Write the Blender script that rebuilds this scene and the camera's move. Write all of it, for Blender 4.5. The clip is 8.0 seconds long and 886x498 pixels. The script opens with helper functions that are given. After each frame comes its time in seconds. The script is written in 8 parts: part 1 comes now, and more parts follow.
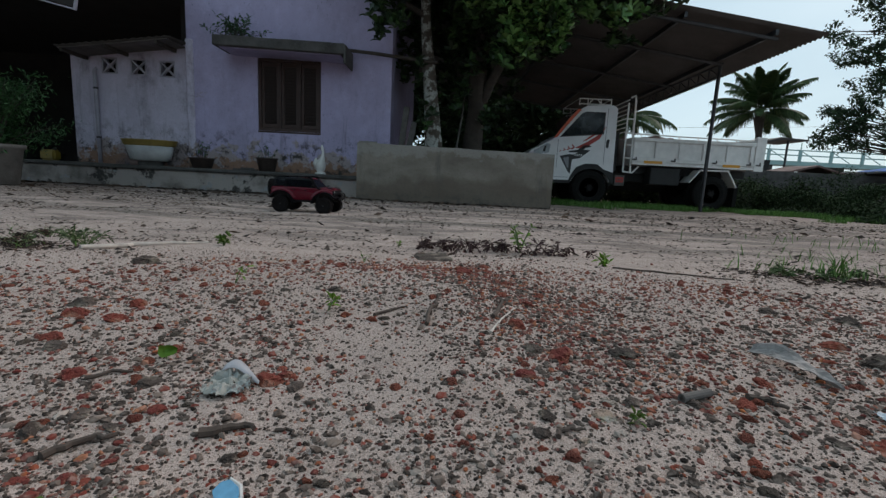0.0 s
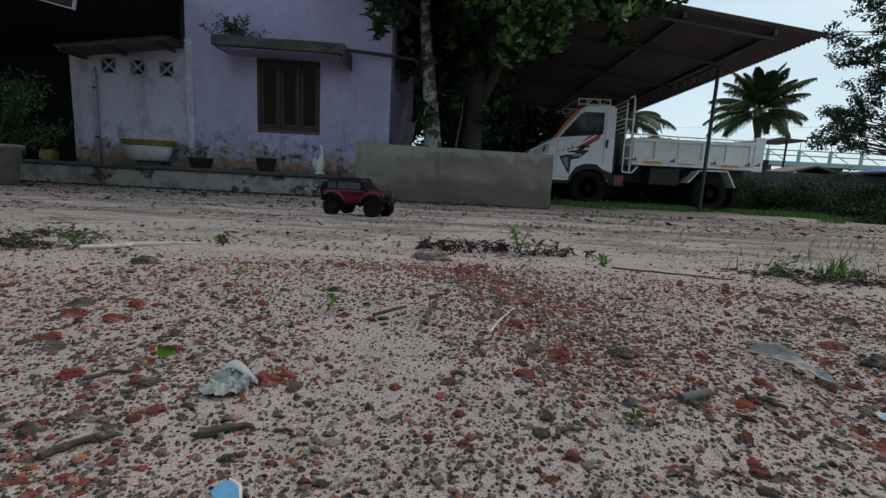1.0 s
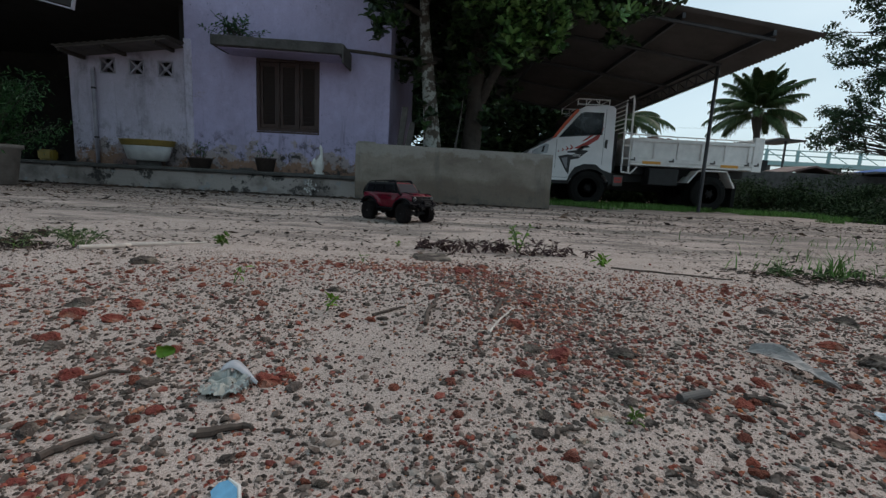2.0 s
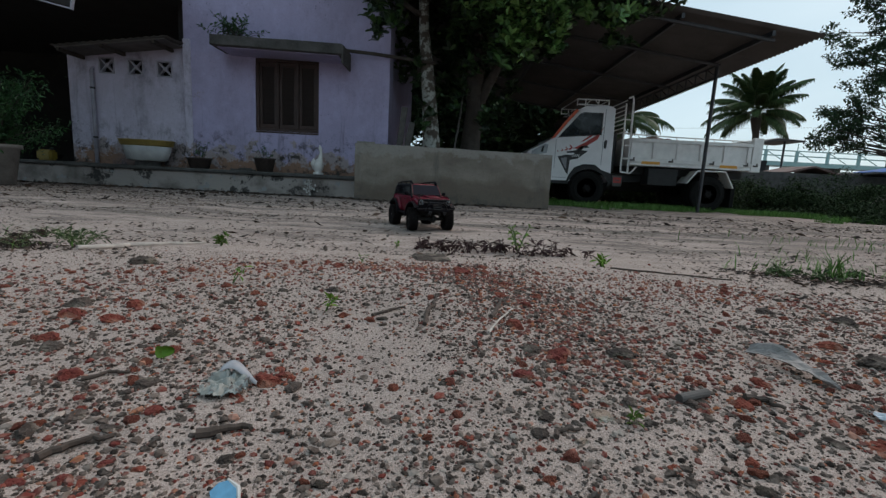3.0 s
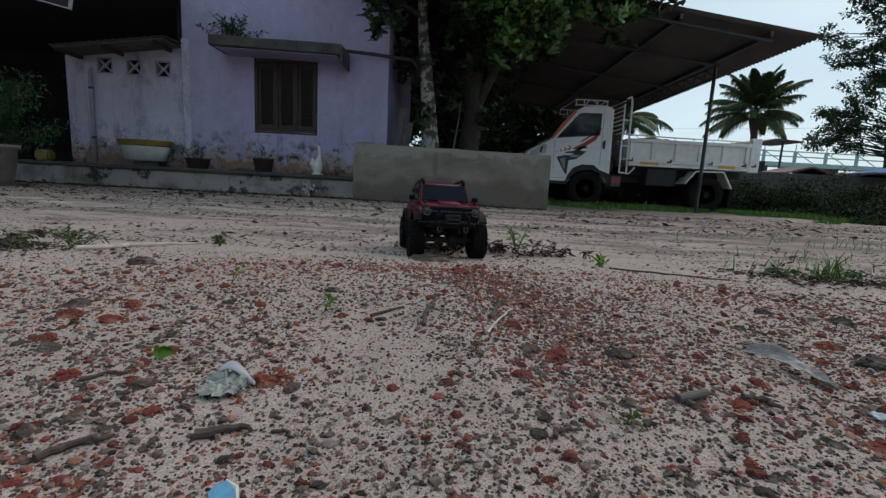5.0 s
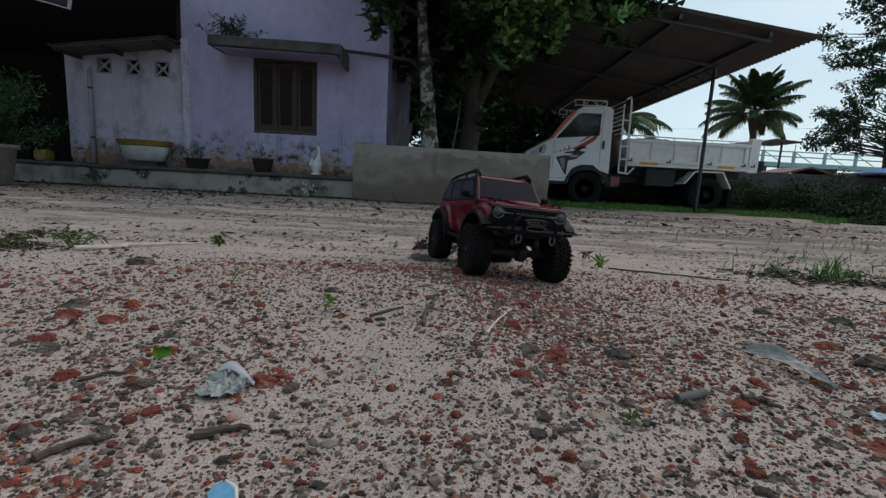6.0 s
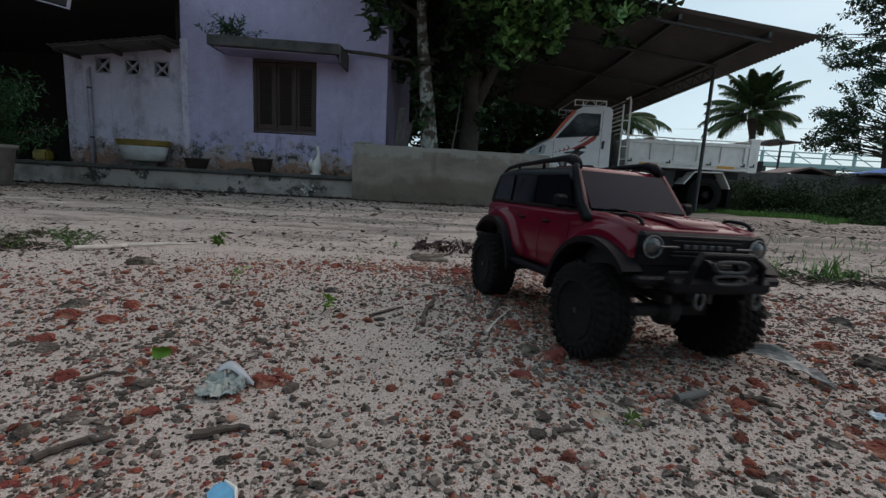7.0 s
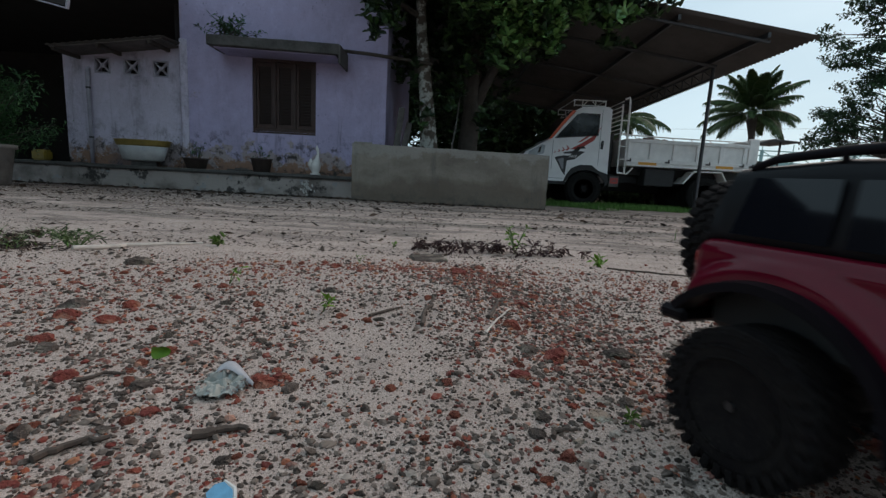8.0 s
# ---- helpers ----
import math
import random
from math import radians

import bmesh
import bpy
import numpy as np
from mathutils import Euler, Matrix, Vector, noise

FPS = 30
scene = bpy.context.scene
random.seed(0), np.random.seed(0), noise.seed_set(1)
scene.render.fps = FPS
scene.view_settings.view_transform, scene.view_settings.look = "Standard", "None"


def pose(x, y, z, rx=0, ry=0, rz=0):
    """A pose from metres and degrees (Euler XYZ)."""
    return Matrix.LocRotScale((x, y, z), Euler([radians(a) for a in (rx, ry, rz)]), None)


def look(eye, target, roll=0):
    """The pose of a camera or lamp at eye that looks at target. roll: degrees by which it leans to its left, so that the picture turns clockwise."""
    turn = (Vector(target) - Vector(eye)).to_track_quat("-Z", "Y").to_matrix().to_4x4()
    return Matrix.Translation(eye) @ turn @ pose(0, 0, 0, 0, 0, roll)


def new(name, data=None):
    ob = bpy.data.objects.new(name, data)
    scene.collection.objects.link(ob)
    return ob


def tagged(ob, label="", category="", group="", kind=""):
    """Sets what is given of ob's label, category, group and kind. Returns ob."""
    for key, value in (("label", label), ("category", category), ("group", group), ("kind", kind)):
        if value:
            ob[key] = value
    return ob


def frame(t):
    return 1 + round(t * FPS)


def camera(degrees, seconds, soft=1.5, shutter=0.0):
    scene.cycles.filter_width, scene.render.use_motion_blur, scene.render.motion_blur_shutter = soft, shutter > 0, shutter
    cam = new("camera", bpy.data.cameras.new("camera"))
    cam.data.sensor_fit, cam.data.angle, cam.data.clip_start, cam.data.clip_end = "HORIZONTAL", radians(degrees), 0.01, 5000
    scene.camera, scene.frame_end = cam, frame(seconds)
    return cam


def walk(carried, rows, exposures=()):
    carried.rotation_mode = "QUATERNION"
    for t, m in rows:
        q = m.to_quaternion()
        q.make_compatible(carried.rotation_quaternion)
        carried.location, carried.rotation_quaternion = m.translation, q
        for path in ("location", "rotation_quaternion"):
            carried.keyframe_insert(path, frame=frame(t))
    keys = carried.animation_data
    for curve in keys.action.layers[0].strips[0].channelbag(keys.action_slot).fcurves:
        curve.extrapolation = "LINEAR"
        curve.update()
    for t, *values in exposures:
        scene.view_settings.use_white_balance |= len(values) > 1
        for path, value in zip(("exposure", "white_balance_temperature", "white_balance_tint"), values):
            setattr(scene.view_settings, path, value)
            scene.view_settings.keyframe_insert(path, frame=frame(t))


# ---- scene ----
# ---- camera ----
cam = camera(90.0, 8.0, soft=1.4, shutter=0.25)
EYE = (0.0, 0.0, 0.40)
walk(cam, [
    (0.0, pose(*EYE, 81.104, -2.913, 0.791)),
    (1.0, pose(*EYE, 81.119, -2.927, 0.699)),
    (2.0, pose(*EYE, 81.140, -2.941, 0.614)),
    (3.0, pose(*EYE, 81.164, -2.953, 0.535)),
    (4.0, pose(*EYE, 81.188, -2.965, 0.459)),
    (5.0, pose(*EYE, 81.211, -2.976, 0.388)),
    (6.0, pose(*EYE, 81.230, -2.986, 0.318)),
    (7.0, pose(*EYE, 81.242, -2.997, 0.250)),
    (8.0, pose(*EYE, 81.245, -3.007, 0.182)),
])

# ---- sky and sun: overcast late afternoon ----
SUN_TURN, SUN_HEIGHT = radians(51), radians(38)
world = bpy.data.worlds.new("overcast_sky")
scene.world = world
world.use_nodes = True
wn, wl = world.node_tree.nodes, world.node_tree.links
sky = wn.new("ShaderNodeTexSky")
sky.sky_type, sky.sun_disc = "NISHITA", False
sky.sun_elevation, sky.sun_rotation = SUN_HEIGHT, SUN_TURN
sky.air_density, sky.dust_density = 1.0, 2.0
cloud_map = wn.new("ShaderNodeMapping")
cloud_map.inputs["Scale"].default_value = (1.2, 1.2, 3.5)
cloud_coord = wn.new("ShaderNodeTexCoord")
cloud_noise = wn.new("ShaderNodeTexNoise")
cloud_noise.inputs["Scale"].default_value = 1.6
cloud_noise.inputs["Detail"].default_value = 4
cloud_ramp = wn.new("ShaderNodeValToRGB")
cloud_ramp.color_ramp.elements[0].color = (3.7, 5.3, 6.25, 1)
cloud_ramp.color_ramp.elements[1].color = (5.2, 6.75, 7.6, 1)
cloud_ramp.color_ramp.elements[0].position, cloud_ramp.color_ramp.elements[1].position = 0.3, 0.7
cover = wn.new("ShaderNodeMix")
cover.data_type = "RGBA"
cover.inputs[0].default_value = 0.85
wl.new(cloud_coord.outputs["Generated"], cloud_map.inputs["Vector"])
wl.new(cloud_map.outputs["Vector"], cloud_noise.inputs["Vector"])
wl.new(cloud_noise.outputs["Fac"], cloud_ramp.inputs["Fac"])
wl.new(sky.outputs["Color"], cover.inputs[6])
wl.new(cloud_ramp.outputs["Color"], cover.inputs[7])
wl.new(cover.outputs[2], wn["Background"].inputs["Color"])
wn["Background"].inputs["Strength"].default_value = 0.12

sun_data = bpy.data.lights.new("sun", "SUN")
sun_data.energy, sun_data.angle, sun_data.color = 1.65, radians(75), (1.0, 0.785, 0.665)
sun = new("sun", sun_data)
sun.matrix_world = look((10, 10, 10), (0, 2, 0))


# ---- small building kit ----
def part(name, bm, material, parent=None, label="", smooth=False):
    """Links a bmesh as one mesh object, under a thing or a part."""
    me = bpy.data.meshes.new(name)
    bm.to_mesh(me)
    bm.free()
    me.materials.append(material)
    if smooth:
        for p in me.polygons:
            p.use_smooth = True
    ob = new(name, me)
    if parent is not None:
        ob.parent = parent
    if label:
        tagged(ob, label)
    return ob


def shared(name, me, parent, m):
    ob = new(name, me)
    ob.parent = parent
    ob.matrix_basis = m
    return ob


def box(bm, c, s, bevel=0.0, m=None, seg=1):
    """A box with centre c and size s, bevelled, turned by m about the origin of its parent."""
    t = Matrix.Translation(c) @ Matrix.Diagonal((*s, 1))
    made = bmesh.ops.create_cube(bm, size=1, matrix=t)
    vs = made["verts"]
    if bevel > 0:
        es = list({e for v in vs for e in v.link_edges})
        r = bmesh.ops.bevel(bm, geom=es, offset=bevel, segments=seg, affect="EDGES", clamp_overlap=True)
        vs = list({v for f in r["faces"] for v in f.verts} | {v for v in vs if v.is_valid})
    if m is not None:
        bmesh.ops.transform(bm, matrix=m, verts=vs)
    return vs


def span(bm, x0, x1, y0, y1, z0, z1, bevel=0.0):
    return box(bm, ((x0 + x1) / 2, (y0 + y1) / 2, (z0 + z1) / 2), (x1 - x0, y1 - y0, z1 - z0), bevel)


def tube(bm, pts, radii, seg=8, caps=True):
    """A round bar through points, with a radius at each."""
    pts = [Vector(p) for p in pts]
    if not isinstance(radii, (list, tuple)):
        radii = [radii] * len(pts)
    rings, side = [], None
    for i, p in enumerate(pts):
        d = (pts[min(i + 1, len(pts) - 1)] - pts[max(i - 1, 0)]).normalized()
        if side is None:
            side = d.orthogonal().normalized()
        side = (side - d * side.dot(d)).normalized()
        up = d.cross(side)
        rings.append([bm.verts.new(p + radii[i] * (side * math.cos(a) + up * math.sin(a)))
                      for a in (2 * math.pi * k / seg for k in range(seg))])
    for a, b in zip(rings, rings[1:]):
        for k in range(seg):
            bm.faces.new((a[k], a[(k + 1) % seg], b[(k + 1) % seg], b[k]))
    if caps:
        bm.faces.new(list(reversed(rings[0])))
        bm.faces.new(rings[-1])
    return rings


def lathe(bm, profile, seg=24, axis="Z", at=(0, 0, 0)):
    """Turns a profile of (radius, height) about an axis."""
    rings = []
    for r, h in profile:
        ring = []
        for k in range(seg):
            a = 2 * math.pi * k / seg
            u, v = r * math.cos(a), r * math.sin(a)
            p = {"Z": (u, v, h), "Y": (u, h, -v), "X": (h, u, v)}[axis]
            ring.append(bm.verts.new(Vector(p) + Vector(at)))
        rings.append(ring)
    for a, b in zip(rings, rings[1:]):
        for k in range(seg):
            bm.faces.new((a[k], a[(k + 1) % seg], b[(k + 1) % seg], b[k]))
    bm.faces.new(list(reversed(rings[0])))
    bm.faces.new(rings[-1])


def prism(bm, outline, y0, y1, inset=None):
    """An outline of (x, z) points drawn along y."""
    a = [bm.verts.new((x, y0, z)) for x, z in outline]
    b = [bm.verts.new((x, y1, z)) for x, z in outline]
    n = len(outline)
    fs = [bm.faces.new(a), bm.faces.new(list(reversed(b)))]
    for i in range(n):
        fs.append(bm.faces.new((a[(i + 1) % n], a[i], b[i], b[(i + 1) % n])))
    bmesh.ops.recalc_face_normals(bm, faces=fs)
    return a + b


def mesh_object(name, verts, faces, material, smooth=False, parent=None):
    me = bpy.data.meshes.new(name)
    me.from_pydata(verts, [], faces)
    me.materials.append(material)
    if smooth:
        me.polygons.foreach_set("use_smooth", [True] * len(me.polygons))
    me.update()
    ob = new(name, me)
    if parent is not None:
        ob.parent = parent
    return ob


def thing(name, label, category, at=(0, 0, 0), turn=0.0, group=""):
    ob = new(name)
    ob.empty_display_size = 0.1
    ob.matrix_basis = pose(*at, 0, 0, turn)
    return tagged(ob, label, category, group)


# ---- materials ----
class Mat:
    """A Principled material with helpers for procedural variation in object space (metres)."""

    def __init__(self, name, color=(0.5, 0.5, 0.5), rough=0.7, metal=0.0, spec=0.5, coat=0.0):
        self.m = bpy.data.materials.new(name)
        self.m.use_nodes = True
        self.n, self.l = self.m.node_tree.nodes, self.m.node_tree.links
        self.b = self.n["Principled BSDF"]
        self.b.inputs["Base Color"].default_value = (*color, 1)
        self.b.inputs["Roughness"].default_value = rough
        self.b.inputs["Metallic"].default_value = metal
        self.b.inputs["Specular IOR Level"].default_value = spec
        self.b.inputs["Coat Weight"].default_value = coat
        self.coord = self.n.new("ShaderNodeTexCoord").outputs["Object"]
        self.col = None
        self.start = color
        self.height = None

    def stretch(self, sx, sy, sz, turn=0.0):
        mp = self.n.new("ShaderNodeMapping")
        mp.inputs["Scale"].default_value = (sx, sy, sz)
        mp.inputs["Rotation"].default_value = (0, 0, turn)
        self.l.new(self.coord, mp.inputs["Vector"])
        return mp.outputs["Vector"]

    def noise(self, scale, detail=4.0, rough=0.6, vec=None, distort=0.0):
        t = self.n.new("ShaderNodeTexNoise")
        t.inputs["Scale"].default_value, t.inputs["Detail"].default_value = scale, detail
        t.inputs["Roughness"].default_value, t.inputs["Distortion"].default_value = rough, distort
        self.l.new(vec or self.coord, t.inputs["Vector"])
        return t.outputs["Fac"]

    def cells(self, scale, vec=None, out="Distance", feature="F1"):
        t = self.n.new("ShaderNodeTexVoronoi")
        t.feature = feature
        t.inputs["Scale"].default_value = scale
        self.l.new(vec or self.coord, t.inputs["Vector"])
        return t.outputs[out]

    def axis(self, name):
        s = self.n.new("ShaderNodeSeparateXYZ")
        self.l.new(self.coord, s.inputs[0])
        return s.outputs[name]

    def island(self):
        return self.n.new("ShaderNodeNewGeometry").outputs["Random Per Island"]

    def each(self):
        return self.n.new("ShaderNodeObjectInfo").outputs["Random"]

    def band(self, fac, lo, hi, a=0.0, b=1.0):
        r = self.n.new("ShaderNodeMapRange")
        r.inputs["From Min"].default_value, r.inputs["From Max"].default_value = lo, hi
        r.inputs["To Min"].default_value, r.inputs["To Max"].default_value = a, b
        self.l.new(fac, r.inputs["Value"])
        return r.outputs["Result"]

    def math(self, op, a, b=None):
        t = self.n.new("ShaderNodeMath")
        t.operation = op.replace("_FREE", "")
        t.use_clamp = op in ("MULTIPLY", "ADD", "SUBTRACT")
        for i, v in enumerate((a, b)):
            if v is None:
                continue
            if isinstance(v, (int, float)):
                t.inputs[i].default_value = v
            else:
                self.l.new(v, t.inputs[i])
        return t.outputs[0]

    def ramp(self, fac, stops, constant=False):
        r = self.n.new("ShaderNodeValToRGB")
        e = r.color_ramp.elements
        r.color_ramp.interpolation = "CONSTANT" if constant else "LINEAR"
        while len(e) < len(stops):
            e.new(0.5)
        for k, (pos, c) in zip(e, stops):
            k.position, k.color = pos, (*c, 1)
        self.l.new(fac, r.inputs["Fac"])
        self.col = r.outputs["Color"]
        return self

    def mix(self, fac, color, mode="MIX"):
        """Lays a colour over what is there, by fac."""
        x = self.n.new("ShaderNodeMix")
        x.data_type, x.blend_type = "RGBA", mode
        if isinstance(fac, (int, float)):
            x.inputs[0].default_value = fac
        else:
            self.l.new(fac, x.inputs[0])
        if self.col is None:
            x.inputs[6].default_value = (*self.start, 1)
        else:
            self.l.new(self.col, x.inputs[6])
        if isinstance(color, tuple):
            x.inputs[7].default_value = (*color, 1)
        else:
            self.l.new(color, x.inputs[7])
        self.col = x.outputs[2]
        return self

    def bump(self, fac, depth, strength=0.6):
        b = self.n.new("ShaderNodeBump")
        b.inputs["Distance"].default_value, b.inputs["Strength"].default_value = depth, strength
        self.l.new(fac, b.inputs["Height"])
        if self.height is not None:
            self.l.new(self.height, b.inputs["Normal"])
        self.height = b.outputs["Normal"]
        return self

    def roughness(self, fac, lo, hi):
        self.l.new(self.band(fac, 0.3, 0.7, lo, hi), self.b.inputs["Roughness"])
        return self

    def done(self):
        if self.col is not None:
            self.l.new(self.col, self.b.inputs["Base Color"])
        if self.height is not None:
            self.l.new(self.height, self.b.inputs["Normal"])
        return self.m


def plain(name, color, rough=0.6, metal=0.0, wear=0.25, scale=12.0, spec=0.5, coat=0.0, depth=0.0):
    """A surface of one colour with dirt and grain at two scales."""
    m = Mat(name, color, rough, metal, spec, coat)
    dark = tuple(c * (1 - wear) for c in color)
    light = tuple(min(1, c * (1 + wear * 0.5)) for c in color)
    m.mix(m.band(m.noise(scale), 0.35, 0.7), dark)
    m.mix(m.band(m.noise(scale * 9, 2), 0.5, 0.8, 0, 0.5), light)
    if depth:
        m.bump(m.noise(scale * 6, 4), depth)
    return m.done()


def make_sand():
    m = Mat("sand", (0.56, 0.445, 0.395), 0.95, spec=0.2)
    m.mix(m.band(m.noise(1.3, 5), 0.35, 0.7), (0.43, 0.343, 0.302))
    m.mix(m.band(m.noise(11, 4), 0.5, 0.75, 0, 0.8), (0.345, 0.273, 0.24))
    fine = m.noise(420, 2, 0.7)
    m.mix(m.band(fine, 0.5, 0.72, 0, 0.75), (0.13, 0.108, 0.094))
    m.mix(m.band(fine, 0.25, 0.42, 0.6, 0), (0.58, 0.485, 0.435))
    grit = m.math("MULTIPLY", m.band(m.cells(160), 0.16, 0.26, 1, 0), m.band(m.noise(3.1, 4), 0.35, 0.6))
    m.mix(m.math("MULTIPLY", grit, 0.8), (0.075, 0.066, 0.06))
    # raked streaks of darker trodden dirt past the heap
    streak = m.math("MULTIPLY", m.band(m.noise(5.0, 6, 0.72, m.stretch(0.35, 1.6, 1, 0.1)), 0.47, 0.58), m.band(m.axis("Y"), 1.3, 2.0))
    m.mix(m.math("MULTIPLY", streak, 0.7), (0.09, 0.077, 0.07))
    # wheel tracks packed dark and damp across the yard
    for slope, at, wide in ((0.11, 2.78, 0.20), (0.14, 3.7, 0.24), (0.05, 5.2, 0.4)):
        lean = m.math("MULTIPLY_ADD", m.axis("X"), -slope)
        lean.node.inputs[2].default_value = -at
        off = m.math("ADD_FREE", m.axis("Y"), lean)
        wob = m.math("ADD_FREE", off, m.band(m.noise(1.7, 4), 0.2, 0.8, -0.25, 0.25))
        rut = m.math("MULTIPLY", m.band(m.math("ABSOLUTE", wob), wide, wide * 0.35), m.band(m.noise(16, 5, 0.75, m.stretch(0.5, 1.4, 1)), 0.32, 0.52))
        m.mix(m.math("MULTIPLY", rut, m.band(m.axis("X"), -1.6, 1.2, 0.25, 0.9)), (0.085, 0.075, 0.07))
    track = m.math("MULTIPLY", m.band(m.noise(1.1, 3, vec=m.stretch(0.35, 2.2, 1, 0.12)), 0.53, 0.62), m.band(m.axis("Y"), 1.6, 2.4))
    m.mix(m.math("MULTIPLY", track, 0.7), (0.13, 0.115, 0.10))
    # ragged brownish darkening: dirt trodden near the house, more over the east side
    west = m.math("MULTIPLY", m.band(m.axis("X"), -0.6, -2.6), m.band(m.axis("Y"), 1.5, 3.0))
    east = m.math("MULTIPLY", m.band(m.axis("X"), 0.9, 2.2), m.band(m.axis("Y"), 1.3, 2.4, 0, 0.8))
    dirt = m.math("MULTIPLY", m.math("ADD", west, east), m.band(m.noise(2.6, 6, 0.72, m.stretch(0.6, 1.3, 1)), 0.38, 0.58))
    m.mix(m.math("MULTIPLY", dirt, 0.75), (0.15, 0.118, 0.10))
    grain = m.noise(1100, 1, 0.5)
    m.mix(m.band(grain, 0.55, 0.66, 0, 0.45), (0.10, 0.08, 0.067))
    m.mix(m.band(grain, 0.30, 0.42, 0.6, 0), (0.66, 0.57, 0.52))
    m.bump(m.noise(60, 5, 0.7), 0.006, 0.9).bump(fine, 0.0022, 1.0).bump(grain, 0.0008, 0.8)
    return m.done()


def make_house_paint(name, tint, grime=0.35):
    m = Mat(name, tint, 0.85, spec=0.25)
    m.mix(m.band(m.noise(0.9, 5), 0.4, 0.7, 0, 0.8), tuple(c * 0.8 for c in tint))
    m.mix(m.band(m.noise(7, 5), 0.52, 0.75, 0, 0.6), tuple(c * 1.16 for c in tint))
    drip = m.noise(1.0, 5, 0.7, m.stretch(9, 9, 0.8))
    m.mix(m.math("MULTIPLY", m.band(drip, 0.55, 0.72), m.band(m.axis("Z"), 2.2, 0.6, 0, 0.8)), (0.13, 0.125, 0.15))
    ragged = m.math("ADD", m.band(m.axis("Z"), 1.05, 0.45), m.band(m.noise(3.2, 6, 0.65), 0.35, 0.75, -0.55, 0.55))
    m.mix(m.band(ragged, 0.38, 0.5), (0.33, 0.28, 0.285))
    low = m.math("ADD", m.band(m.axis("Z"), 0.85, 0.4), m.band(m.noise(5, 6, 0.7), 0.35, 0.75, -0.6, 0.5))
    m.mix(m.band(low, 0.45, 0.55), (0.26, 0.155, 0.11))
    black = m.math("MULTIPLY", m.band(m.noise(6.5, 6, 0.75), 0.52, 0.62), m.band(m.axis("Z"), 1.15, 0.7))
    m.mix(black, (0.05, 0.045, 0.042))
    specks = m.math("MULTIPLY", m.band(m.cells(16, m.stretch(1, 1, 0.6)), 0.10, 0.16, 1, 0), m.band(m.noise(1.6, 4), 0.52, 0.66))
    m.mix(m.math("MULTIPLY", specks, 0.8), (0.07, 0.065, 0.075))
    m.mix(m.band(m.noise(34, 5, 0.7), 0.55, 0.75, 0, 0.35), (0.15, 0.145, 0.18))
    # grey mildew that spreads in broad drifts, with runs below it
    drift = m.math("MULTIPLY", m.band(m.noise(1.3, 6, 0.68, m.stretch(1.4, 1.4, 0.7)), 0.50, 0.66), m.band(m.noise(11, 5, 0.7), 0.35, 0.6, 0.25, 0.85))
    m.mix(m.math("MULTIPLY", drift, grime), (0.155, 0.14, 0.17))
    m.bump(m.noise(14, 5), 0.02, 0.6).bump(m.noise(120, 3), 0.005, 0.6)
    return m.done()


def make_plinth():
    m = Mat("plinth_cement", (0.33, 0.29, 0.272), 0.9, spec=0.25)
    m.mix(m.band(m.noise(2.2, 6), 0.46, 0.64), (0.16, 0.138, 0.128))
    m.mix(m.band(m.noise(4.1, 6, 0.7), 0.55, 0.6, 0, 0.9), (0.03, 0.028, 0.028))
    m.mix(m.band(m.noise(5.3, 5, 0.6), 0.6, 0.64, 0, 0.9), (0.27, 0.27, 0.28))
    m.bump(m.noise(22, 6), 0.012, 0.7)
    return m.done()


def make_block_wall():
    m = Mat("cement_plaster", (0.25, 0.218, 0.185), 0.92, spec=0.25)
    m.mix(m.band(m.noise(1.4, 6, vec=m.stretch(1, 1, 1.8)), 0.4, 0.68), (0.145, 0.12, 0.10))
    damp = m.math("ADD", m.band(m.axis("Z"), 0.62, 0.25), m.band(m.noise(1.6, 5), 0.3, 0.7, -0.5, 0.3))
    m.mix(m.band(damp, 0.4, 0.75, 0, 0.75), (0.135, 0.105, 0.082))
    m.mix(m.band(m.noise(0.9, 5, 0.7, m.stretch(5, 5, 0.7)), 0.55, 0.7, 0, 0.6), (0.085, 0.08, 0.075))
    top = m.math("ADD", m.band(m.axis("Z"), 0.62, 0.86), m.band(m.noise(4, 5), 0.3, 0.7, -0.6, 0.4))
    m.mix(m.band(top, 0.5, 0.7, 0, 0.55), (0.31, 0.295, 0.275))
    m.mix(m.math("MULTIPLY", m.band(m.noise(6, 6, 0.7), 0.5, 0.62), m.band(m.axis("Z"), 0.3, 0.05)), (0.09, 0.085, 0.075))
    m.mix(m.band(m.noise(30, 5, 0.7), 0.52, 0.72, 0, 0.45), (0.10, 0.09, 0.08))
    m.bump(m.noise(9, 6), 0.014, 0.6).bump(m.noise(90, 4), 0.004, 0.7)
    return m.done()


def make_leaf(name, a, b, c, rough=0.45):
    m = Mat(name, a, rough, spec=0.4 if rough < 0.5 else 0.2)
    m.ramp(m.island(), [(0.0, a), (0.55, b), (1.0, c)])
    m.b.inputs["Transmission Weight"].default_value = 0.0
    m.b.inputs["Subsurface Weight"].default_value = 0.0
    return m.done()


def make_bark():
    m = Mat("lichen_bark", (0.085, 0.07, 0.058), 0.9, spec=0.2)
    m.mix(m.band(m.noise(8, 4, 0.55), 0.49, 0.55), (0.34, 0.345, 0.32))
    m.mix(m.band(m.noise(25, 4), 0.5, 0.7, 0, 0.8), (0.05, 0.045, 0.038))
    m.bump(m.noise(30, 5), 0.01, 0.8)
    return m.done()


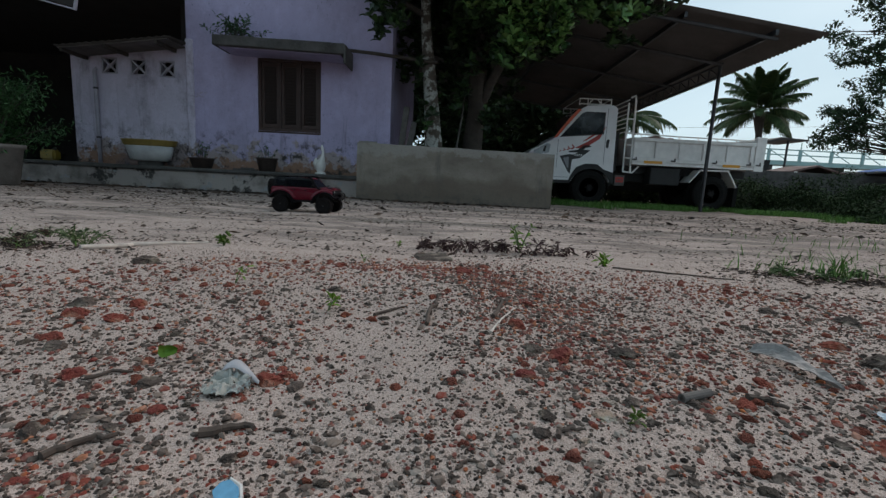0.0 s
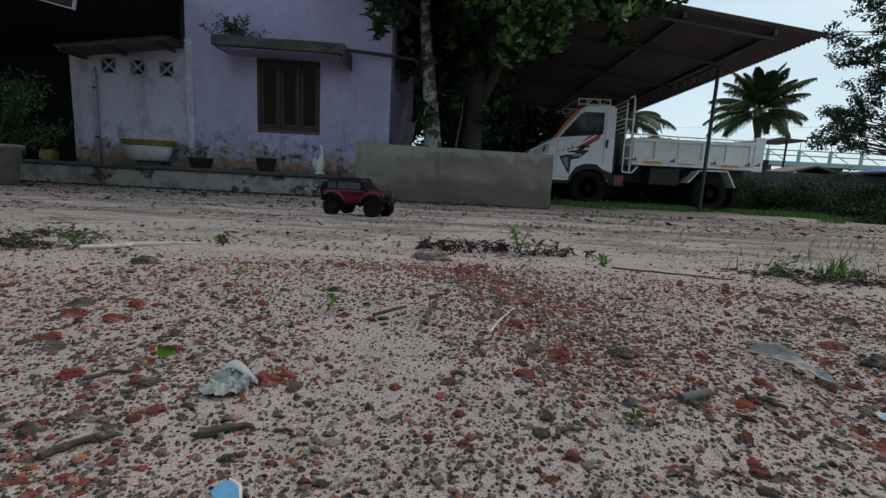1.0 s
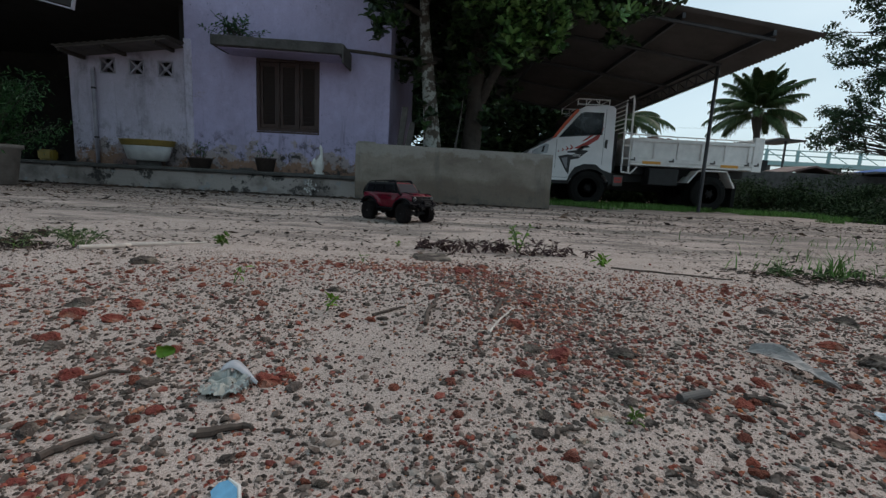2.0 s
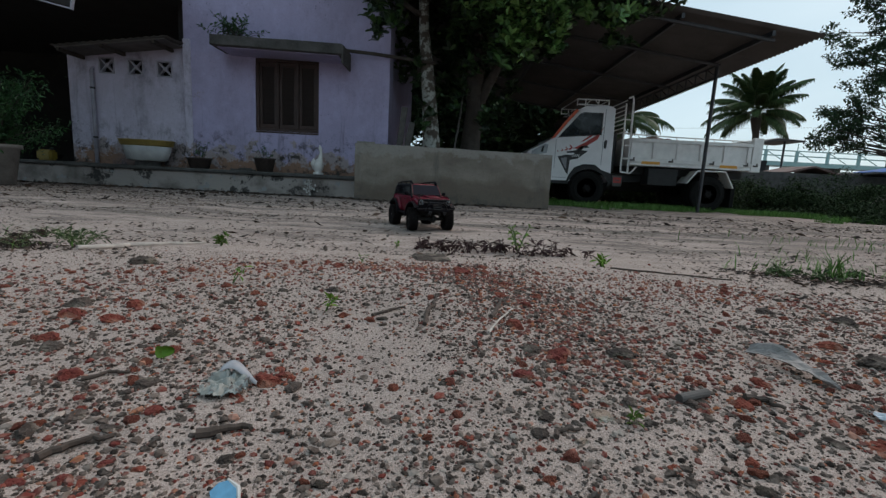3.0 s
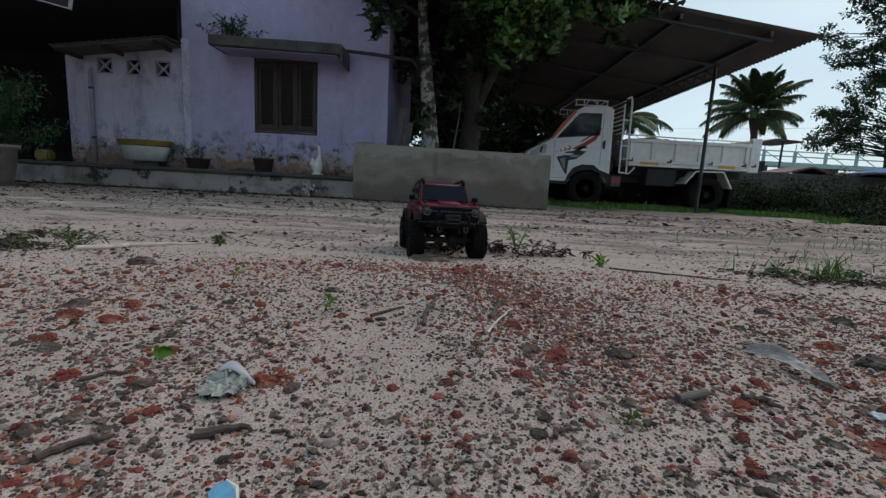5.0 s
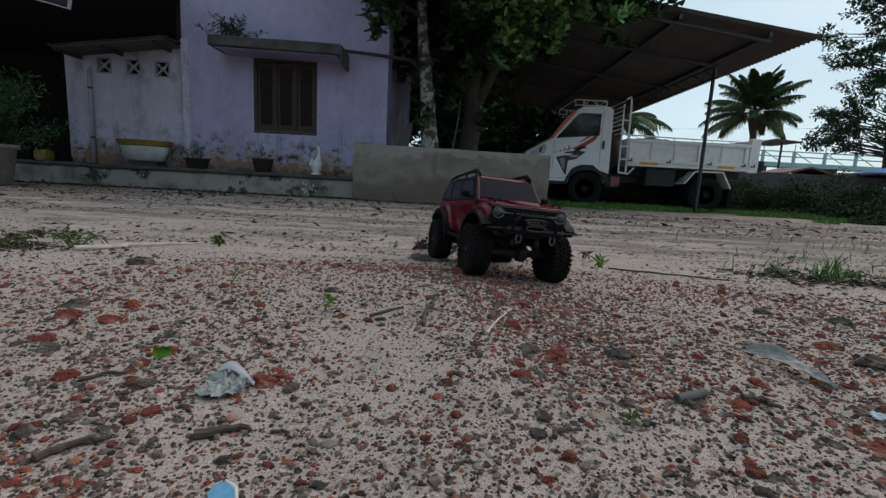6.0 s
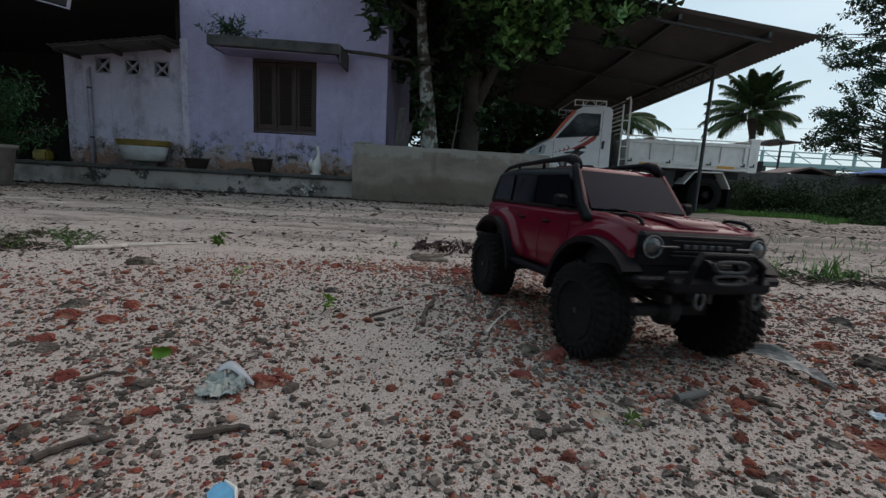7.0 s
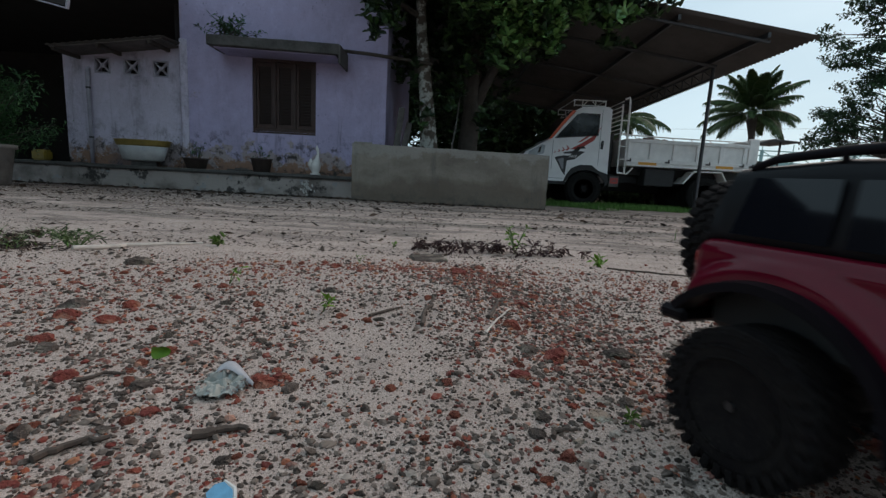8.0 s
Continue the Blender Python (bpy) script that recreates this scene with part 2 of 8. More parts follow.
SAND = make_sand()
PAINT = make_house_paint("lavender_wall_paint", (0.395, 0.36, 0.53))
WHITEWASH = make_house_paint("old_whitewash", (0.53, 0.495, 0.61), 1.0)
PLINTH = make_plinth()
PLASTER = make_block_wall()
BARK = make_bark()
DARK_BARK = plain("dark_bark", (0.06, 0.048, 0.04), 0.9, wear=0.5, scale=14, depth=0.01)
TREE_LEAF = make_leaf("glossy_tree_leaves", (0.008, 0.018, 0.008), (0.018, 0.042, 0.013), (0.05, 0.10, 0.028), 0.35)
SHRUB_LEAF = make_leaf("shrub_leaves", (0.010, 0.036, 0.012), (0.022, 0.075, 0.02), (0.04, 0.12, 0.035))
FAR_LEAF = make_leaf("far_foliage", (0.012, 0.026, 0.014), (0.022, 0.048, 0.02), (0.04, 0.075, 0.03), 0.7)
GRASS_LEAF = make_leaf("grass_blades", (0.045, 0.11, 0.02), (0.085, 0.19, 0.035), (0.15, 0.26, 0.07), 0.6)
DRY_LEAF = make_leaf("dry_litter", (0.025, 0.02, 0.018), (0.05, 0.038, 0.032), (0.11, 0.07, 0.05), 0.85)
# lighter copy of the tree leaves, with the light on them put into colour
LIT_LEAF = make_leaf("lit_front_leaves", (0.030, 0.07, 0.02), (0.085, 0.185, 0.05), (0.18, 0.30, 0.095), 0.3)
HEDGE_LEAF = make_leaf("hedge_leaves", (0.014, 0.024, 0.012), (0.026, 0.046, 0.018), (0.05, 0.075, 0.03), 0.9)
SHEET = plain("weathered_roof_sheet", (0.085, 0.076, 0.072), 0.75, wear=0.35, scale=2.0)
DARK_CEMENT = plain("mouldy_cement", (0.085, 0.08, 0.077), 0.92, wear=0.6, scale=5, depth=0.006)
OLD_TIMBER = plain("old_brown_timber", (0.046, 0.022, 0.018), 0.6, wear=0.5, scale=9, depth=0.003)
SHUTTER = plain("dark_louvre_paint", (0.032, 0.022, 0.02), 0.55, wear=0.4, scale=15)
STEEL = plain("dark_steel", (0.05, 0.05, 0.055), 0.5, 0.4, wear=0.4, scale=10)
SOFFIT = plain("dusty_soffit_boards", (0.13, 0.115, 0.11), 0.9, wear=0.4, scale=5, depth=0.003)
# near-black colour stands in for the unlit depth of porch and vents
SHADE_DARK = plain("shade_dark_wall", (0.034, 0.031, 0.031), 0.95, wear=0.4, scale=3)


# ---- ground ----
PROFILE = [(-60, 0.05), (-3, 0.10), (-0.3, 0.18), (0.2, 0.186), (0.8, 0.187), (1.2, 0.172), (1.6, 0.14), (2.4, 0.132), (3.2, 0.12),
           (4.5, 0.08), (7.0, 0.03), (9.0, 0.02), (14, 0.0), (2000, 0.0)]


def hermite(keys, x):
    """A smooth value at x from keys of (x, value)."""
    for i in range(len(keys) - 1):
        if x <= keys[i + 1][0] or i == len(keys) - 2:
            break
    (x0, a), (x1, b) = keys[i][:2], keys[i + 1][:2]
    s = (b - a) / (x1 - x0)
    p = keys[max(i - 1, 0)]
    q = keys[min(i + 2, len(keys) - 1)]
    d0 = (b - p[1]) / (x1 - p[0]) if i > 0 else s
    d1 = (q[1] - a) / (q[0] - x0) if i + 2 < len(keys) else s
    h = x1 - x0
    u = (x - x0) / h
    return (2 * u**3 - 3 * u**2 + 1) * a + (u**3 - 2 * u**2 + u) * h * d0 + (3 * u**2 - 2 * u**3) * b + (u**3 - u**2) * h * d1


def edge_of_rubble(x):
    """How far out the heap of rubble reaches."""
    reach = hermite([(-2.6, 0.1), (-1.2, 0.68), (-0.74, 0.88), (-0.45, 1.03), (-0.28, 1.13), (0.02, 1.22), (0.35, 1.25), (0.66, 1.14), (0.94, 1.0), (1.4, 0.7), (2.6, 0.0)], x)
    return reach + 0.06 * noise.noise((x * 3, 0, 0)) + 0.03 * noise.noise((x * 9, 0, 4))


def ground_z(x, y):
    z = hermite(PROFILE, min(max(y, -60), 200))
    near = max(0.0, 1 - max(0.0, abs(y - 1) - 2) / 6) * max(0.0, 1 - max(0.0, abs(x) - 3) / 8)
    near *= 0.15 + 0.85 * min(1.0, max(0.0, max(abs(x) - 0.9, y - 1.2) / 0.5))
    z += near * (0.010 * noise.noise((x * 2.1, y * 2.1, 0.3)) + 0.005 * noise.noise((x * 7, y * 7, 1.7)))
    # the heap falls away to one side of its spine
    z -= 0.11 * min(max(x - 0.14, -0.08), 0.14) * math.exp(-((y - 0.88) / 0.26) ** 2)
    # and sinks gently on its other flank
    flat = min(1.0, max(0.0, (0.04 - x) / 0.2)) * min(1.0, max(0.0, (y - 0.22) / 0.1)) * min(1.0, max(0.0, (1.0 - y) / 0.25))
    z -= 0.013 * flat * flat * (3 - 2 * flat)
    if abs(x) < 2.2 and y < 3.5:
        z += 0.0022 * noise.noise((x * 26, y * 26, 4.1)) + 0.0010 * noise.noise((x * 70, y * 70, 2.2))
    return z


def stations(lo, hi, near_lo, near_hi, fine, growth):
    mid = list(np.arange(near_lo, near_hi, fine))
    right, step = [near_hi], fine
    while right[-1] < hi:
        step *= growth
        right.append(right[-1] + step)
    left, step = [near_lo], fine
    while left[-1] > lo:
        step *= growth
        left.append(left[-1] - step)
    return sorted(left[1:]) + mid + right


def build_ground():
    xs = stations(-700, 700, -1.2, 1.4, 0.011, 1.06)
    ys = stations(-300, 1500, 0.15, 1.7, 0.011, 1.05)
    verts = [(x, y, ground_z(x, y)) for y in ys for x in xs]
    n = len(xs)
    faces = [(j * n + i, j * n + i + 1, (j + 1) * n + i + 1, (j + 1) * n + i) for j in range(len(ys) - 1) for i in range(n - 1)]
    ob = mesh_object("ground", verts, faces, SAND, smooth=True)
    tagged(ob, "pale grey sandy yard, trodden and damp, with leaf litter", "ground", kind="structure")


build_ground()


# ---- house ----
WALL_Y = 7.6


def build_house():
    # main wall with the window's opening through it
    wall = tagged(new("wall_north"), "lavender painted plaster house wall, peeling at its foot", "wall", kind="structure")
    wall.empty_display_size = 0.1
    x0, x1, wx0, wx1, wz0, wz1 = -4.40, -1.03, -3.24, -2.19, 1.06, 2.22
    bm = bmesh.new()
    top = 4.6
    for a, b, c, d in ((x0, wx0, 0.30, top), (wx1, x1, 0.30, top), (wx0, wx1, 0.30, wz0), (wx0, wx1, wz1, top)):
        span(bm, a, b, WALL_Y, WALL_Y + 0.22, c, d)
    part("wall_face", bm, PAINT, wall)
    bm = bmesh.new()
    span(bm, x1 - 0.22, x1, WALL_Y + 0.22, 12.0, 0.0, top)
    part("side_wall", bm, PAINT, wall)
    bm = bmesh.new()
    span(bm, x0 - 0.01, x0 + 0.11, WALL_Y - 0.035, WALL_Y + 0.2, 0.36, 2.45, 0.012)
    part("corner_pier", bm, WHITEWASH, wall)


build_house()

WHITE_PAINT = plain("white_truck_paint", (0.74, 0.73, 0.74), 0.35, wear=0.12, scale=4, coat=0.3)
BED_PAINT = plain("white_bed_paint", (0.76, 0.74, 0.72), 0.5, wear=0.2, scale=6)
BLACK_RUBBER = plain("black_rubber", (0.012, 0.0115, 0.011), 0.85, wear=0.4, scale=30, spec=0.15)
CHASSIS = plain("chassis_black", (0.02, 0.02, 0.021), 0.7, wear=0.4, scale=10)
AMBER = plain("amber_reflector", (0.65, 0.30, 0.03), 0.35, wear=0.1)
RED_STICKER = plain("red_sticker", (0.36, 0.035, 0.03), 0.4, wear=0.15)
ORANGE_STICKER = plain("orange_sticker", (0.55, 0.09, 0.03), 0.4, wear=0.15)
BLACK_STICKER = plain("black_sticker", (0.02, 0.02, 0.022), 0.4, wear=0.15)
GREY_STICKER = plain("grey_sticker", (0.22, 0.22, 0.24), 0.4, wear=0.15)
WHITE_ENAMEL = plain("white_enamel", (0.40, 0.40, 0.40), 0.4, wear=0.25, scale=7)
YELLOW_RIM = plain("mustard_plastic", (0.27, 0.19, 0.05), 0.5, wear=0.3, scale=9)
DARK_POT = plain("dark_clay_pot", (0.05, 0.035, 0.03), 0.8, wear=0.4, scale=20)
GLAZE = plain("white_glazed_clay", (0.62, 0.60, 0.58), 0.35, wear=0.15, scale=15)
GREY_PLANK = plain("weathered_grey_plank", (0.11, 0.10, 0.095), 0.85, wear=0.5, scale=9, depth=0.004)
CLAY_POT = plain("grey_cement_pot", (0.20, 0.18, 0.165), 0.9, wear=0.4, scale=8, depth=0.006)
YELLOW_TOY = plain("yellow_plastic", (0.22, 0.155, 0.02), 0.5, wear=0.3)
PVC = plain("old_white_pipe", (0.38, 0.365, 0.43), 0.6, wear=0.3, scale=6)


def make_glass(name, tint, rough=0.08, spec=0.5, coat=0.2):
    m = Mat(name, tint, rough, spec=spec, coat=coat)
    m.mix(m.band(m.noise(5), 0.4, 0.7, 0, 0.5), tuple(c * 1.8 for c in tint))
    return m.done()


DARK_GLASS = make_glass("tinted_window_glass", (0.012, 0.014, 0.018))
LAMP_GLASS = make_glass("lamp_lens", (0.30, 0.32, 0.34))


def build_house_parts():
    # plinth with a worn, uneven front
    bm = bmesh.new()
    span(bm, -9.5, -1.24, 7.2, 7.6, -0.1, 0.335, 0.02)
    bmesh.ops.subdivide_edges(bm, edges=bm.edges[:], cuts=6, use_grid_fill=True)
    for v in bm.verts:
        v.co += 0.014 * noise.noise_vector(v.co * 4)
    ob = part("plinth", bm, PLINTH)
    bm = bmesh.new()
    span(bm, -9.5, -1.22, 7.155, 7.6, 0.325, 0.385, 0.015)
    bmesh.ops.subdivide_edges(bm, edges=bm.edges[:], cuts=7, use_grid_fill=True)
    for v in bm.verts:
        v.co += 0.012 * noise.noise_vector(v.co * 5)
    tagged(part("plinth_edge", bm, DARK_CEMENT), "dark mouldy cement lip along the plinth", "plinth", kind="structure")
    tagged(ob, "mouldy grey cement plinth with flaking patches along the house", "plinth", kind="structure")
    # whitewash stain splashed on the plinth's face
    bm = bmesh.new()
    rng = random.Random(5)
    for _ in range(70):
        x, z = rng.gauss(-2.22, 0.05), rng.uniform(0.05, 0.29)
        w = rng.uniform(0.005, 0.018)
        h = rng.uniform(0.008, 0.03)
        vs = [bm.verts.new((x + w * math.cos(a) * rng.uniform(0.5, 1), 7.178, z + h * math.sin(a) * rng.uniform(0.5, 1))) for a in (0, 1.2, 2.4, 3.7, 5)]
        f = bm.faces.new(vs)
        ex = bmesh.ops.extrude_face_region(bm, geom=[f])
        bmesh.ops.translate(bm, vec=(0, -0.003, 0), verts=[v for v in ex["geom"] if isinstance(v, bmesh.types.BMVert)])
    tagged(part("paint_splash", bm, GLAZE), "splashed white paint flecks on the grey plinth", "paint stain", kind="structure")

    # outbuilding wall with three pierced vent blocks
    vents = [(-5.73, 1.99), (-5.245, 1.985), (-4.765, 1.975)]
    s = 0.13
    out = tagged(new("wall_outbuilding"), "stained whitewashed outbuilding wall beside the house", "wall", kind="structure")
    y0, y1, top = 7.66, 7.82, 2.36
    xs = [-6.38]
    for vx, vz in vents:
        xs += [vx - s, vx + s]
    xs.append(-4.40)
    for i in range(0, len(xs) - 1):
        vz = vents[i // 2][1] if i % 2 else 0
        for lo, hi in (((0.30, vz - s), (vz + s, top)) if i % 2 else ((0.30, top),)):
            bm = bmesh.new()
            span(bm, xs[i], xs[i + 1], y0, y1, lo, hi - 0.06 + 0.122 * ((xs[i] + xs[i + 1]) / 2 + 5.4) if hi == top else hi)
            part("wall_panel", bm, WHITEWASH, out)
    for vx, vz in vents:
        v = thing("vent_block", "pale cement ventilation block with a pierced cross pattern", "vent block", (vx, 7.66, vz), group="vent blocks")
        bm = bmesh.new()
        for a, b, c, d in ((-s, s, s - 0.022, s), (-s, s, -s, -s + 0.022), (-s, -s + 0.022, -s + 0.022, s - 0.022), (s - 0.022, s, -s + 0.022, s - 0.022)):
            span(bm, a, b, -0.012, 0.06, c, d, 0.003)
        part("rim", bm, PVC, v)
        bm = bmesh.new()
        for k in range(4):
            a = math.pi / 4 + k * math.pi / 2
            box(bm, (0.085, 0.02, 0), (0.125, 0.045, 0.024), 0.003, Matrix.Rotation(-a, 4, "Y"))
        lathe(bm, [(0.034, 0.0), (0.034, 0.045)], 14, "Y")
        part("cross", bm, PVC, v)
    bm = bmesh.new()
    span(bm, -6.38, -4.4, 7.9, 7.95, 0.3, 2.4)
    tagged(part("wall_inner", bm, SHADE_DARK), "dark inner wall behind the vents", "wall", kind="structure")
    # down pipe
    dp = thing("down_pipe", "old white drain pipe standing against the outbuilding", "pipe")
    bm = bmesh.new()
    tube(bm, [(-5.965, 7.63, 0.385), (-5.965, 7.63, 1.9), (-5.965, 7.70, 1.96)], 0.03, 10)
    part("pipe", bm, PVC, dp, smooth=True)
    for z in (0.8, 1.6):
        bm = bmesh.new()
        lathe(bm, [(0.036, 0), (0.036, 0.03)], 12, "Z", (-5.965, 7.63, z))
        part("bracket", bm, STEEL, dp)
    # low roof sheet over the outbuilding
    roof = thing("lean_to_roof", "grey corrugated sheet lean-to roof with timber rafters", "roof")
    verts, faces = [], []
    n = 60
    for y, dx, lift in ((7.14, 0.0, 0.0), (7.78, -0.10, 0.02)):
        for i in range(n + 1):
            x = -6.20 + dx + (1.82 - dx) * i / n
            z = 2.135 + 0.122 * (x + 6.20) + 0.010 * math.sin(i * 1.57) + lift
            verts += [(x, y, z), (x, y, z + 0.012)]
    for i in range(n):
        a = 2 * i
        b = a + 2 * (n + 1)
        faces += [(a, a + 2, b + 2, b), (a + 1, b + 1, b + 3, a + 3), (a, a + 1, a + 3, a + 2)]
    mesh_object("sheet", verts, faces, SHEET, True, roof)
    for k in range(6):
        bm = bmesh.new()
        y0 = 7.16 + 0.082 * k
        span(bm, -6.16, -4.44, y0, y0 + 0.078, -0.010, 0.010, 0.002)
        for v in bm.verts:
            v.co.z += 2.112 + 0.122 * (v.co.x + 6.20)
        part("soffit_board", bm, SOFFIT, roof, "pale dusty soffit board")
    for x in (-6.10, -5.42, -4.62):
        bm = bmesh.new()
        z = 2.068 + 0.122 * (x + 6.20)
        span(bm, x - 0.025, x + 0.025, 7.15, 7.655, z - 0.02, z + 0.036, 0.004)
        part("rafter", bm, DARK_BARK, roof)

    # concrete sunshade over the window
    sh = thing("sunshade", "mouldy grey concrete sunshade slab over the window", "sunshade")
    bm = bmesh.new()
    vs = span(bm, -3.70, -1.69, 7.05, 7.6, 2.225, 2.375, 0.01)
    for v in bm.verts:
        v.co.z += -0.022 * (v.co.x + 2.7)
    bmesh.ops.subdivide_edges(bm, edges=bm.edges[:], cuts=4, use_grid_fill=True)
    for v in bm.verts:
        v.co += 0.006 * noise.noise_vector(v.co * 5)
    part("slab", bm, DARK_CEMENT, sh)
    bm = bmesh.new()
    span(bm, -3.62, -1.76, 7.12, 7.598, 2.214, 2.226)
    for v in bm.verts:
        v.co.z += -0.022 * (v.co.x + 2.7) - 0.006
    part("soffit", bm, PAINT, sh, "lavender painted underside")
    bm = bmesh.new()
    span(bm, -1.695, -1.665, 7.04, 7.58, 2.07, 2.335, 0.006)
    part("end_board", bm, DARK_CEMENT, sh)
    # window
    w = tagged(new("window_1"), "closed dark brown wooden window with louvred shutters", "window", kind="structure")
    w.matrix_basis = pose(-2.715, 7.6, 1.64)
    hw, hh = 0.525, 0.58
    for a, b, c, d in ((-hw, hw, hh - 0.05, hh), (-hw, hw, -hh, -hh + 0.05), (-hw, -hw + 0.05, -hh + 0.05, hh - 0.05), (hw - 0.05, hw, -hh + 0.05, hh - 0.05),
                       (-0.185, -0.145, -hh + 0.05, hh - 0.05), (0.145, 0.185, -hh + 0.05, hh - 0.05)):
        bm = bmesh.new()
        span(bm, a, b, 0.02, 0.10, c, d, 0.005)
        part("window_frame", bm, OLD_TIMBER, w)
    for x0, x1 in ((-0.475, -0.185), (-0.145, 0.145), (0.185, 0.475)):
        bm = bmesh.new()
        for a, b, c, d in ((x0, x1, hh - 0.12, hh - 0.055), (x0, x1, -hh + 0.055, -hh + 0.12), (x0, x0 + 0.05, -hh + 0.12, hh - 0.12), (x1 - 0.05, x1, -hh + 0.12, hh - 0.12)):
            span(bm, a + 0.002, b - 0.002, 0.045, 0.085, c, d, 0.003)
        sh2 = part("shutter", bm, OLD_TIMBER, w)
        bm = bmesh.new()
        span(bm, x0 + 0.05, x1 - 0.05, 0.088, 0.094, -hh + 0.12, hh - 0.12)
        part("backing", bm, SHUTTER, sh2)
        base = bmesh.new()
        box(base, (0, 0, 0), (x1 - x0 - 0.104, 0.010, 0.055), 0.002, Matrix.Rotation(0.6, 4, "X"))
        me = bpy.data.meshes.new("slat")
        base.to_mesh(me)
        base.free()
        me.materials.append(SHUTTER)
        for k in range(19):
            shared("slat", me, sh2, Matrix.Translation(((x0 + x1) / 2, 0.066, -hh + 0.15 + k * 0.048)))
    bm = bmesh.new()
    span(bm, 0.15, 0.172, 0.030, 0.044, -hh + 0.06, -0.25, 0.003)
    part("bolt", bm, GREY_PLANK, w, "worn pale wooden bolt")
    bm = bmesh.new()
    span(bm, -hw, hw, -0.006, 0.10, -hh - 0.03, -hh - 0.003, 0.004)
    part("window_sill", bm, OLD_TIMBER, w)
    # bamboo pole from the sunshade's end to the corner
    bm = bmesh.new()
    tube(bm, [(-1.74, 7.45, 2.36), (-1.3, 7.5, 2.345), (-0.80, 7.55, 2.31), (-0.3, 7.6, 2.27)], 0.028, 8)
    tagged(part("pole", bm, DARK_BARK), "dark wooden pole tied beside the sunshade", "pole")
    # leaning boards at the house corner
    for x, h, t in ((-0.93, 0.95, 6), (-0.86, 0.72, 10)):
        bm = bmesh.new()
        box(bm, (0, 0, h / 2 + 0.3), (0.10, 0.03, h + 0.6), 0.006)
        ob = tagged(part("leaning_board", bm, GREY_PLANK), "grey weathered board leaning at the house corner", "board", group="leaning boards")
        ob.matrix_basis = pose(x, 7.55, 0.03, -4, t, 0)


build_house_parts()


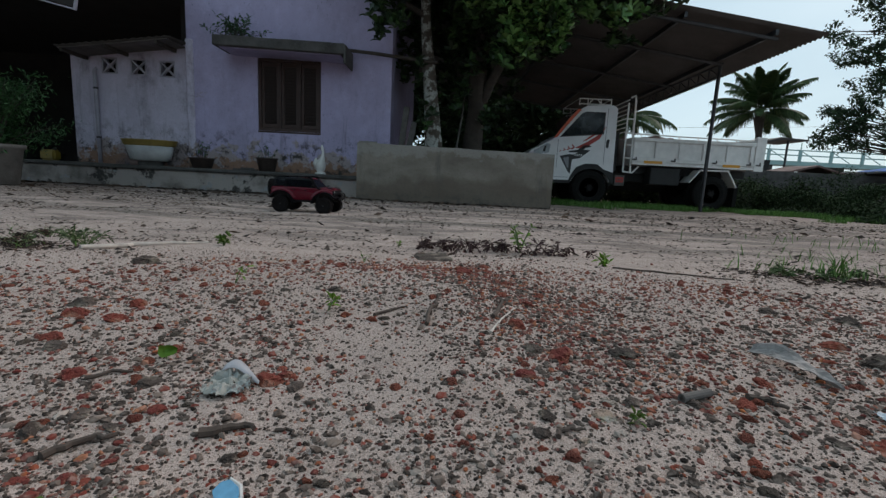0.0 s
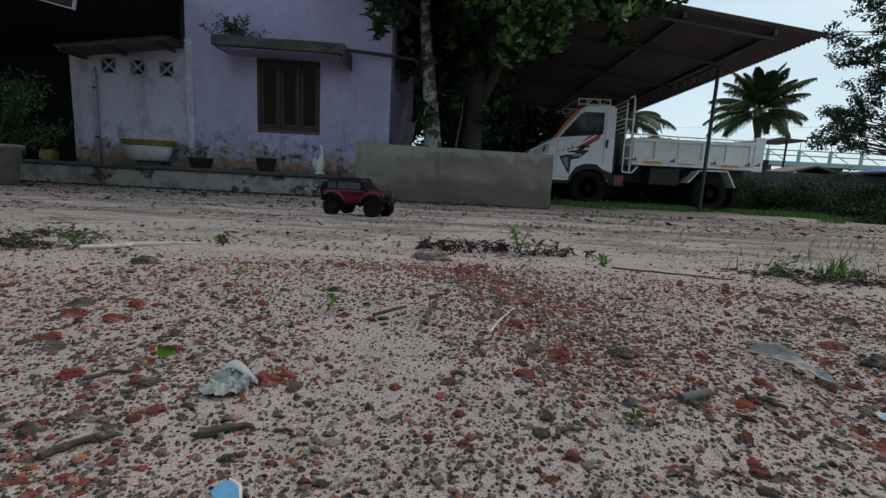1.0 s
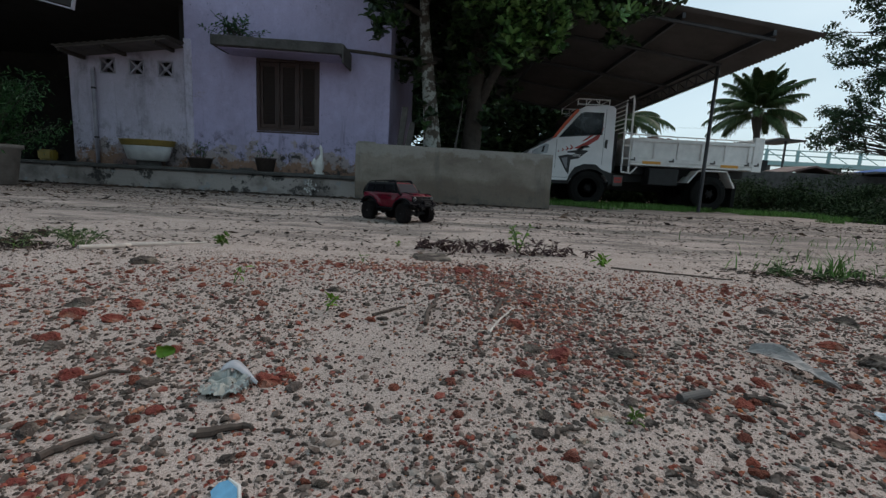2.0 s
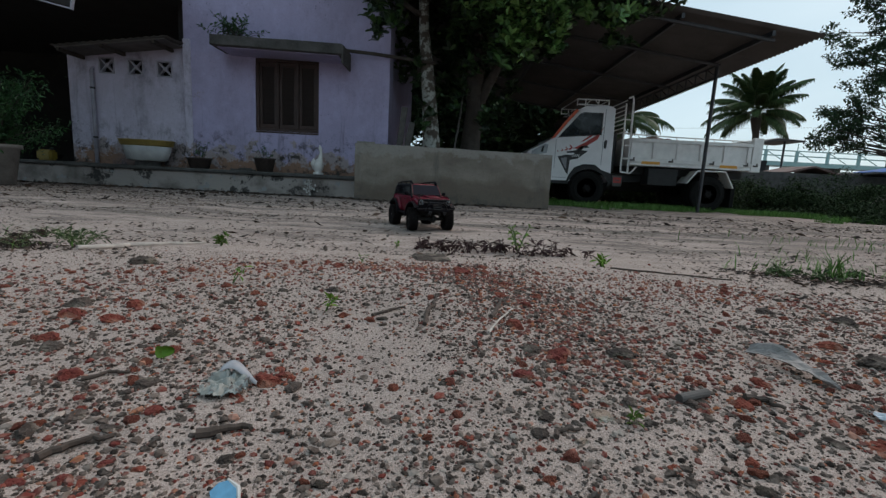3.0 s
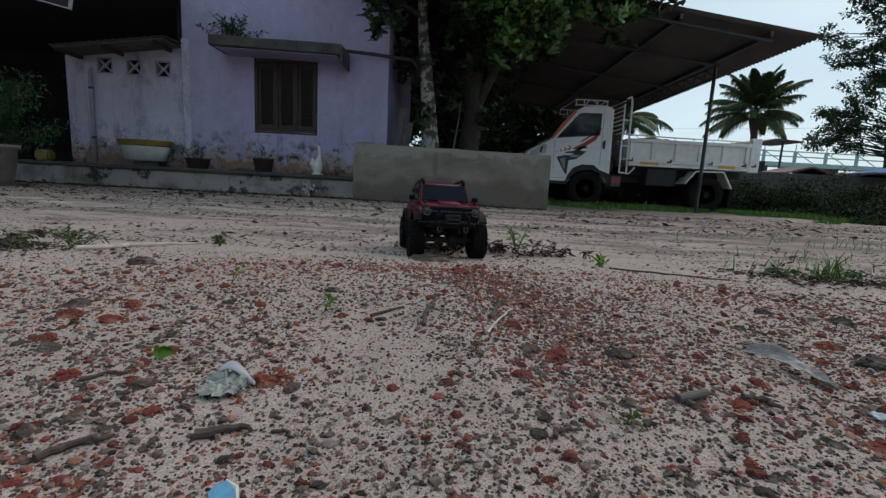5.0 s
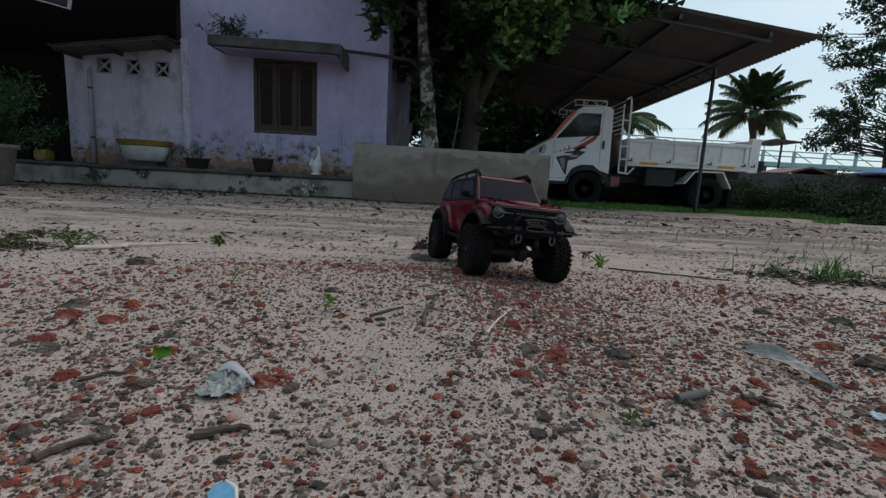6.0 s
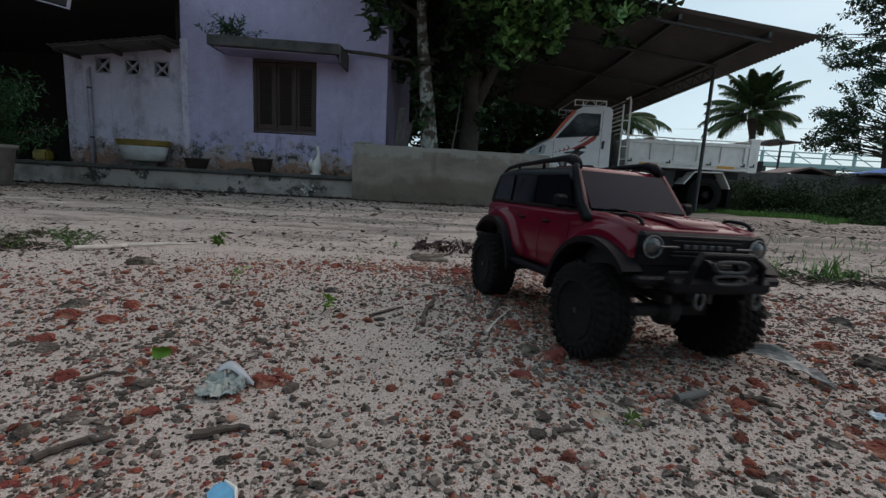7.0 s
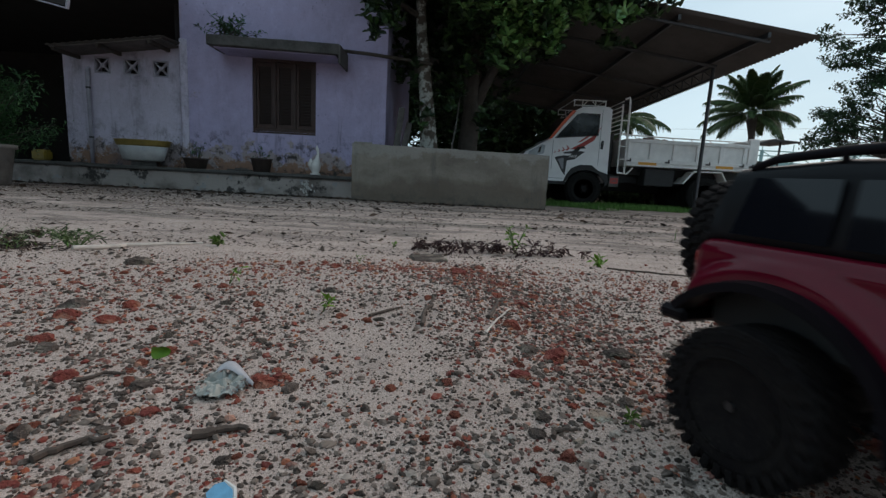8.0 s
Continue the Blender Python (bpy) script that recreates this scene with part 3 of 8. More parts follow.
def build_left_side():
    # deep porch beside the house, its shade put into near-black surfaces
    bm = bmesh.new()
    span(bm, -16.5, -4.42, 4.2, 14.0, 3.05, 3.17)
    tagged(part("ceiling_porch", bm, SHADE_DARK), "dark underside of the tall porch roof", "ceiling", kind="structure")
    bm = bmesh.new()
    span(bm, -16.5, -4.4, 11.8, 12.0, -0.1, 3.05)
    tagged(part("wall_back", bm, SHADE_DARK), "unlit back wall of the porch", "wall", kind="structure")
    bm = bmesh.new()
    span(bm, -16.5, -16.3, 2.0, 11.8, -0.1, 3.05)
    tagged(part("wall_west", bm, SHADE_DARK), "unlit end wall of the porch", "wall", kind="structure")
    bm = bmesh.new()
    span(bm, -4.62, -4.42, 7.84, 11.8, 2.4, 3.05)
    tagged(part("wall_house_side", bm, SHADE_DARK), "house side wall over the lean-to, coloured near-black for its shade", "wall", kind="structure")
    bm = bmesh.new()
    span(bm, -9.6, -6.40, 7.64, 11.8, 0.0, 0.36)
    tagged(part("floor_porch", bm, SHADE_DARK), "cement porch floor, coloured near-black for its shade", "floor", kind="structure")
    # hanging frame whose pale corner shows under the roof
    fr = thing("hanging_frame", "dark board in a pale frame hanging under the porch roof", "board", (-4.90, 5.5, 2.60))
    bm = bmesh.new()
    span(bm, -0.5, 0.47, 0.0, 0.02, -0.33, 0.5)
    part("board", bm, SHADE_DARK, fr)
    for a, b, c, d in ((-0.5, 0.5, -0.36, -0.345), (0.485, 0.5, -0.345, 0.5)):
        bm = bmesh.new()
        span(bm, a, b, -0.01, 0.03, c, d)
        part("edge", bm, PVC, fr)
    for v in fr.children:
        v.matrix_basis = pose(0, 0, 0, 0, 12, 0)
    for x in (-0.25, 0.2):
        bm = bmesh.new()
        tube(bm, [(x, 0.01, 0.45), (x, 0.01, 0.56)], 0.006, 5)
        part("hanger", bm, STEEL, fr)

    # plants and things along the plinth
    tub = thing("wash_tub", "white enamel wash tub with a mustard rim on the plinth", "tub", (-4.95, 7.40, 0.385))
    bm = bmesh.new()
    lathe(bm, [(0.20, 0.0), (0.20, 0.07), (0.16, 0.075)], 24)
    part("foot", bm, DARK_CEMENT, tub)
    bm = bmesh.new()
    lathe(bm, [(0.27, 0.075), (0.33, 0.10), (0.395, 0.32), (0.38, 0.32), (0.31, 0.12)], 32)
    part("bowl", bm, WHITE_ENAMEL, tub, smooth=True)
    bm = bmesh.new()
    lathe(bm, [(0.400, 0.315), (0.425, 0.335), (0.438, 0.392), (0.455, 0.400), (0.455, 0.412), (0.43, 0.412), (0.41, 0.36), (0.36, 0.32)], 32)
    part("rim", bm, YELLOW_RIM, tub, "mustard yellow rim band", smooth=True)
    for v in tub.children:
        v.scale = (1, 0.52, 1)
    for x, w, h in ((-4.06, 0.20, 0.15), (-2.99, 0.17, 0.20)):
        p = thing("plant_pot", "small dark clay trough with a straggly weed", "plant pot", (x, 7.34, 0.385), group="plant pots")
        bm = bmesh.new()
        lathe(bm, [(w * 0.75, 0), (w, h), (w * 1.08, h), (w * 1.08, h + 0.02), (w * 0.95, h + 0.02), (w * 0.9, h - 0.03)], 20)
        pot = part("pot", bm, DARK_POT, p, smooth=True)
        pot.scale = (1, 0.6, 1)
        rng = random.Random(int(-x * 100))
        verts, faces, stems = [], [], bmesh.new()
        for _ in range(7):
            a, l = rng.uniform(0, 6.28), rng.uniform(0.08, 0.26)
            tip = Vector((0.12 * math.cos(a) * rng.uniform(0.3, 1.5), 0.06 * math.sin(a), h + l))
            b0 = Vector((0.06 * math.cos(a), 0.03 * math.sin(a), h - 0.02))
            tube(stems, [b0, (b0 + tip) / 2 + Vector((0.01, 0, 0.02)), tip], [0.004, 0.003, 0.002], 4)
            for q in range(7):
                add_leaf(verts, faces, b0.lerp(tip, rng.uniform(0.3, 1.05)), rng, rng.uniform(0.03, 0.07), 0.45)
        part("stems", stems, DARK_BARK, p)
        mesh_object("leaves", verts, faces, SHRUB_LEAF, False, p)
    # white bird figure
    bm = bmesh.new()
    body = [(0, 0, 0.0, 0.085), (0, 0, 0.03, 0.08), (0, 0, 0.035, 0.05), (0, 0, 0.08, 0.075), (0.0, 0, 0.14, 0.085), (0.012, 0, 0.20, 0.07), (0.03, 0, 0.26, 0.036),
            (0.040, 0, 0.33, 0.021), (0.036, 0, 0.39, 0.019), (0.026, 0, 0.425, 0.024), (0.024, 0, 0.455, 0.014), (0.022, 0, 0.475, 0.003)]
    tube(bm, [b[:3] for b in body], [b[3] for b in body], 16)
    tube(bm, [(-0.05, 0, 0.10), (-0.085, 0, 0.18), (-0.075, 0, 0.26)], [0.04, 0.045, 0.008], 10)
    fig = tagged(part("bird_figure", bm, GLAZE, smooth=True), "white glazed long-necked bird figure standing on the plinth", "figurine")
    fig.matrix_basis = pose(-2.12, 7.36, 0.385)
    # loose dark board on the plinth edge
    bm = bmesh.new()
    box(bm, (0, 0, 0.012), (0.36, 0.12, 0.024), 0.004)
    box(bm, (0.03, 0.01, 0.034), (0.20, 0.09, 0.018), 0.004, Matrix.Rotation(0.2, 4, "Z"))
    ob = tagged(part("slate", bm, DARK_CEMENT), "dark broken slate lying on the plinth", "slate")
    ob.matrix_basis = pose(-3.30, 7.24, 0.387, 0, 0, 4)
    # large pot with a bushy shrub, in the porch's shade
    sp = thing("potted_shrub", "bushy green shrub in a wide grey pot", "potted shrub", (-5.60, 5.5, ground_z(-5.6, 5.5)))
    bm = bmesh.new()
    lathe(bm, [(0.17, 0), (0.20, 0.02), (0.26, 0.44), (0.29, 0.45), (0.29, 0.50), (0.25, 0.50), (0.22, 0.42)], 24)
    part("pot", bm, CLAY_POT, sp, smooth=True)
    rng = random.Random(9)
    stems, verts, faces = bmesh.new(), [], []
    for _ in range(44):
        a = rng.uniform(0, 6.28)
        r = rng.uniform(0.10, 0.72)
        tip = Vector((r * math.cos(a), r * math.sin(a), rng.uniform(0.65, 1.62) - r * 0.3))
        mid = Vector((0.35 * tip.x, 0.35 * tip.y, 0.45 + 0.5 * (tip.z - 0.45)))
        tube(stems, [(0, 0, 0.42), mid, tip], [0.012, 0.008, 0.003], 5)
        for q in range(150):
            c = mid.lerp(tip, rng.uniform(0.0, 1.05)) + Vector((rng.gauss(0, 0.09), rng.gauss(0, 0.09), rng.gauss(0, 0.07)))
            add_leaf(verts, faces, c, rng, rng.uniform(0.04, 0.085), 0.32)
    part("stems", stems, DARK_BARK, sp)
    mesh_object("leaves", verts, faces, SHRUB_LEAF, False, sp)
    # yellow can and dark heap on the porch floor
    can = thing("jerrycan", "dirty yellow plastic can on the porch floor", "can", (-6.75, 7.55, 0.385))
    bm = bmesh.new()
    box(bm, (0, 0, 0.09), (0.26, 0.16, 0.18), 0.03, seg=2)
    part("body", bm, YELLOW_TOY, can)
    bm = bmesh.new()
    lathe(bm, [(0.03, 0.175), (0.03, 0.21)], 10, "Z", (0.08, 0, 0))
    part("cap", bm, CHASSIS, can)
    for x, y, s in ((-7.15, 7.7, 0.22), (-6.95, 7.85, 0.16)):
        bm = bmesh.new()
        lathe(bm, [(s * 0.7, 0), (s, s * 0.9), (s * 1.02, s * 0.9), (s * 0.95, s * 0.9), (s * 0.7, 0.05)], 18)
        ob = tagged(part("basin", bm, CHASSIS, smooth=True), "dark metal basin standing on the porch floor", "basin", group="basins")
        ob.matrix_basis = pose(x, y, 0.36 if y > 7.64 else 0.385)


def add_leaf(verts, faces, c, rng, size, width=0.45, droop=0.3):
    """One leaf with a folded midrib, as four triangles."""
    a, e = rng.uniform(0, 6.283), rng.uniform(-0.9, 0.9) - droop
    d = Vector((math.cos(a) * math.cos(e), math.sin(a) * math.cos(e), math.sin(e)))
    side = d.cross(Vector((rng.gauss(0, 0.4), rng.gauss(0, 0.4), 1))).normalized()
    up = side.cross(d)
    i = len(verts)
    c = Vector(c)
    verts.extend((tuple(c), tuple(c + d * size * 0.5 + side * size * width * 0.5 + up * size * 0.08), tuple(c + d * size - up * size * 0.1),
                  tuple(c + d * size * 0.5 - side * size * width * 0.5 + up * size * 0.08)))
    faces.extend(((i, i + 1, i + 2), (i, i + 2, i + 3)))


build_left_side()


def build_block_wall():
    bm = bmesh.new()
    span(bm, -1.43, 1.585, 6.9, 7.05, -0.1, 0.88)
    bmesh.ops.subdivide_edges(bm, edges=bm.edges[:], cuts=9, use_grid_fill=True)
    for v in bm.verts:
        v.co.z += (-0.012 * (v.co.x - 0.1) + 0.012 * noise.noise((v.co.x * 3, 0, 0))) if v.co.z > 0.5 else 0
        v.co += 0.005 * noise.noise_vector(v.co * 6)
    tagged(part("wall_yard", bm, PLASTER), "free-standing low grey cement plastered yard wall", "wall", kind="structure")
    rng = random.Random(3)
    bm = bmesh.new()
    for _ in range(14):
        x = rng.uniform(-1.4, -1.15)
        box(bm, (x, 6.97 + rng.gauss(0, 0.02), 0.905 + rng.uniform(0, 0.012)), (rng.uniform(0.02, 0.07), 0.04, 0.02), 0.004)
    tagged(part("mortar_crumbs", bm, PLASTER), "mortar crumbs left on top of the yard wall", "crumbs", kind="stuff")


build_block_wall()


# ---- shed roof over the truck ----
def build_shed():
    shed = thing("open_shed", "open shed with a dark corrugated sheet roof on steel posts", "shed")
    xa, xb, za, zb = -2.5, 5.78, 4.02, 2.93
    y0, y1 = 7.4, 16.5
    verts, faces = [], []
    nx, rise = 2, (za - zb) / (xb - xa)
    ny = 180
    for j in range(ny + 1):
        y = y0 + (y1 - y0) * j / ny
        for i in range(2):
            x = (xa, xb)[i]
            z = (za, zb)[i] + 0.02 * math.sin(j * math.pi / 1.0 + 0.5 * math.pi) + (0.0 if i == 0 else -0.012 * (y - 7.4))
            verts += [(x, y, z), (x, y, z + 0.01)]
    for j in range(ny):
        a, b = 4 * j, 4 * j + 4
        faces += [(a, b, b + 2, a + 2), (a + 1, a + 3, b + 3, b + 1), (a + 2, b + 2, b + 3, a + 3)]
    mesh_object("roof_sheet", verts, faces, SHEET, False, shed)
    for x in (-1.5, 0.2, 1.9, 3.55, 5.0):
        bm = bmesh.new()
        z = zb + (xb - x) * rise - 0.09
        span(bm, x - 0.025, x + 0.025, y0 + 0.03, y1, z - 0.04, z + 0.04)
        for v in bm.verts:
            v.co.z -= 0.012 * (v.co.y - 7.4) * (x - xa) / (xb - xa)
        part("purlin", bm, STEEL, shed)
    for y in (7.5, 8.95, 10.9, 12.9, 15.5):
        bm = bmesh.new()
        tube(bm, [(xa, y, za - 0.17), (xb - 0.72, y, zb + 0.72 * rise - 0.17 - 0.011 * (y - 7.4))], 0.03, 6)
        part("rafter", bm, STEEL, shed)
    # lattice girder along the posts
    gx, gz = 5.06, 2.84
    for z in (gz, gz - 0.22):
        bm = bmesh.new()
        tube(bm, [(gx, 8.9, z), (gx, 16.3, z - 0.085)], 0.022, 6)
        part("girder_chord", bm, STEEL, shed)
    for k in range(20):
        bm = bmesh.new()
        y = 8.95 + k * 0.38
        dz = -0.0115 * (y - 8.9)
        tube(bm, [(gx, y, gz + dz), (gx, y, gz - 0.22 + dz)], 0.014, 5)
        tube(bm, [(gx, y, gz - 0.22 + dz), (gx, y + 0.38, gz + dz)], 0.010, 5)
        part("girder_web", bm, STEEL, shed)
    for x, y, z in ((gx, 8.98, 2.86), (gx, 16.2, 2.75), (-1.8, 8.98, 3.75), (-1.8, 16.2, 3.75)):
        bm = bmesh.new()
        tube(bm, [(x, y, 0.0), (x, y, z)], 0.034, 10)
        part("post", bm, STEEL, shed)


build_shed()
# ---- truck ----
SACK = plain("dusty_sack", (0.30, 0.21, 0.18), 0.9, wear=0.4, scale=9, depth=0.006)
RIM_STEEL = plain("dull_rim_steel", (0.022, 0.021, 0.021), 0.9, 0.0, wear=0.4, scale=14, spec=0.05)


def build_truck_wheel(parent, x, y, r=0.37, wide=0.2, out=-1):
    wheel = new("wheel")
    wheel.parent = parent
    wheel.matrix_basis = pose(x, y, r)
    bm = bmesh.new()
    h = wide / 2
    lathe(bm, [(r * 0.56, -h + 0.02), (r * 0.72, -h), (r * 0.92, -h + 0.012), (r * 0.985, -h + 0.04), (r, -0.01), (r, 0.01), (r * 0.985, h - 0.04), (r * 0.92, h - 0.012), (r * 0.72, h), (r * 0.56, h - 0.02)], 40, "Y")
    for k in range(40):
        a = 2 * math.pi * k / 40
        for s in (-1, 1):
            box(bm, (r * 0.985, s * (h - 0.045), 0), (0.022, 0.06, 0.026), 0, Matrix.Rotation(a, 4, "Y"))
    part("tyre", bm, BLACK_RUBBER, wheel)
    bm = bmesh.new()
    prof = [(r * 0.57, -h + 0.02), (r * 0.55, -h + 0.015), (r * 0.50, -h + 0.05), (r * 0.30, -h + 0.06), (r * 0.27, -h + 0.02), (r * 0.18, -h + 0.02), (r * 0.16, -h - 0.02), (r * 0.06, -h - 0.022)]
    if out > 0:
        prof = [(a, -b) for a, b in reversed(prof)]
    lathe(bm, prof, 28, "Y")
    part("rim", bm, RIM_STEEL, wheel)
    for k in range(6):
        a = k * math.pi / 3
        bm = bmesh.new()
        lathe(bm, [(0.016, -0.025), (0.016, 0)], 6, "Y", (r * 0.23 * math.cos(a), out * (h - 0.015), r * 0.23 * math.sin(a)))
        part("wheel_nut", bm, RIM_STEEL, wheel)
    return wheel


def side_patch(parent, name, outline, material, y=-0.004, label=""):
    """A thin sheet on the truck's flank, from an outline of (x, z)."""
    bm = bmesh.new()
    prism(bm, outline, y, y + 0.003)
    return part(name, bm, material, parent, label)


def build_truck():
    tr = thing("tipper_truck", "small white tipper truck with red and black door stickers", "truck", (0, 9.4, 0.02))
    W = 1.62
    arch = [(2.94 + 0.42 * math.cos(radians(a)), 0.36 + 0.42 * math.sin(radians(a))) for a in range(20, 161, 14)]
    out = [(1.60, 0.45), (1.58, 0.95), (1.66, 1.08), (2.14, 1.35), (2.64, 1.96), (2.76, 2.03), (3.28, 2.05), (3.37, 2.00), (3.40, 0.70)] + arch + [(2.50, 0.45)]
    bm = bmesh.new()
    prism(bm, out, 0, W)
    es = [e for e in bm.edges if abs(e.verts[0].co.y - e.verts[1].co.y) < 0.01]
    bmesh.ops.bevel(bm, geom=es, offset=0.025, segments=2, affect="EDGES", clamp_overlap=True)
    part("cab", bm, WHITE_PAINT, tr)
    bm = bmesh.new()
    prism(bm, [(3.18, 0.76), (3.38, 0.70), (3.42, 0.5), (3.33, 0.42)] + [(2.94 + 0.44 * math.cos(radians(a)), 0.36 + 0.40 * math.sin(radians(a))) for a in range(20, 161, 14)] +
          [(2.46, 0.45), (2.52, 0.62), (2.62, 0.78), (2.80, 0.86), (3.05, 0.86)], -0.012, 0.25)
    part("wheel_arch", bm, CHASSIS, tr)
    glass = [(2.27, 1.395), (2.66, 1.845), (2.74, 1.875), (3.10, 1.875), (3.10, 1.49)]
    rim = [(2.23, 1.37), (2.645, 1.865), (2.73, 1.90), (3.125, 1.90), (3.125, 1.462)]
    side_patch(tr, "window_seal", rim, CHASSIS, -0.004)
    side_patch(tr, "side_window", glass, DARK_GLASS, -0.0085)
    bm = bmesh.new()
    prism(bm, [(2.17, 1.36), (2.64, 1.955), (2.615, 1.965), (2.14, 1.37)], 0.08, W - 0.08)
    bmesh.ops.translate(bm, vec=(-0.012, 0, 0.012), verts=bm.verts[:])
    part("windscreen", bm, DARK_GLASS, tr)
    side_patch(tr, "pillar_stripe", [(2.10, 1.34), (2.18, 1.37), (2.40, 1.66), (2.62, 1.93), (2.56, 1.955), (2.32, 1.66)], ORANGE_STICKER, -0.003, "orange-red stripe up the front pillar")
    side_patch(tr, "door_gap", [(3.165, 0.86), (3.175, 0.86), (3.175, 1.98), (3.165, 1.98)], GREY_STICKER, -0.0025)
    side_patch(tr, "door_gap", [(2.20, 0.75), (2.21, 0.75), (2.21, 1.33), (2.20, 1.33)], GREY_STICKER, -0.0025)
    # grey strip paints the shaded line of a pressed crease
    side_patch(tr, "crease_shade", [(1.66, 0.56), (2.46, 0.56), (2.46, 0.568), (1.66, 0.568)], GREY_STICKER, -0.0025)
    side_patch(tr, "sill", [(1.62, 0.44), (2.52, 0.44), (2.52, 0.505), (1.62, 0.505)], CHASSIS, -0.006)
    side_patch(tr, "door_handle", [(3.19, 1.20), (3.24, 1.19), (3.25, 1.36), (3.21, 1.37), (3.185, 1.32)], BLACK_STICKER, -0.014)
    # door stickers: red flame with fading chevrons, dark angular blade below
    for streak in ([(2.56, 1.165), (2.74, 1.16), (3.05, 1.37), (3.16, 1.63), (3.00, 1.44), (2.80, 1.30)], [(2.70, 1.30), (2.78, 1.325), (2.97, 1.455), (2.93, 1.475)],
                   [(2.86, 1.44), (2.93, 1.485), (3.08, 1.585), (3.00, 1.565)]):
        side_patch(tr, "red_sticker", streak, RED_STICKER, -0.004, "red flame sticker")
    for k in range(4):
        x = 2.46 - 0.075 * k
        z = 1.145 - 0.022 * k
        s = 1 - 0.2 * k
        side_patch(tr, "chevron", [(x, z), (x + 0.06 * s, z + 0.035 * s), (x + 0.02 * s, z + 0.09 * s), (x + 0.045 * s, z + 0.09 * s), (x + 0.10 * s, z + 0.035 * s), (x + 0.05 * s, z - 0.01 * s)], RED_STICKER, -0.004)
    side_patch(tr, "black_sticker", [(2.26, 0.99), (2.44, 1.035), (2.55, 1.03), (2.70, 1.14), (2.88, 1.13), (2.68, 0.965), (2.52, 0.93), (2.50, 0.63), (2.45, 0.68)], BLACK_STICKER, -0.004, "black angular sticker")
    side_patch(tr, "black_sticker", [(2.44, 1.07), (2.68, 1.08), (2.78, 1.18), (2.90, 1.20), (2.84, 1.24), (2.72, 1.22), (2.62, 1.13), (2.44, 1.10)], BLACK_STICKER, -0.004)
    side_patch(tr, "grey_sticker", [(2.33, 0.955), (2.45, 0.985), (2.46, 0.76), (2.43, 0.76)], GREY_STICKER, -0.0075)
    for k in range(4):
        side_patch(tr, "white_mark", [(2.56 + 0.04 * k, 1.00), (2.575 + 0.04 * k, 1.00), (2.60 + 0.04 * k, 1.05), (2.585 + 0.04 * k, 1.05)], WHITE_PAINT, -0.0075)
    bm = bmesh.new()
    prism(bm, [(1.70, 0.98), (2.03, 1.05), (2.05, 1.22), (1.98, 1.235), (1.72, 1.08)], -0.008, 0.12)
    hl = part("headlamp", bm, LAMP_GLASS, tr, "long clear headlamp")
    side_patch(hl, "lamp_insert", [(1.90, 1.06), (1.95, 1.07), (1.97, 1.19), (1.93, 1.18)], CHASSIS, -0.012)
    bm = bmesh.new()
    box(bm, (1.585, W / 2, 0.62), (0.10, W * 0.98, 0.22), 0.03)
    part("bumper", bm, WHITE_PAINT, tr)
    # roof carrier
    bm = bmesh.new()
    for y in (0.15, W - 0.15):
        for z in (2.075, 2.18):
            tube(bm, [(2.60, y, z), (3.27, y, z)], 0.013, 6)
        for x in (2.61, 2.78, 3.05, 3.26):
            tube(bm, [(x, y, 2.05), (x, y, 2.18)], 0.012, 6)
        tube(bm, [(2.80, y, 2.08), (2.88, y, 2.17)], 0.010, 5)
        tube(bm, [(2.98, y, 2.17), (3.06, y, 2.08)], 0.010, 5)
    for x in (2.61, 3.26):
        tube(bm, [(x, 0.15, 2.18), (x, W - 0.15, 2.18)], 0.012, 6)
    part("roof_carrier", bm, BED_PAINT, tr)
    # headboard ladder frame
    for y in (0.03, W - 0.03):
        bm = bmesh.new()
        tube(bm, [(3.60, y, 0.74), (3.58, y, 2.12)], 0.018, 8)
        tube(bm, [(3.75, y, 0.72), (3.72, y, 2.18), (3.70, y, 2.26), (3.62, y, 2.22)], 0.022, 8)
        tube(bm, [(3.60, y, 0.74), (3.80, y, 0.72), (3.92, y, 0.86)], 0.018, 8)
        for z in (1.02, 1.28, 1.53, 1.80):
            tube(bm, [(3.59, y, z), (3.735, y, z)], 0.014, 6)
        part("ladder", bm, BED_PAINT, tr)
    bm = bmesh.new()
    for k in range(8):
        z = 1.55 + 0.09 * k
        tube(bm, [(3.60, 0.05, z), (3.60, W - 0.05, z)], 0.012, 5)
    part("headboard_bars", bm, BED_PAINT, tr)
    bm = bmesh.new()
    span(bm, 3.46, 3.56, 0.30, W - 0.3, 0.75, 1.55, 0.01)
    part("air_box", bm, CHASSIS, tr)
    # tipping bed
    bm = bmesh.new()
    x0, x1, z0, z1 = 3.76, 6.36, 0.92, 1.43
    for y, d in ((0.0, 0.05), (W - 0.05, 0.05)):
        span(bm, x0, x1, y + 0.020, y + 0.05, z0, z1)
    span(bm, x0, x1, 0.02, W - 0.02, z0 - 0.03, z0 + 0.02)
    span(bm, x0, x0 + 0.04, 0.05, W - 0.05, z0, z1 + 0.02)
    span(bm, x1 - 0.04, x1, 0.05, W - 0.05, z0, z1)
    part("bed", bm, BED_PAINT, tr)
    n = 5
    pw = (x1 - 0.16 - x0) / n
    for k in range(n + 1):
        bm = bmesh.new()
        x = x0 + k * pw
        span(bm, x - 0.035 if k else x, x + 0.045, -0.012, 0.02, z0 + 0.122, z1 - 0.062, 0.004)
        part("bed_rib", bm, BED_PAINT, tr)
    for a, b in ((z1 - 0.06, z1 + 0.01), (z0 + 0.04, z0 + 0.12), (z0 - 0.03, z0 + 0.03)):
        bm = bmesh.new()
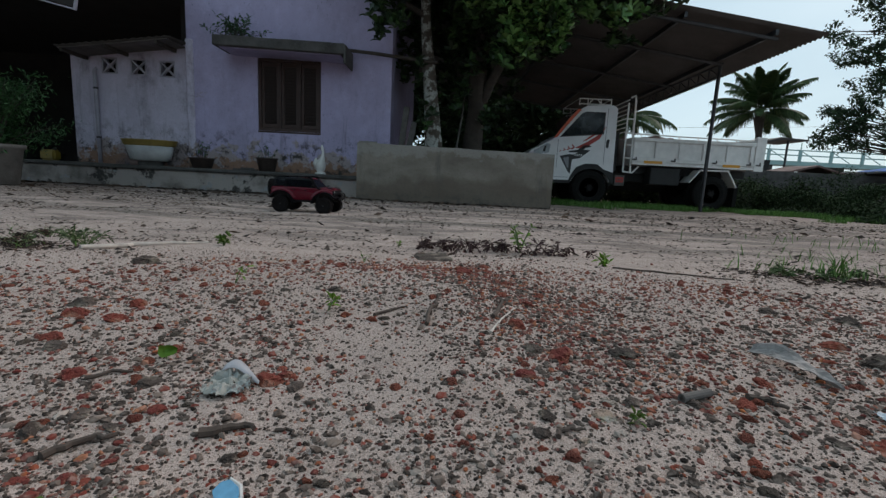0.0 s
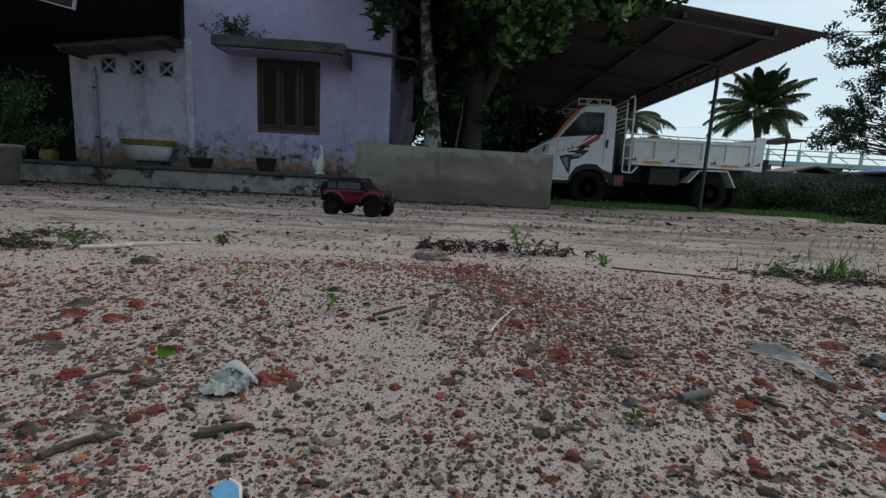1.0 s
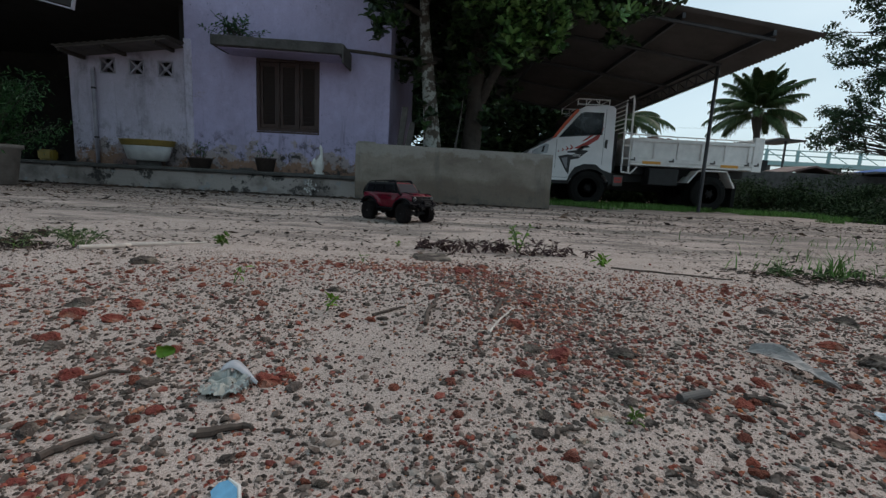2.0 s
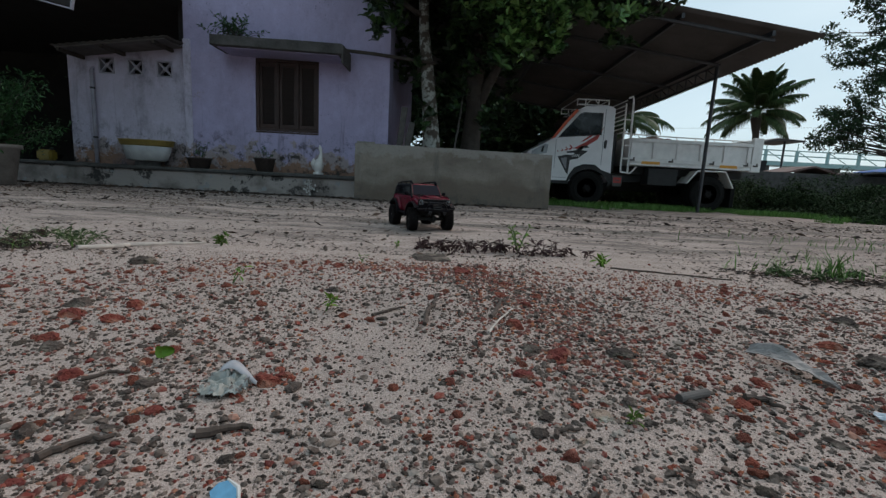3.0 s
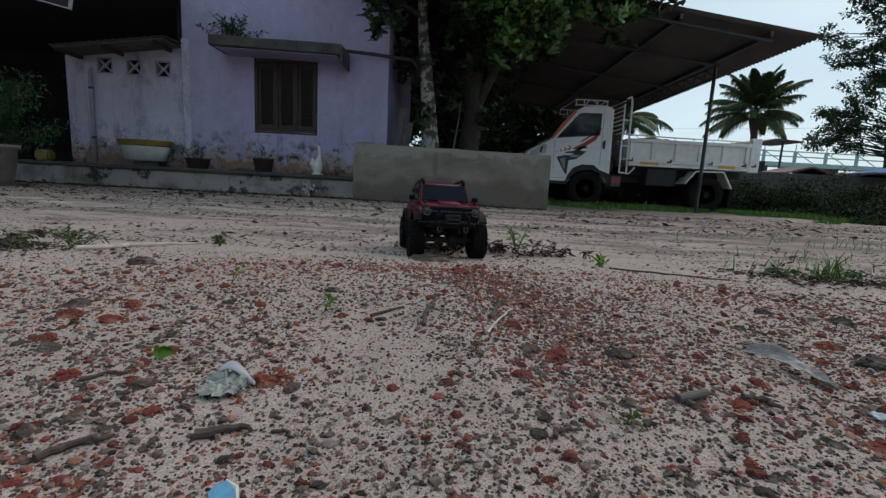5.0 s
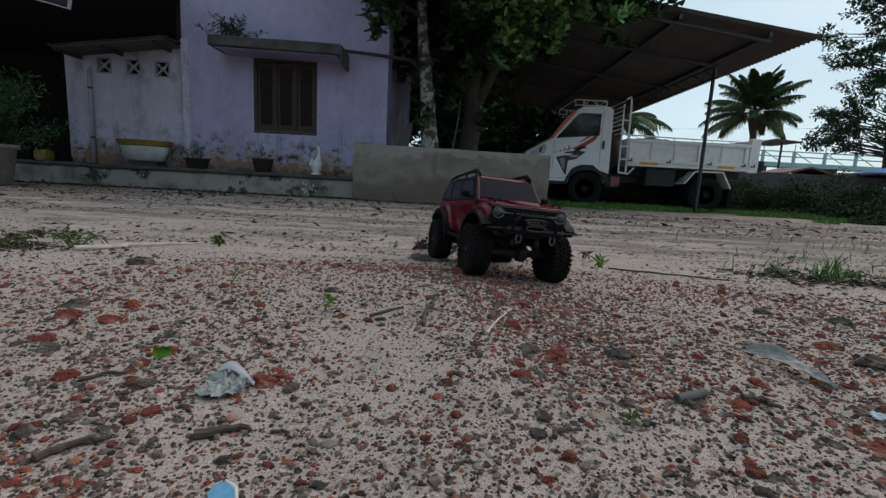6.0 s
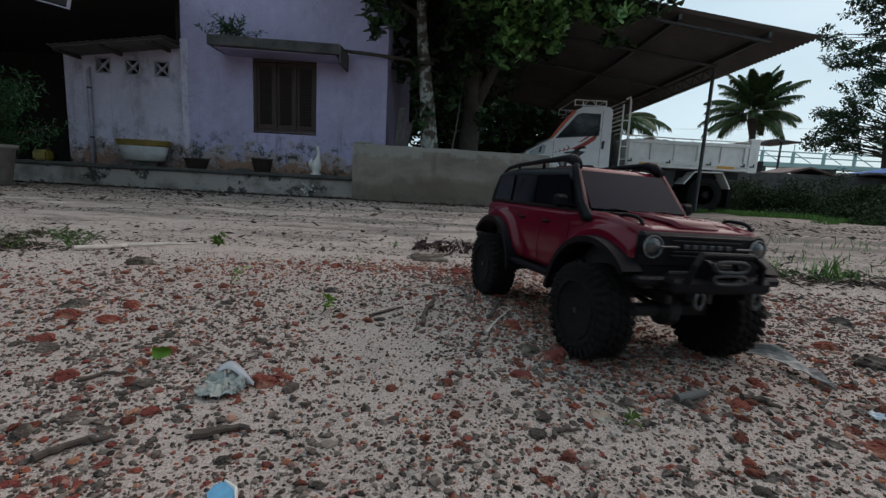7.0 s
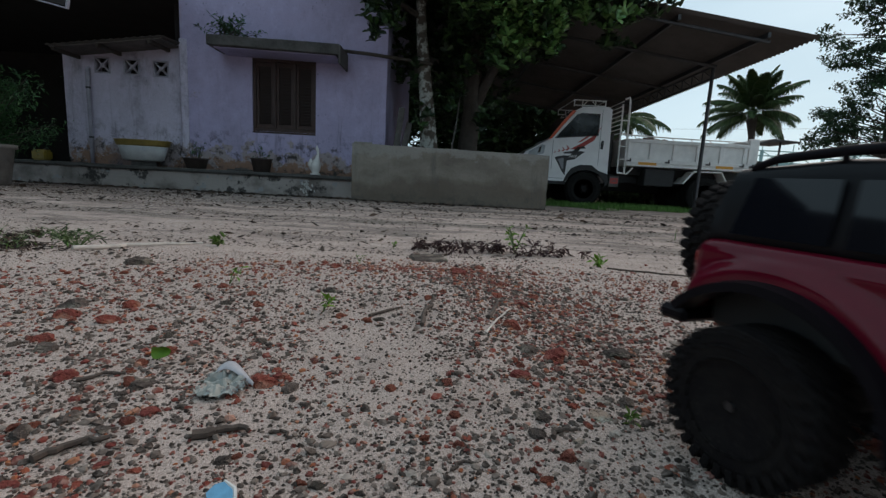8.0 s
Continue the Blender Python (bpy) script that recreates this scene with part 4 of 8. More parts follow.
        span(bm, x0, x1 - 0.10, -0.016, 0.02, a, b, 0.005)
        part("bed_rail", bm, BED_PAINT, tr)
    bm = bmesh.new()
    span(bm, x1 - 0.10, x1 + 0.10, -0.02, 0.06, z0 - 0.05, z1 + 0.13, 0.008)
    part("tail_post", bm, BED_PAINT, tr)
    bm = bmesh.new()
    for y in (0.02,):
        tube(bm, [(x0, y, z1 + 0.085), (x0 + 0.9, y, z1 + 0.065), (x1 - 0.15, y, z1 + 0.055), (x1 - 0.10, y, z1)], 0.012, 6)
        for k in range(7):
            x = x0 + 0.12 + k * 0.39
            tube(bm, [(x + 0.05, y, z1), (x, y, z1 + 0.075 - 0.004 * k)], 0.010, 5)
    part("bed_top_rail", bm, BED_PAINT, tr)
    bm = bmesh.new()
    span(bm, x1 + 0.02, x1 + 0.07, 0.08, W - 0.08, z0 - 0.02, z1 + 0.12, 0.008)
    part("tailgate", bm, BED_PAINT, tr)
    for a, b in ((4.00, 4.38), (5.62, 5.98)):
        side_patch(tr, "reflector", [(a, z0 + 0.005), (b, z0 + 0.005), (b, z0 + 0.06), (a, z0 + 0.06)], AMBER, -0.021)
    for x in (3.80, 4.60, 5.45, 6.15, 6.35):
        bm = bmesh.new()
        box(bm, (x, -0.022, z0 + 0.075), (0.10, 0.02, 0.03), 0.005)
        box(bm, (x + 0.03, -0.025, z0 + 0.10), (0.025, 0.02, 0.06), 0.004)
        part("latch", bm, GREY_PLANK, tr)
    for k, (x, y, s) in enumerate(((4.15, 0.55, 0.26), (4.45, 0.5, 0.30), (4.78, 0.6, 0.28), (4.35, 1.0, 0.3))):
        bm = bmesh.new()
        bmesh.ops.create_icosphere(bm, subdivisions=3, radius=s)
        for v in bm.verts:
            v.co = Vector((v.co.x * 1.15, v.co.y, v.co.z * 0.62)) + 0.05 * noise.noise_vector(v.co * 5 + Vector((k, 0, 0))) + Vector((x, y, 1.33))
        part("sack", bm, SACK, tr, "dusty pinkish sack in the bed", smooth=True)
    # chassis, tool box, mudguards
    bm = bmesh.new()
    span(bm, 1.75, 6.2, 0.45, 0.55, 0.55, 0.72)
    span(bm, 1.75, 6.2, W - 0.55, W - 0.45, 0.55, 0.72)
    span(bm, 3.7, 6.3, 0.3, W - 0.3, 0.72, 0.88)
    span(bm, 2.1, 3.4, 0.4, W - 0.4, 0.45, 0.7)
    span(bm, 3.0, 6.0, W - 0.25, W - 0.15, 0.35, 0.8)
    tube(bm, [(2.94, 0.2, 0.37), (2.94, W - 0.2, 0.37)], 0.05, 8)
    tube(bm, [(5.48, 0.2, 0.37), (5.48, W - 0.2, 0.37)], 0.08, 8)
    part("chassis", bm, CHASSIS, tr)
    bm = bmesh.new()
    span(bm, 4.20, 4.82, 0.06, 0.40, 0.50, 0.86, 0.015)
    part("tool_box", bm, CHASSIS, tr)
    bm = bmesh.new()
    span(bm, 6.0, 6.08, 0.10, 0.42, 0.12, 0.60, 0.004)
    part("mud_flap", bm, BLACK_RUBBER, tr)
    for a, b in (((5.00, 0.58), (5.20, 0.84)), ((5.20, 0.84), (5.78, 0.85)), ((5.78, 0.85), (5.98, 0.52))):
        bm = bmesh.new()
        tube(bm, [(a[0], 0.02, a[1]), (b[0], 0.02, b[1])], 0.018, 6)
        d = Vector((b[0] - a[0], 0, b[1] - a[1]))
        c = ((a[0] + b[0]) / 2, 0.22, (a[1] + b[1]) / 2)
        box(bm, (0, 0, 0), (d.length, 0.40, 0.012), 0, Matrix.Translation(c) @ Matrix.Rotation(-math.atan2(d.z, d.x), 4, "Y"))
        part("mudguard", bm, BED_PAINT, tr)
    bm = bmesh.new()
    span(bm, 3.44, 3.64, -0.005, 0.03, 0.44, 0.66, 0.006)
    pl = part("side_plate", bm, GREY_PLANK, tr, "small white framed red side plate")
    bm = bmesh.new()
    span(bm, 3.46, 3.62, -0.010, -0.004, 0.51, 0.62)
    part("red_panel", bm, RED_STICKER, pl)
    bm = bmesh.new()
    for k in range(4):
        span(bm, 3.49 + 0.026 * k, 3.508 + 0.026 * k, -0.0135, -0.010, 0.548, 0.578)
    part("plate_bars", bm, GREY_PLANK, pl)
    for x, y in ((2.94, 0.13), (5.48, 0.12), (5.48, 0.35)):
        build_truck_wheel(tr, x, y)
    for x, y in ((2.94, W - 0.13), (5.48, W - 0.12), (5.48, W - 0.35)):
        build_truck_wheel(tr, x, y, out=1)


build_truck()


# ---- trees ----
def clump(verts, faces, rng, c, r, n, size, width=0.45, droop=0.3, shell=0.35):
    for _ in range(n):
        d = Vector((rng.gauss(0, 1), rng.gauss(0, 1), rng.gauss(0, 1))).normalized() * (shell + (1 - shell) * rng.random() ** 0.6)
        p = Vector(c) + Vector((d.x * r[0], d.y * r[1], d.z * r[2]))
        add_leaf(verts, faces, p, rng, size * rng.uniform(0.6, 1.25), width, droop)


def limb(bm, a, b, r0, r1, rng, bend=0.12, n=6, seg=8):
    a, b = Vector(a), Vector(b)
    l = (b - a).length
    off = Vector((rng.gauss(0, bend), rng.gauss(0, bend), rng.gauss(0, bend * 0.4))) * l
    pts = [a.lerp(b, i / n) + off * math.sin(math.pi * i / n) * 0.6 for i in range(n + 1)]
    tube(bm, pts, [r0 + (r1 - r0) * i / n for i in range(n + 1)], seg)


def rosette(verts, faces, c, rng, size, count=7):
    """A tuft of broad, blunt leaves that spread from a twig's end."""
    c = Vector(c)
    axis = Vector((rng.gauss(0, 0.5), rng.gauss(0, 0.5) - 0.25, 1)).normalized()
    u = axis.orthogonal().normalized()
    v = axis.cross(u)
    for k in range(count):
        a = 2 * math.pi * k / count + rng.uniform(-0.4, 0.4)
        d = (axis * rng.uniform(0.1, 1.1) + u * math.cos(a) + v * math.sin(a)).normalized()
        side = d.cross(axis + Vector((rng.gauss(0, 0.3), rng.gauss(0, 0.3), 0))).normalized()
        up = side.cross(d)
        l = size * rng.uniform(0.7, 1.15)
        w = l * 0.25
        i = len(verts)
        for along, wide, lift in ((0.0, 0.15, 0), (0.35, 0.75, 0.05), (0.70, 1.0, 0.04), (0.93, 0.6, -0.02)):
            p = c + d * l * along + up * l * lift
            verts.extend((tuple(p - side * w * wide + up * l * 0.04), tuple(p - up * l * 0.02), tuple(p + side * w * wide + up * l * 0.04)))
        verts.append(tuple(c + d * l - up * l * 0.05))
        for r in range(3):
            j = i + 3 * r
            faces.extend(((j, j + 1, j + 4, j + 3), (j + 1, j + 2, j + 5, j + 4)))
        faces.extend(((i + 9, i + 10, i + 12), (i + 10, i + 11, i + 12)))


def tufts(verts, faces, rng, c, r, n, size):
    for _ in range(n):
        d = Vector((rng.gauss(0, 1), rng.gauss(0, 1), rng.gauss(0, 1))).normalized() * (0.3 + 0.7 * rng.random() ** 0.6)
        rosette(verts, faces, (c[0] + d.x * r[0], c[1] + d.y * r[1], c[2] + d.z * r[2]), rng, size)


def build_yard_trees():
    rng = random.Random(21)
    # the lichen-spotted trunk
    t1 = thing("shade_tree", "leafy shade tree with a lichen-spotted grey trunk behind the yard wall", "tree", group="shade trees")
    bm = bmesh.new()
    tube(bm, [(-0.22, 7.7, -0.1), (-0.26, 7.7, 0.6), (-0.30, 7.7, 1.0), (-0.36, 7.7, 1.6), (-0.43, 7.7, 2.2), (-0.50, 7.7, 2.8), (-0.54, 7.7, 3.4), (-0.50, 7.8, 5.0)],
         [0.20, 0.165, 0.150, 0.125, 0.105, 0.085, 0.075, 0.05], 16)
    for v in bm.verts:
        v.co += 0.012 * noise.noise_vector(v.co * 6)
    part("trunk", bm, BARK, t1, smooth=True)
    bm = bmesh.new()
    for b in ((-1.3, 7.2, 3.3), (-0.9, 6.9, 3.9), (0.3, 7.0, 3.6), (-0.6, 8.3, 4.4)):
        limb(bm, (-0.53, 7.7, 3.1 + rng.uniform(-0.2, 0.5)), b, 0.045, 0.015, rng)
    part("limb", bm, DARK_BARK, t1)
    verts, faces = [], []
    for c, r, n in (((-1.00, 6.95, 2.70), (0.30, 0.28, 0.28), 120), ((-1.12, 6.95, 2.50), (0.10, 0.10, 0.16), 40), ((-1.05, 7.3, 3.1), (0.30, 0.35, 0.35), 220), ((-0.5, 8.5, 3.3), (0.8, 0.5, 0.6), 520), ((-0.75, 8.3, 2.5), (0.35, 0.3, 0.6), 260),
                    ((-1.2, 7.3, 3.7), (0.6, 0.6, 0.4), 300), ((-0.4, 8.0, 4.4), (1.2, 1.2, 0.7), 500), ((-1.4, 6.9, 4.6), (1.0, 1.0, 0.6), 300), ((-0.2, 6.6, 4.9), (1.2, 1.2, 0.6), 350)):
        tufts(verts, faces, rng, c, r, n // 6, 0.15)
    # unseen leaf tufts over the yard, added above the view to shade the wall
    for c, r, n in (((-1.3, 6.2, 3.9), (1.1, 0.8, 0.5), 110), ((-0.2, 5.8, 3.7), (1.1, 0.8, 0.5), 110), ((0.9, 5.7, 3.8), (1.0, 0.8, 0.5), 100), ((-1.0, 6.7, 4.3), (1.0, 0.8, 0.5), 130), ((-0.6, 5.2, 3.9), (1.2, 0.7, 0.5), 110)):
        tufts(verts, faces, rng, c, r, n, 0.16)
    for p in ((-0.55, 7.55, 1.95), (-0.52, 7.53, 1.55), (-0.55, 7.5, 1.35), (-0.30, 7.5, 1.45), (-0.60, 7.55, 2.2), (-0.44, 7.5, 1.30)):
        tufts(verts, faces, rng, p, (0.09, 0.06, 0.10), 2, 0.14)
    mesh_object("crown", verts, faces, TREE_LEAF, False, t1)

    t2 = thing("shade_tree", "dense dark green tree with glossy leaves behind the yard wall", "tree", group="shade trees")
    bm = bmesh.new()
    tube(bm, [(0.36, 8.2, -0.1), (0.37, 8.2, 0.6), (0.39, 8.2, 1.1), (0.42, 8.2, 1.7), (0.40, 8.2, 2.3), (0.50, 8.1, 3.2), (0.6, 8.0, 4.6)], [0.24, 0.19, 0.175, 0.16, 0.16, 0.12, 0.06], 14)
    tube(bm, [(0.42, 8.2, 1.6), (0.62, 8.1, 2.1), (0.95, 7.9, 2.7), (1.5, 7.7, 3.4)], [0.11, 0.085, 0.06, 0.03], 10)
    for v in bm.verts:
        v.co += 0.02 * noise.noise_vector(v.co * 5)
    part("trunk", bm, DARK_BARK, t2, smooth=True)
    bm = bmesh.new()
    for b in ((1.2, 7.2, 3.0), (2.2, 7.5, 3.4), (0.2, 7.3, 3.2), (3.0, 7.8, 3.7), (0.9, 9.2, 3.8), (-0.3, 9.0, 3.9)):
        limb(bm, (0.48, 8.1, 2.5 + rng.uniform(0, 0.6)), b, 0.06, 0.015, rng)
    part("limb", bm, DARK_BARK, t2)
    bm = bmesh.new()
    tube(bm, [(0.08, 7.9, 0.0), (0.10, 7.85, 1.0), (0.16, 7.8, 1.45), (0.20, 7.75, 1.95)], [0.02, 0.018, 0.013, 0.006], 6)
    part("sucker_stem", bm, GREY_PLANK, t2, "thin pale sucker shoot")
    verts, faces = [], []
    spots = [((0.95, 7.0, 2.55), (0.42, 0.4, 0.35), 330), ((0.78, 6.95, 2.25), (0.26, 0.25, 0.25), 150), ((1.35, 6.95, 2.75), (0.40, 0.4, 0.40), 330), ((0.45, 7.1, 2.95), (0.5, 0.45, 0.4), 330),
             ((1.45, 6.9, 2.40), (0.14, 0.14, 0.16), 50), ((0.10, 7.5, 3.2), (0.40, 0.4, 0.3), 260), ((0.0, 8.6, 2.6), (0.5, 0.3, 0.7), 420), ((-0.2, 9.0, 1.6), (0.6, 0.3, 0.8), 420), ((0.9, 9.2, 1.8), (0.6, 0.4, 0.8), 420), ((1.0, 7.0, 3.2), (0.7, 0.6, 0.4), 520), ((1.8, 7.1, 3.25), (0.5, 0.5, 0.35), 300),
             ((2.35, 7.3, 3.10), (0.42, 0.4, 0.35), 260), ((2.55, 7.35, 2.78), (0.26, 0.26, 0.28), 120), ((2.95, 7.35, 3.25), (0.45, 0.4, 0.30), 260), ((3.35, 7.3, 3.45), (0.32, 0.3, 0.22), 140),
             ((0.2, 7.9, 2.6), (0.5, 0.5, 0.5), 320), ((0.7, 8.3, 2.5), (0.6, 0.6, 0.5), 320), ((1.6, 7.6, 3.8), (1.3, 1.0, 0.5), 600), ((0.3, 7.5, 4.0), (1.3, 1.1, 0.6), 650), ((2.9, 7.6, 3.9), (0.9, 0.8, 0.45), 350),
             ((0.8, 7.6, 5.0), (2.0, 1.6, 0.8), 900), ((2.5, 7.8, 4.8), (1.4, 1.3, 0.7), 500), ((-0.3, 9.3, 3.2), (0.8, 0.7, 0.9), 380), ((1.2, 9.3, 3.3), (0.9, 0.7, 0.7), 380), ((0.3, 9.4, 2.0), (0.7, 0.4, 0.8), 300)]
    for c, r, n in spots:
        tufts(verts, faces, rng, c, r, n // 6, 0.155)
    for p in ((0.18, 7.72, 1.75), (0.22, 7.7, 1.95), (0.05, 7.75, 1.6), (0.62, 7.9, 1.55), (0.55, 7.9, 1.35)):
        tufts(verts, faces, rng, p, (0.10, 0.06, 0.14), 3, 0.15)
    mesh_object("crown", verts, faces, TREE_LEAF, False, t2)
    # tufts on the crown's lit front, in the lighter leaf copy
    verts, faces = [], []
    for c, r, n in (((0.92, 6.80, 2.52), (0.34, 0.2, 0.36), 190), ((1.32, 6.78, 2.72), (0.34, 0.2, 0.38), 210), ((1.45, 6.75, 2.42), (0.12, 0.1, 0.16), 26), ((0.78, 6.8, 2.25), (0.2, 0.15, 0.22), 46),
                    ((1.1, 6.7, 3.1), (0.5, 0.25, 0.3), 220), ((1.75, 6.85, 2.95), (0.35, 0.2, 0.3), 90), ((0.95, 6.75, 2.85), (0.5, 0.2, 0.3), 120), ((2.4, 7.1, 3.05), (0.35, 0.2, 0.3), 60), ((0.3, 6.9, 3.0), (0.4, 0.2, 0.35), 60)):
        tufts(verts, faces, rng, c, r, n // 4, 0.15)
    mesh_object("leaf_spray", verts, faces, LIT_LEAF, False, t2)
    # small plant that grows on the sunshade
    sp = thing("sunshade_weed", "small leafy weed rooted on top of the sunshade", "plant")
    bm, verts, faces = bmesh.new(), [], []
    for k in range(24):
        a = rng.uniform(0, 6.28)
        tip = Vector((-3.42 + rng.gauss(0, 0.20), 7.25 + rng.gauss(0, 0.08), 2.40 + rng.uniform(0.10, 0.36)))
        base = Vector((-3.40 + rng.gauss(0, 0.08), 7.25, 2.375))
        tube(bm, [base, (base + tip) / 2, tip], [0.007, 0.005, 0.002], 4)
        for q in range(14):
            add_leaf(verts, faces, base.lerp(tip, rng.uniform(0.35, 1.05)), rng, rng.uniform(0.05, 0.10), 0.38, -0.2)
    part("stems", bm, DARK_BARK, sp)
    mesh_object("leaves", verts, faces, SHRUB_LEAF, False, sp)


build_yard_trees()


def frond(verts, faces, base, a, lift, length, rng):
    """A feathered palm frond: stiff at its foot, arching at its tip, leaflets in a drooping V."""
    base = Vector(base)
    h = Vector((math.cos(a), math.sin(a), 0))
    side = Vector((-h.y, h.x, 0))
    pts = [base.copy()]
    n = 26
    for i in range(n):
        u = i / n
        e = lift - (0.75 + 0.25 * math.cos(lift)) * u ** 1.8
        pts.append(pts[-1] + (h * math.cos(e) + Vector((0, 0, math.sin(e)))) * length / n)
    for i in range(n):
        d = (pts[i + 1] - pts[i]).normalized()
        u = i / n
        k = len(verts)
        r = side * 0.035 * (1 - 0.8 * u)
        verts.extend((tuple(pts[i] - r), tuple(pts[i] + r), tuple(pts[i + 1] + r * 0.9), tuple(pts[i + 1] - r * 0.9)))
        faces.append((k, k + 1, k + 2, k + 3))
        if u < 0.16:
            continue
        w = length * 0.24 * (math.sin(math.pi * min(1, 0.25 + 0.72 * (u - 0.16) / 0.84))) ** 0.7
        for s in (-1, 1):
            for q in range(4):
                p = pts[i].lerp(pts[i + 1], q / 4)
                l = w * rng.uniform(0.75, 1.1)
                mid = p + side * s * l * 0.45 + d * l * 0.30 - Vector((0, 0, l * 0.10))
                tip = p + side * s * l * 0.62 + d * l * 0.55 - Vector((0, 0, l * rng.uniform(0.45, 1.0)))
                b = d * 0.036
                k = len(verts)
                verts.extend((tuple(p - b), tuple(p + b), tuple(mid + b), tuple(mid - b), tuple(tip)))
                faces.extend(((k, k + 1, k + 2, k + 3), (k + 3, k + 2, k + 4)))


def build_palm(x, y, z, length, count, seed, label):
    rng = random.Random(seed)
    palm = thing("coconut_palm", label, "palm tree", group="palms")
    bm = bmesh.new()
    tube(bm, [(x + 0.5, y, -0.1), (x + 0.4, y, z * 0.35), (x + 0.15, y, z * 0.75), (x, y, z - 0.5), (x, y, z + 0.1)], [0.30, 0.24, 0.21, 0.34, 0.22], 12)
    part("trunk", bm, DARK_BARK, palm, smooth=True)
    verts, faces = [], []
    for k in range(count):
        frond(verts, faces, (x, y, z), 2 * math.pi * k * 0.382 + rng.uniform(-0.2, 0.2), (-0.30 + 1.75 * (k + 0.5) / count) + rng.uniform(-0.12, 0.12), length * rng.uniform(0.8, 1.08), rng)
    mesh_object("crown", verts, faces, PALM_LEAF, False, palm)


PALM_LEAF = make_leaf("palm_fronds", (0.025, 0.045, 0.02), (0.05, 0.085, 0.03), (0.09, 0.12, 0.05), 0.5)
build_palm(21.2, 32.0, 6.2, 3.4, 40, 4, "coconut palm with drooping fronds against the sky")
build_palm(11.0, 30.0, 5.0, 3.8, 18, 8, "low coconut palm partly behind the truck")


def build_far_tree():
    rng = random.Random(31)
    t = thing("rain_tree", "large dark tree with a layered open crown", "tree")
    bm = bmesh.new()
    tube(bm, [(17.8, 18, -0.1), (17.6, 18, 2.0), (17.3, 18, 4.0), (17.6, 18, 7.2)], [0.30, 0.24, 0.18, 0.08], 10)
    part("trunk", bm, DARK_BARK, t)
    bm, verts, faces = bmesh.new(), [], []
    for k in range(92):
        z = rng.uniform(2.5, 8.6)
        reach = 2.6 if 2.8 < z < 4.6 or 5.6 < z < 7.6 else 1.7
        a = rng.uniform(1.8, 4.6) if rng.random() < 0.7 else rng.uniform(0, 6.28)
        r = reach * rng.uniform(0.4, 1.0)
        c = (17.5 + r * math.cos(a), 18 + r * math.sin(a), z)
        limb(bm, (17.5, 18, max(2.2, z - 0.6)), c, 0.035, 0.008, rng, 0.12, 5, 5)
        for _ in range(4):
            b = Vector(c) + Vector((rng.gauss(0, 0.34), rng.gauss(0, 0.34), rng.gauss(0, 0.22)))
            clump(verts, faces, rng, b, (0.30, 0.30, 0.18), 52, 0.13, 0.6, 0.4, 0.1)
    part("limb", bm, DARK_BARK, t)
    mesh_object("crown", verts, faces, FAR_LEAF, False, t)


build_far_tree()


# ---- background ----
def leaf_mass(name, label, category, spots, size, material, seed, kind="stuff"):
    rng = random.Random(seed)
    verts, faces = [], []
    for c, r, n in spots:
        clump(verts, faces, rng, c, r, n, size, 0.6, 0.2, 0.0)
    ob = mesh_object(name, verts, faces, material)
    return tagged(ob, label, category, kind=kind)


